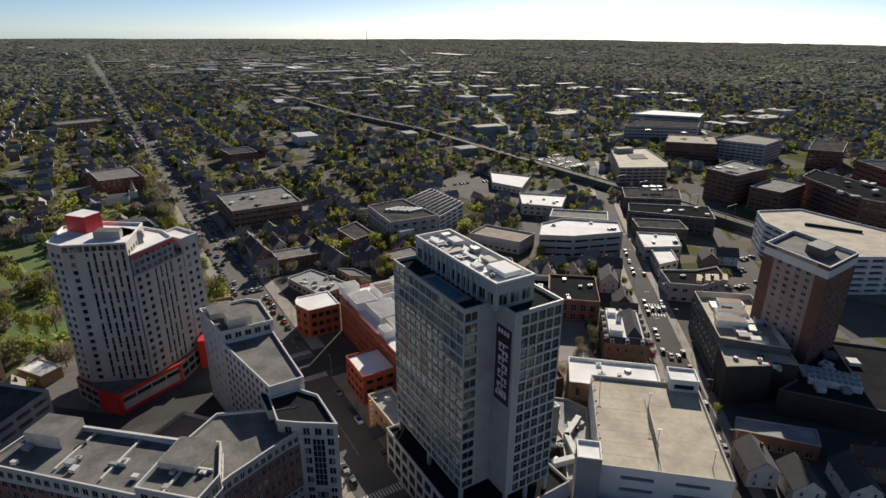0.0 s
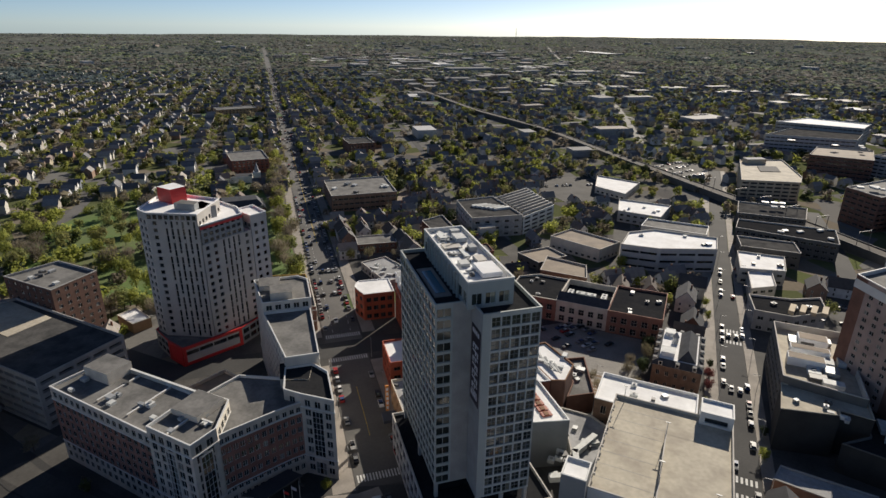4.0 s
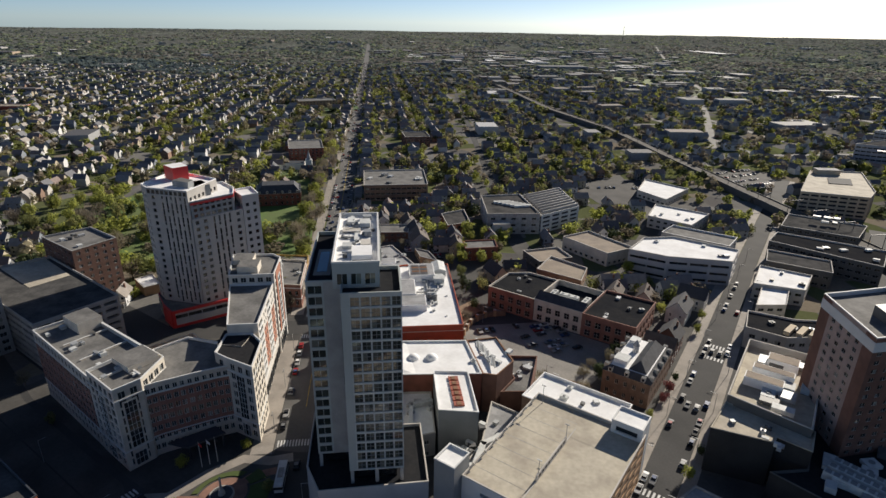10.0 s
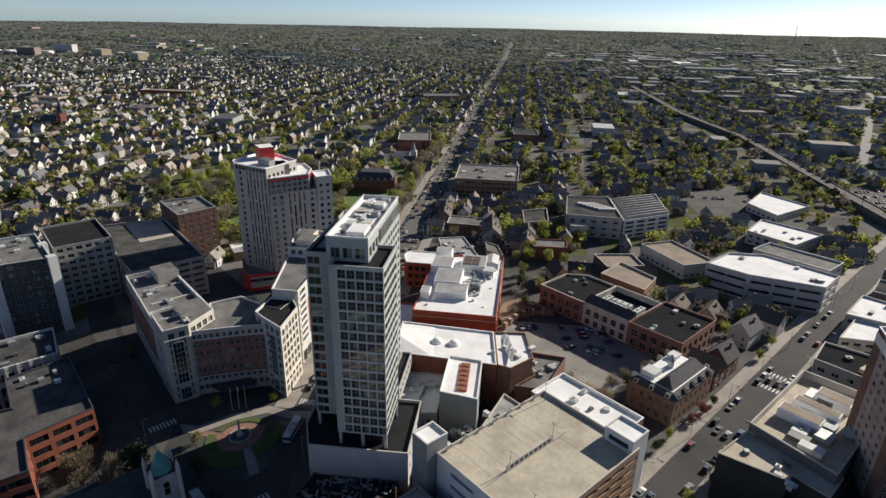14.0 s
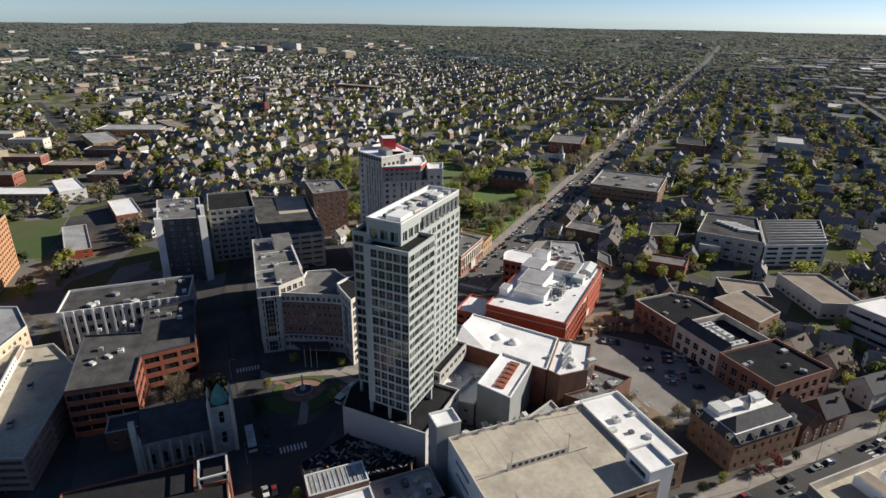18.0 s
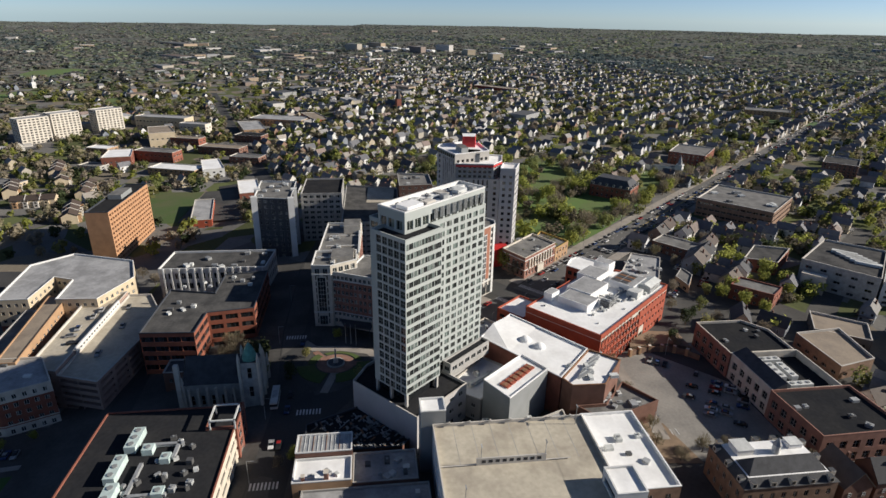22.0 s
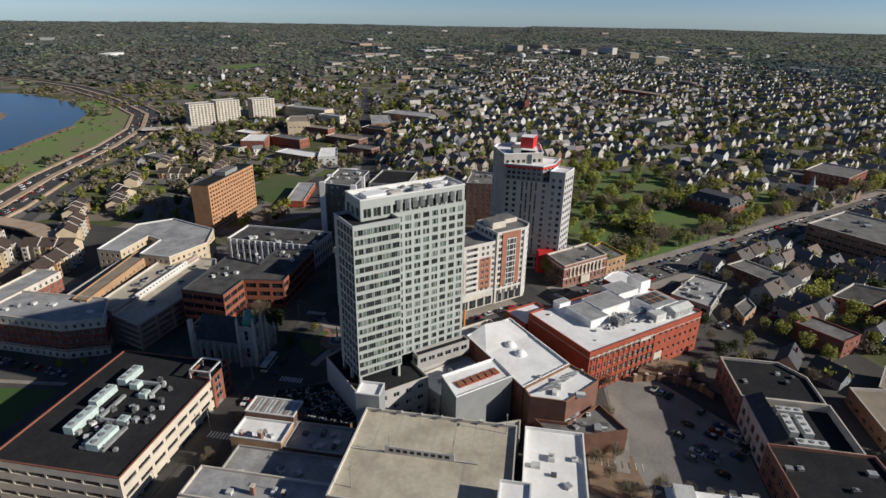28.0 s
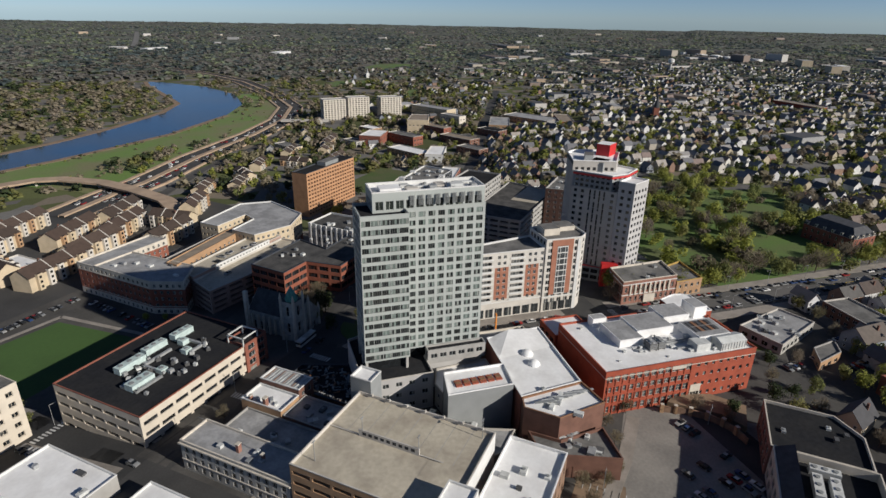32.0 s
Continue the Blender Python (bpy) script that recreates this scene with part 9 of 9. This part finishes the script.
for x, y, z, a in ((-80, -4, 5.75, 10), (-86, -3, 5.75, 10), (-70, -6, 5.75, 8), (-64, -6, 5.75, 100), (-58, -3, 5.75, 100), (-92, 6, 3.85, 10), (-52, 9, 3.85, 5), (-74, 10, 3.85, 5), (58.5, 131, 0.1, 0), (4, 84, 0.1, 4), (-34, 124, 0.1, 131), (62, 78, 0.1, 90)):
    places.append((x, y, z, a))
used = set()
for x, y, z, a in sorted(places, key=lambda p: math.hypot(p[0] - 60, p[1] - 130))[:345]:
    src = CAR if math.hypot(x - 60, y - 130) < 135 else FAR_CAR
    if src.name in used:
        copy_thing(src, pose(x, y, z, 0, 0, a))
    else:
        src.matrix_world = pose(x, y, z, 0, 0, a)
        used.add(src.name)
for ob in [o for o in scene.objects if o.parent is None and o.name.split(".")[0] == "car"]:
    tagged(ob, group="parked cars")
far_c = Shape()
for i in range(700):
    if i < 260:
        x, y = AVE(cr.uniform(420, 1900), 13 + cr.choice((-6.6, -4, -1.5, 1.5, 4, 6.6)))
        a = AA
        z = land(x, y) + 0.1
    else:
        t = cr.uniform(0.5, 7)
        j = int(t)
        p, q = Vector(HWY[j]), Vector(HWY[j + 1])
        d = (q - p).normalized()
        w = p + (q - p) * (t - j) + Vector((d.y, -d.x)) * cr.choice((-13, -9.5, -6, 6, 9.5, 13))
        if i > 420:
            continue
        x, y, a = w.x, w.y, math.degrees(math.atan2(d.y, d.x))
        z = land(x, y) + 0.55
    far_c.box(x, y, z + 0.3, 4.4, 1.8, 0.7, "car_paint_far", a)
    far_c.box(x, y, z + 1.0, 2.4, 1.6, 0.5, "glass_dark", a, "car_paint_far")
tagged(new("distant_traffic", far_c.mesh("distant_traffic")), "distant cars on avenue and highway", "cars", kind="stuff")
for x, y, a in ((-33, 117, 131), (-20, 82, 2)):
    b = thing("bus", "white city bus at the kerb", "bus", x, y, 0.1)
    s = Shape()
    s.box(x, y, 0.5, 11, 2.6, 2.6, "metal_white", a)
    part("body", s, b)
    s = Shape()
    s.box(x, y, 1.6, 11.05, 2.65, 1.0, "glass_dark", a)
    part("window_band", s, b)
    s = Shape()
    s.box(x, y, 3.1, 4, 1.6, 0.3, "metal", a)
    part("roof_pod", s, b)
    for t in (-3.6, 3.6):
        s = Shape()
        s.box(x + t * math.cos(radians(a)), y + t * math.sin(radians(a)), 0.1, 1.0, 2.5, 0.9, "tyre", a)
        part("wheel", s, b)


# ---- street furniture ----
def street_lamp(x, y, ang, h=8.5):
    z = land(x, y) + 0.1
    l = thing("street_lamp", "grey street lamp with a curved arm", "street lamp", x, y, z, "street lamps")
    s = Shape()
    s.tube(x, y, z, z + h, 0.1, 0.06, "metal", 6)
    part("pole", s, l)
    c, sn = math.cos(radians(ang)), math.sin(radians(ang))
    s = Shape()
    s.box(x + c, y + sn, z + h - 0.1, 2.2, 0.1, 0.1, "metal", ang)
    part("arm", s, l)
    s = Shape()
    s.box(x + c * 2, y + sn * 2, z + h - 0.2, 0.8, 0.3, 0.15, "metal_dark", ang)
    part("lamp_head", s, l)


for a in range(5, 330, 26):
    if not 64 < a < 92:
        street_lamp(*AVE(a, 3.6), -48)
        street_lamp(*AVE(a + 11, 22.4), 132)
for i in range(9):
    street_lamp(55.4 - i * 0.4, 160 + i * 30, 0)
    street_lamp(69.0 - i * 0.5, 172 + i * 30, 180)
for x, y, a in ((20, 80, 90), (-10, 80, 90), (-60, 78, 90), (-100, 78, 90), (56, 30, 180), (66, 6, 180), (52, 60, 0), (-20, 114, 40), (44, 90, -90), (10, 212, 0), (-36, 240, 0)):
    street_lamp(x, y, a)
ms = thing("radio_mast", "thin lattice radio mast on the skyline", "mast", -1230, 3900, 30)
s = Shape()
for k in range(3):
    s.tube(-1230 + 2 * math.cos(k * 2.1), 3900 + 2 * math.sin(k * 2.1), land(-1230, 3900), land(-1230, 3900) + 90, 0.8, 0.5, "metal_dark", 5)
part("lattice", s, ms)
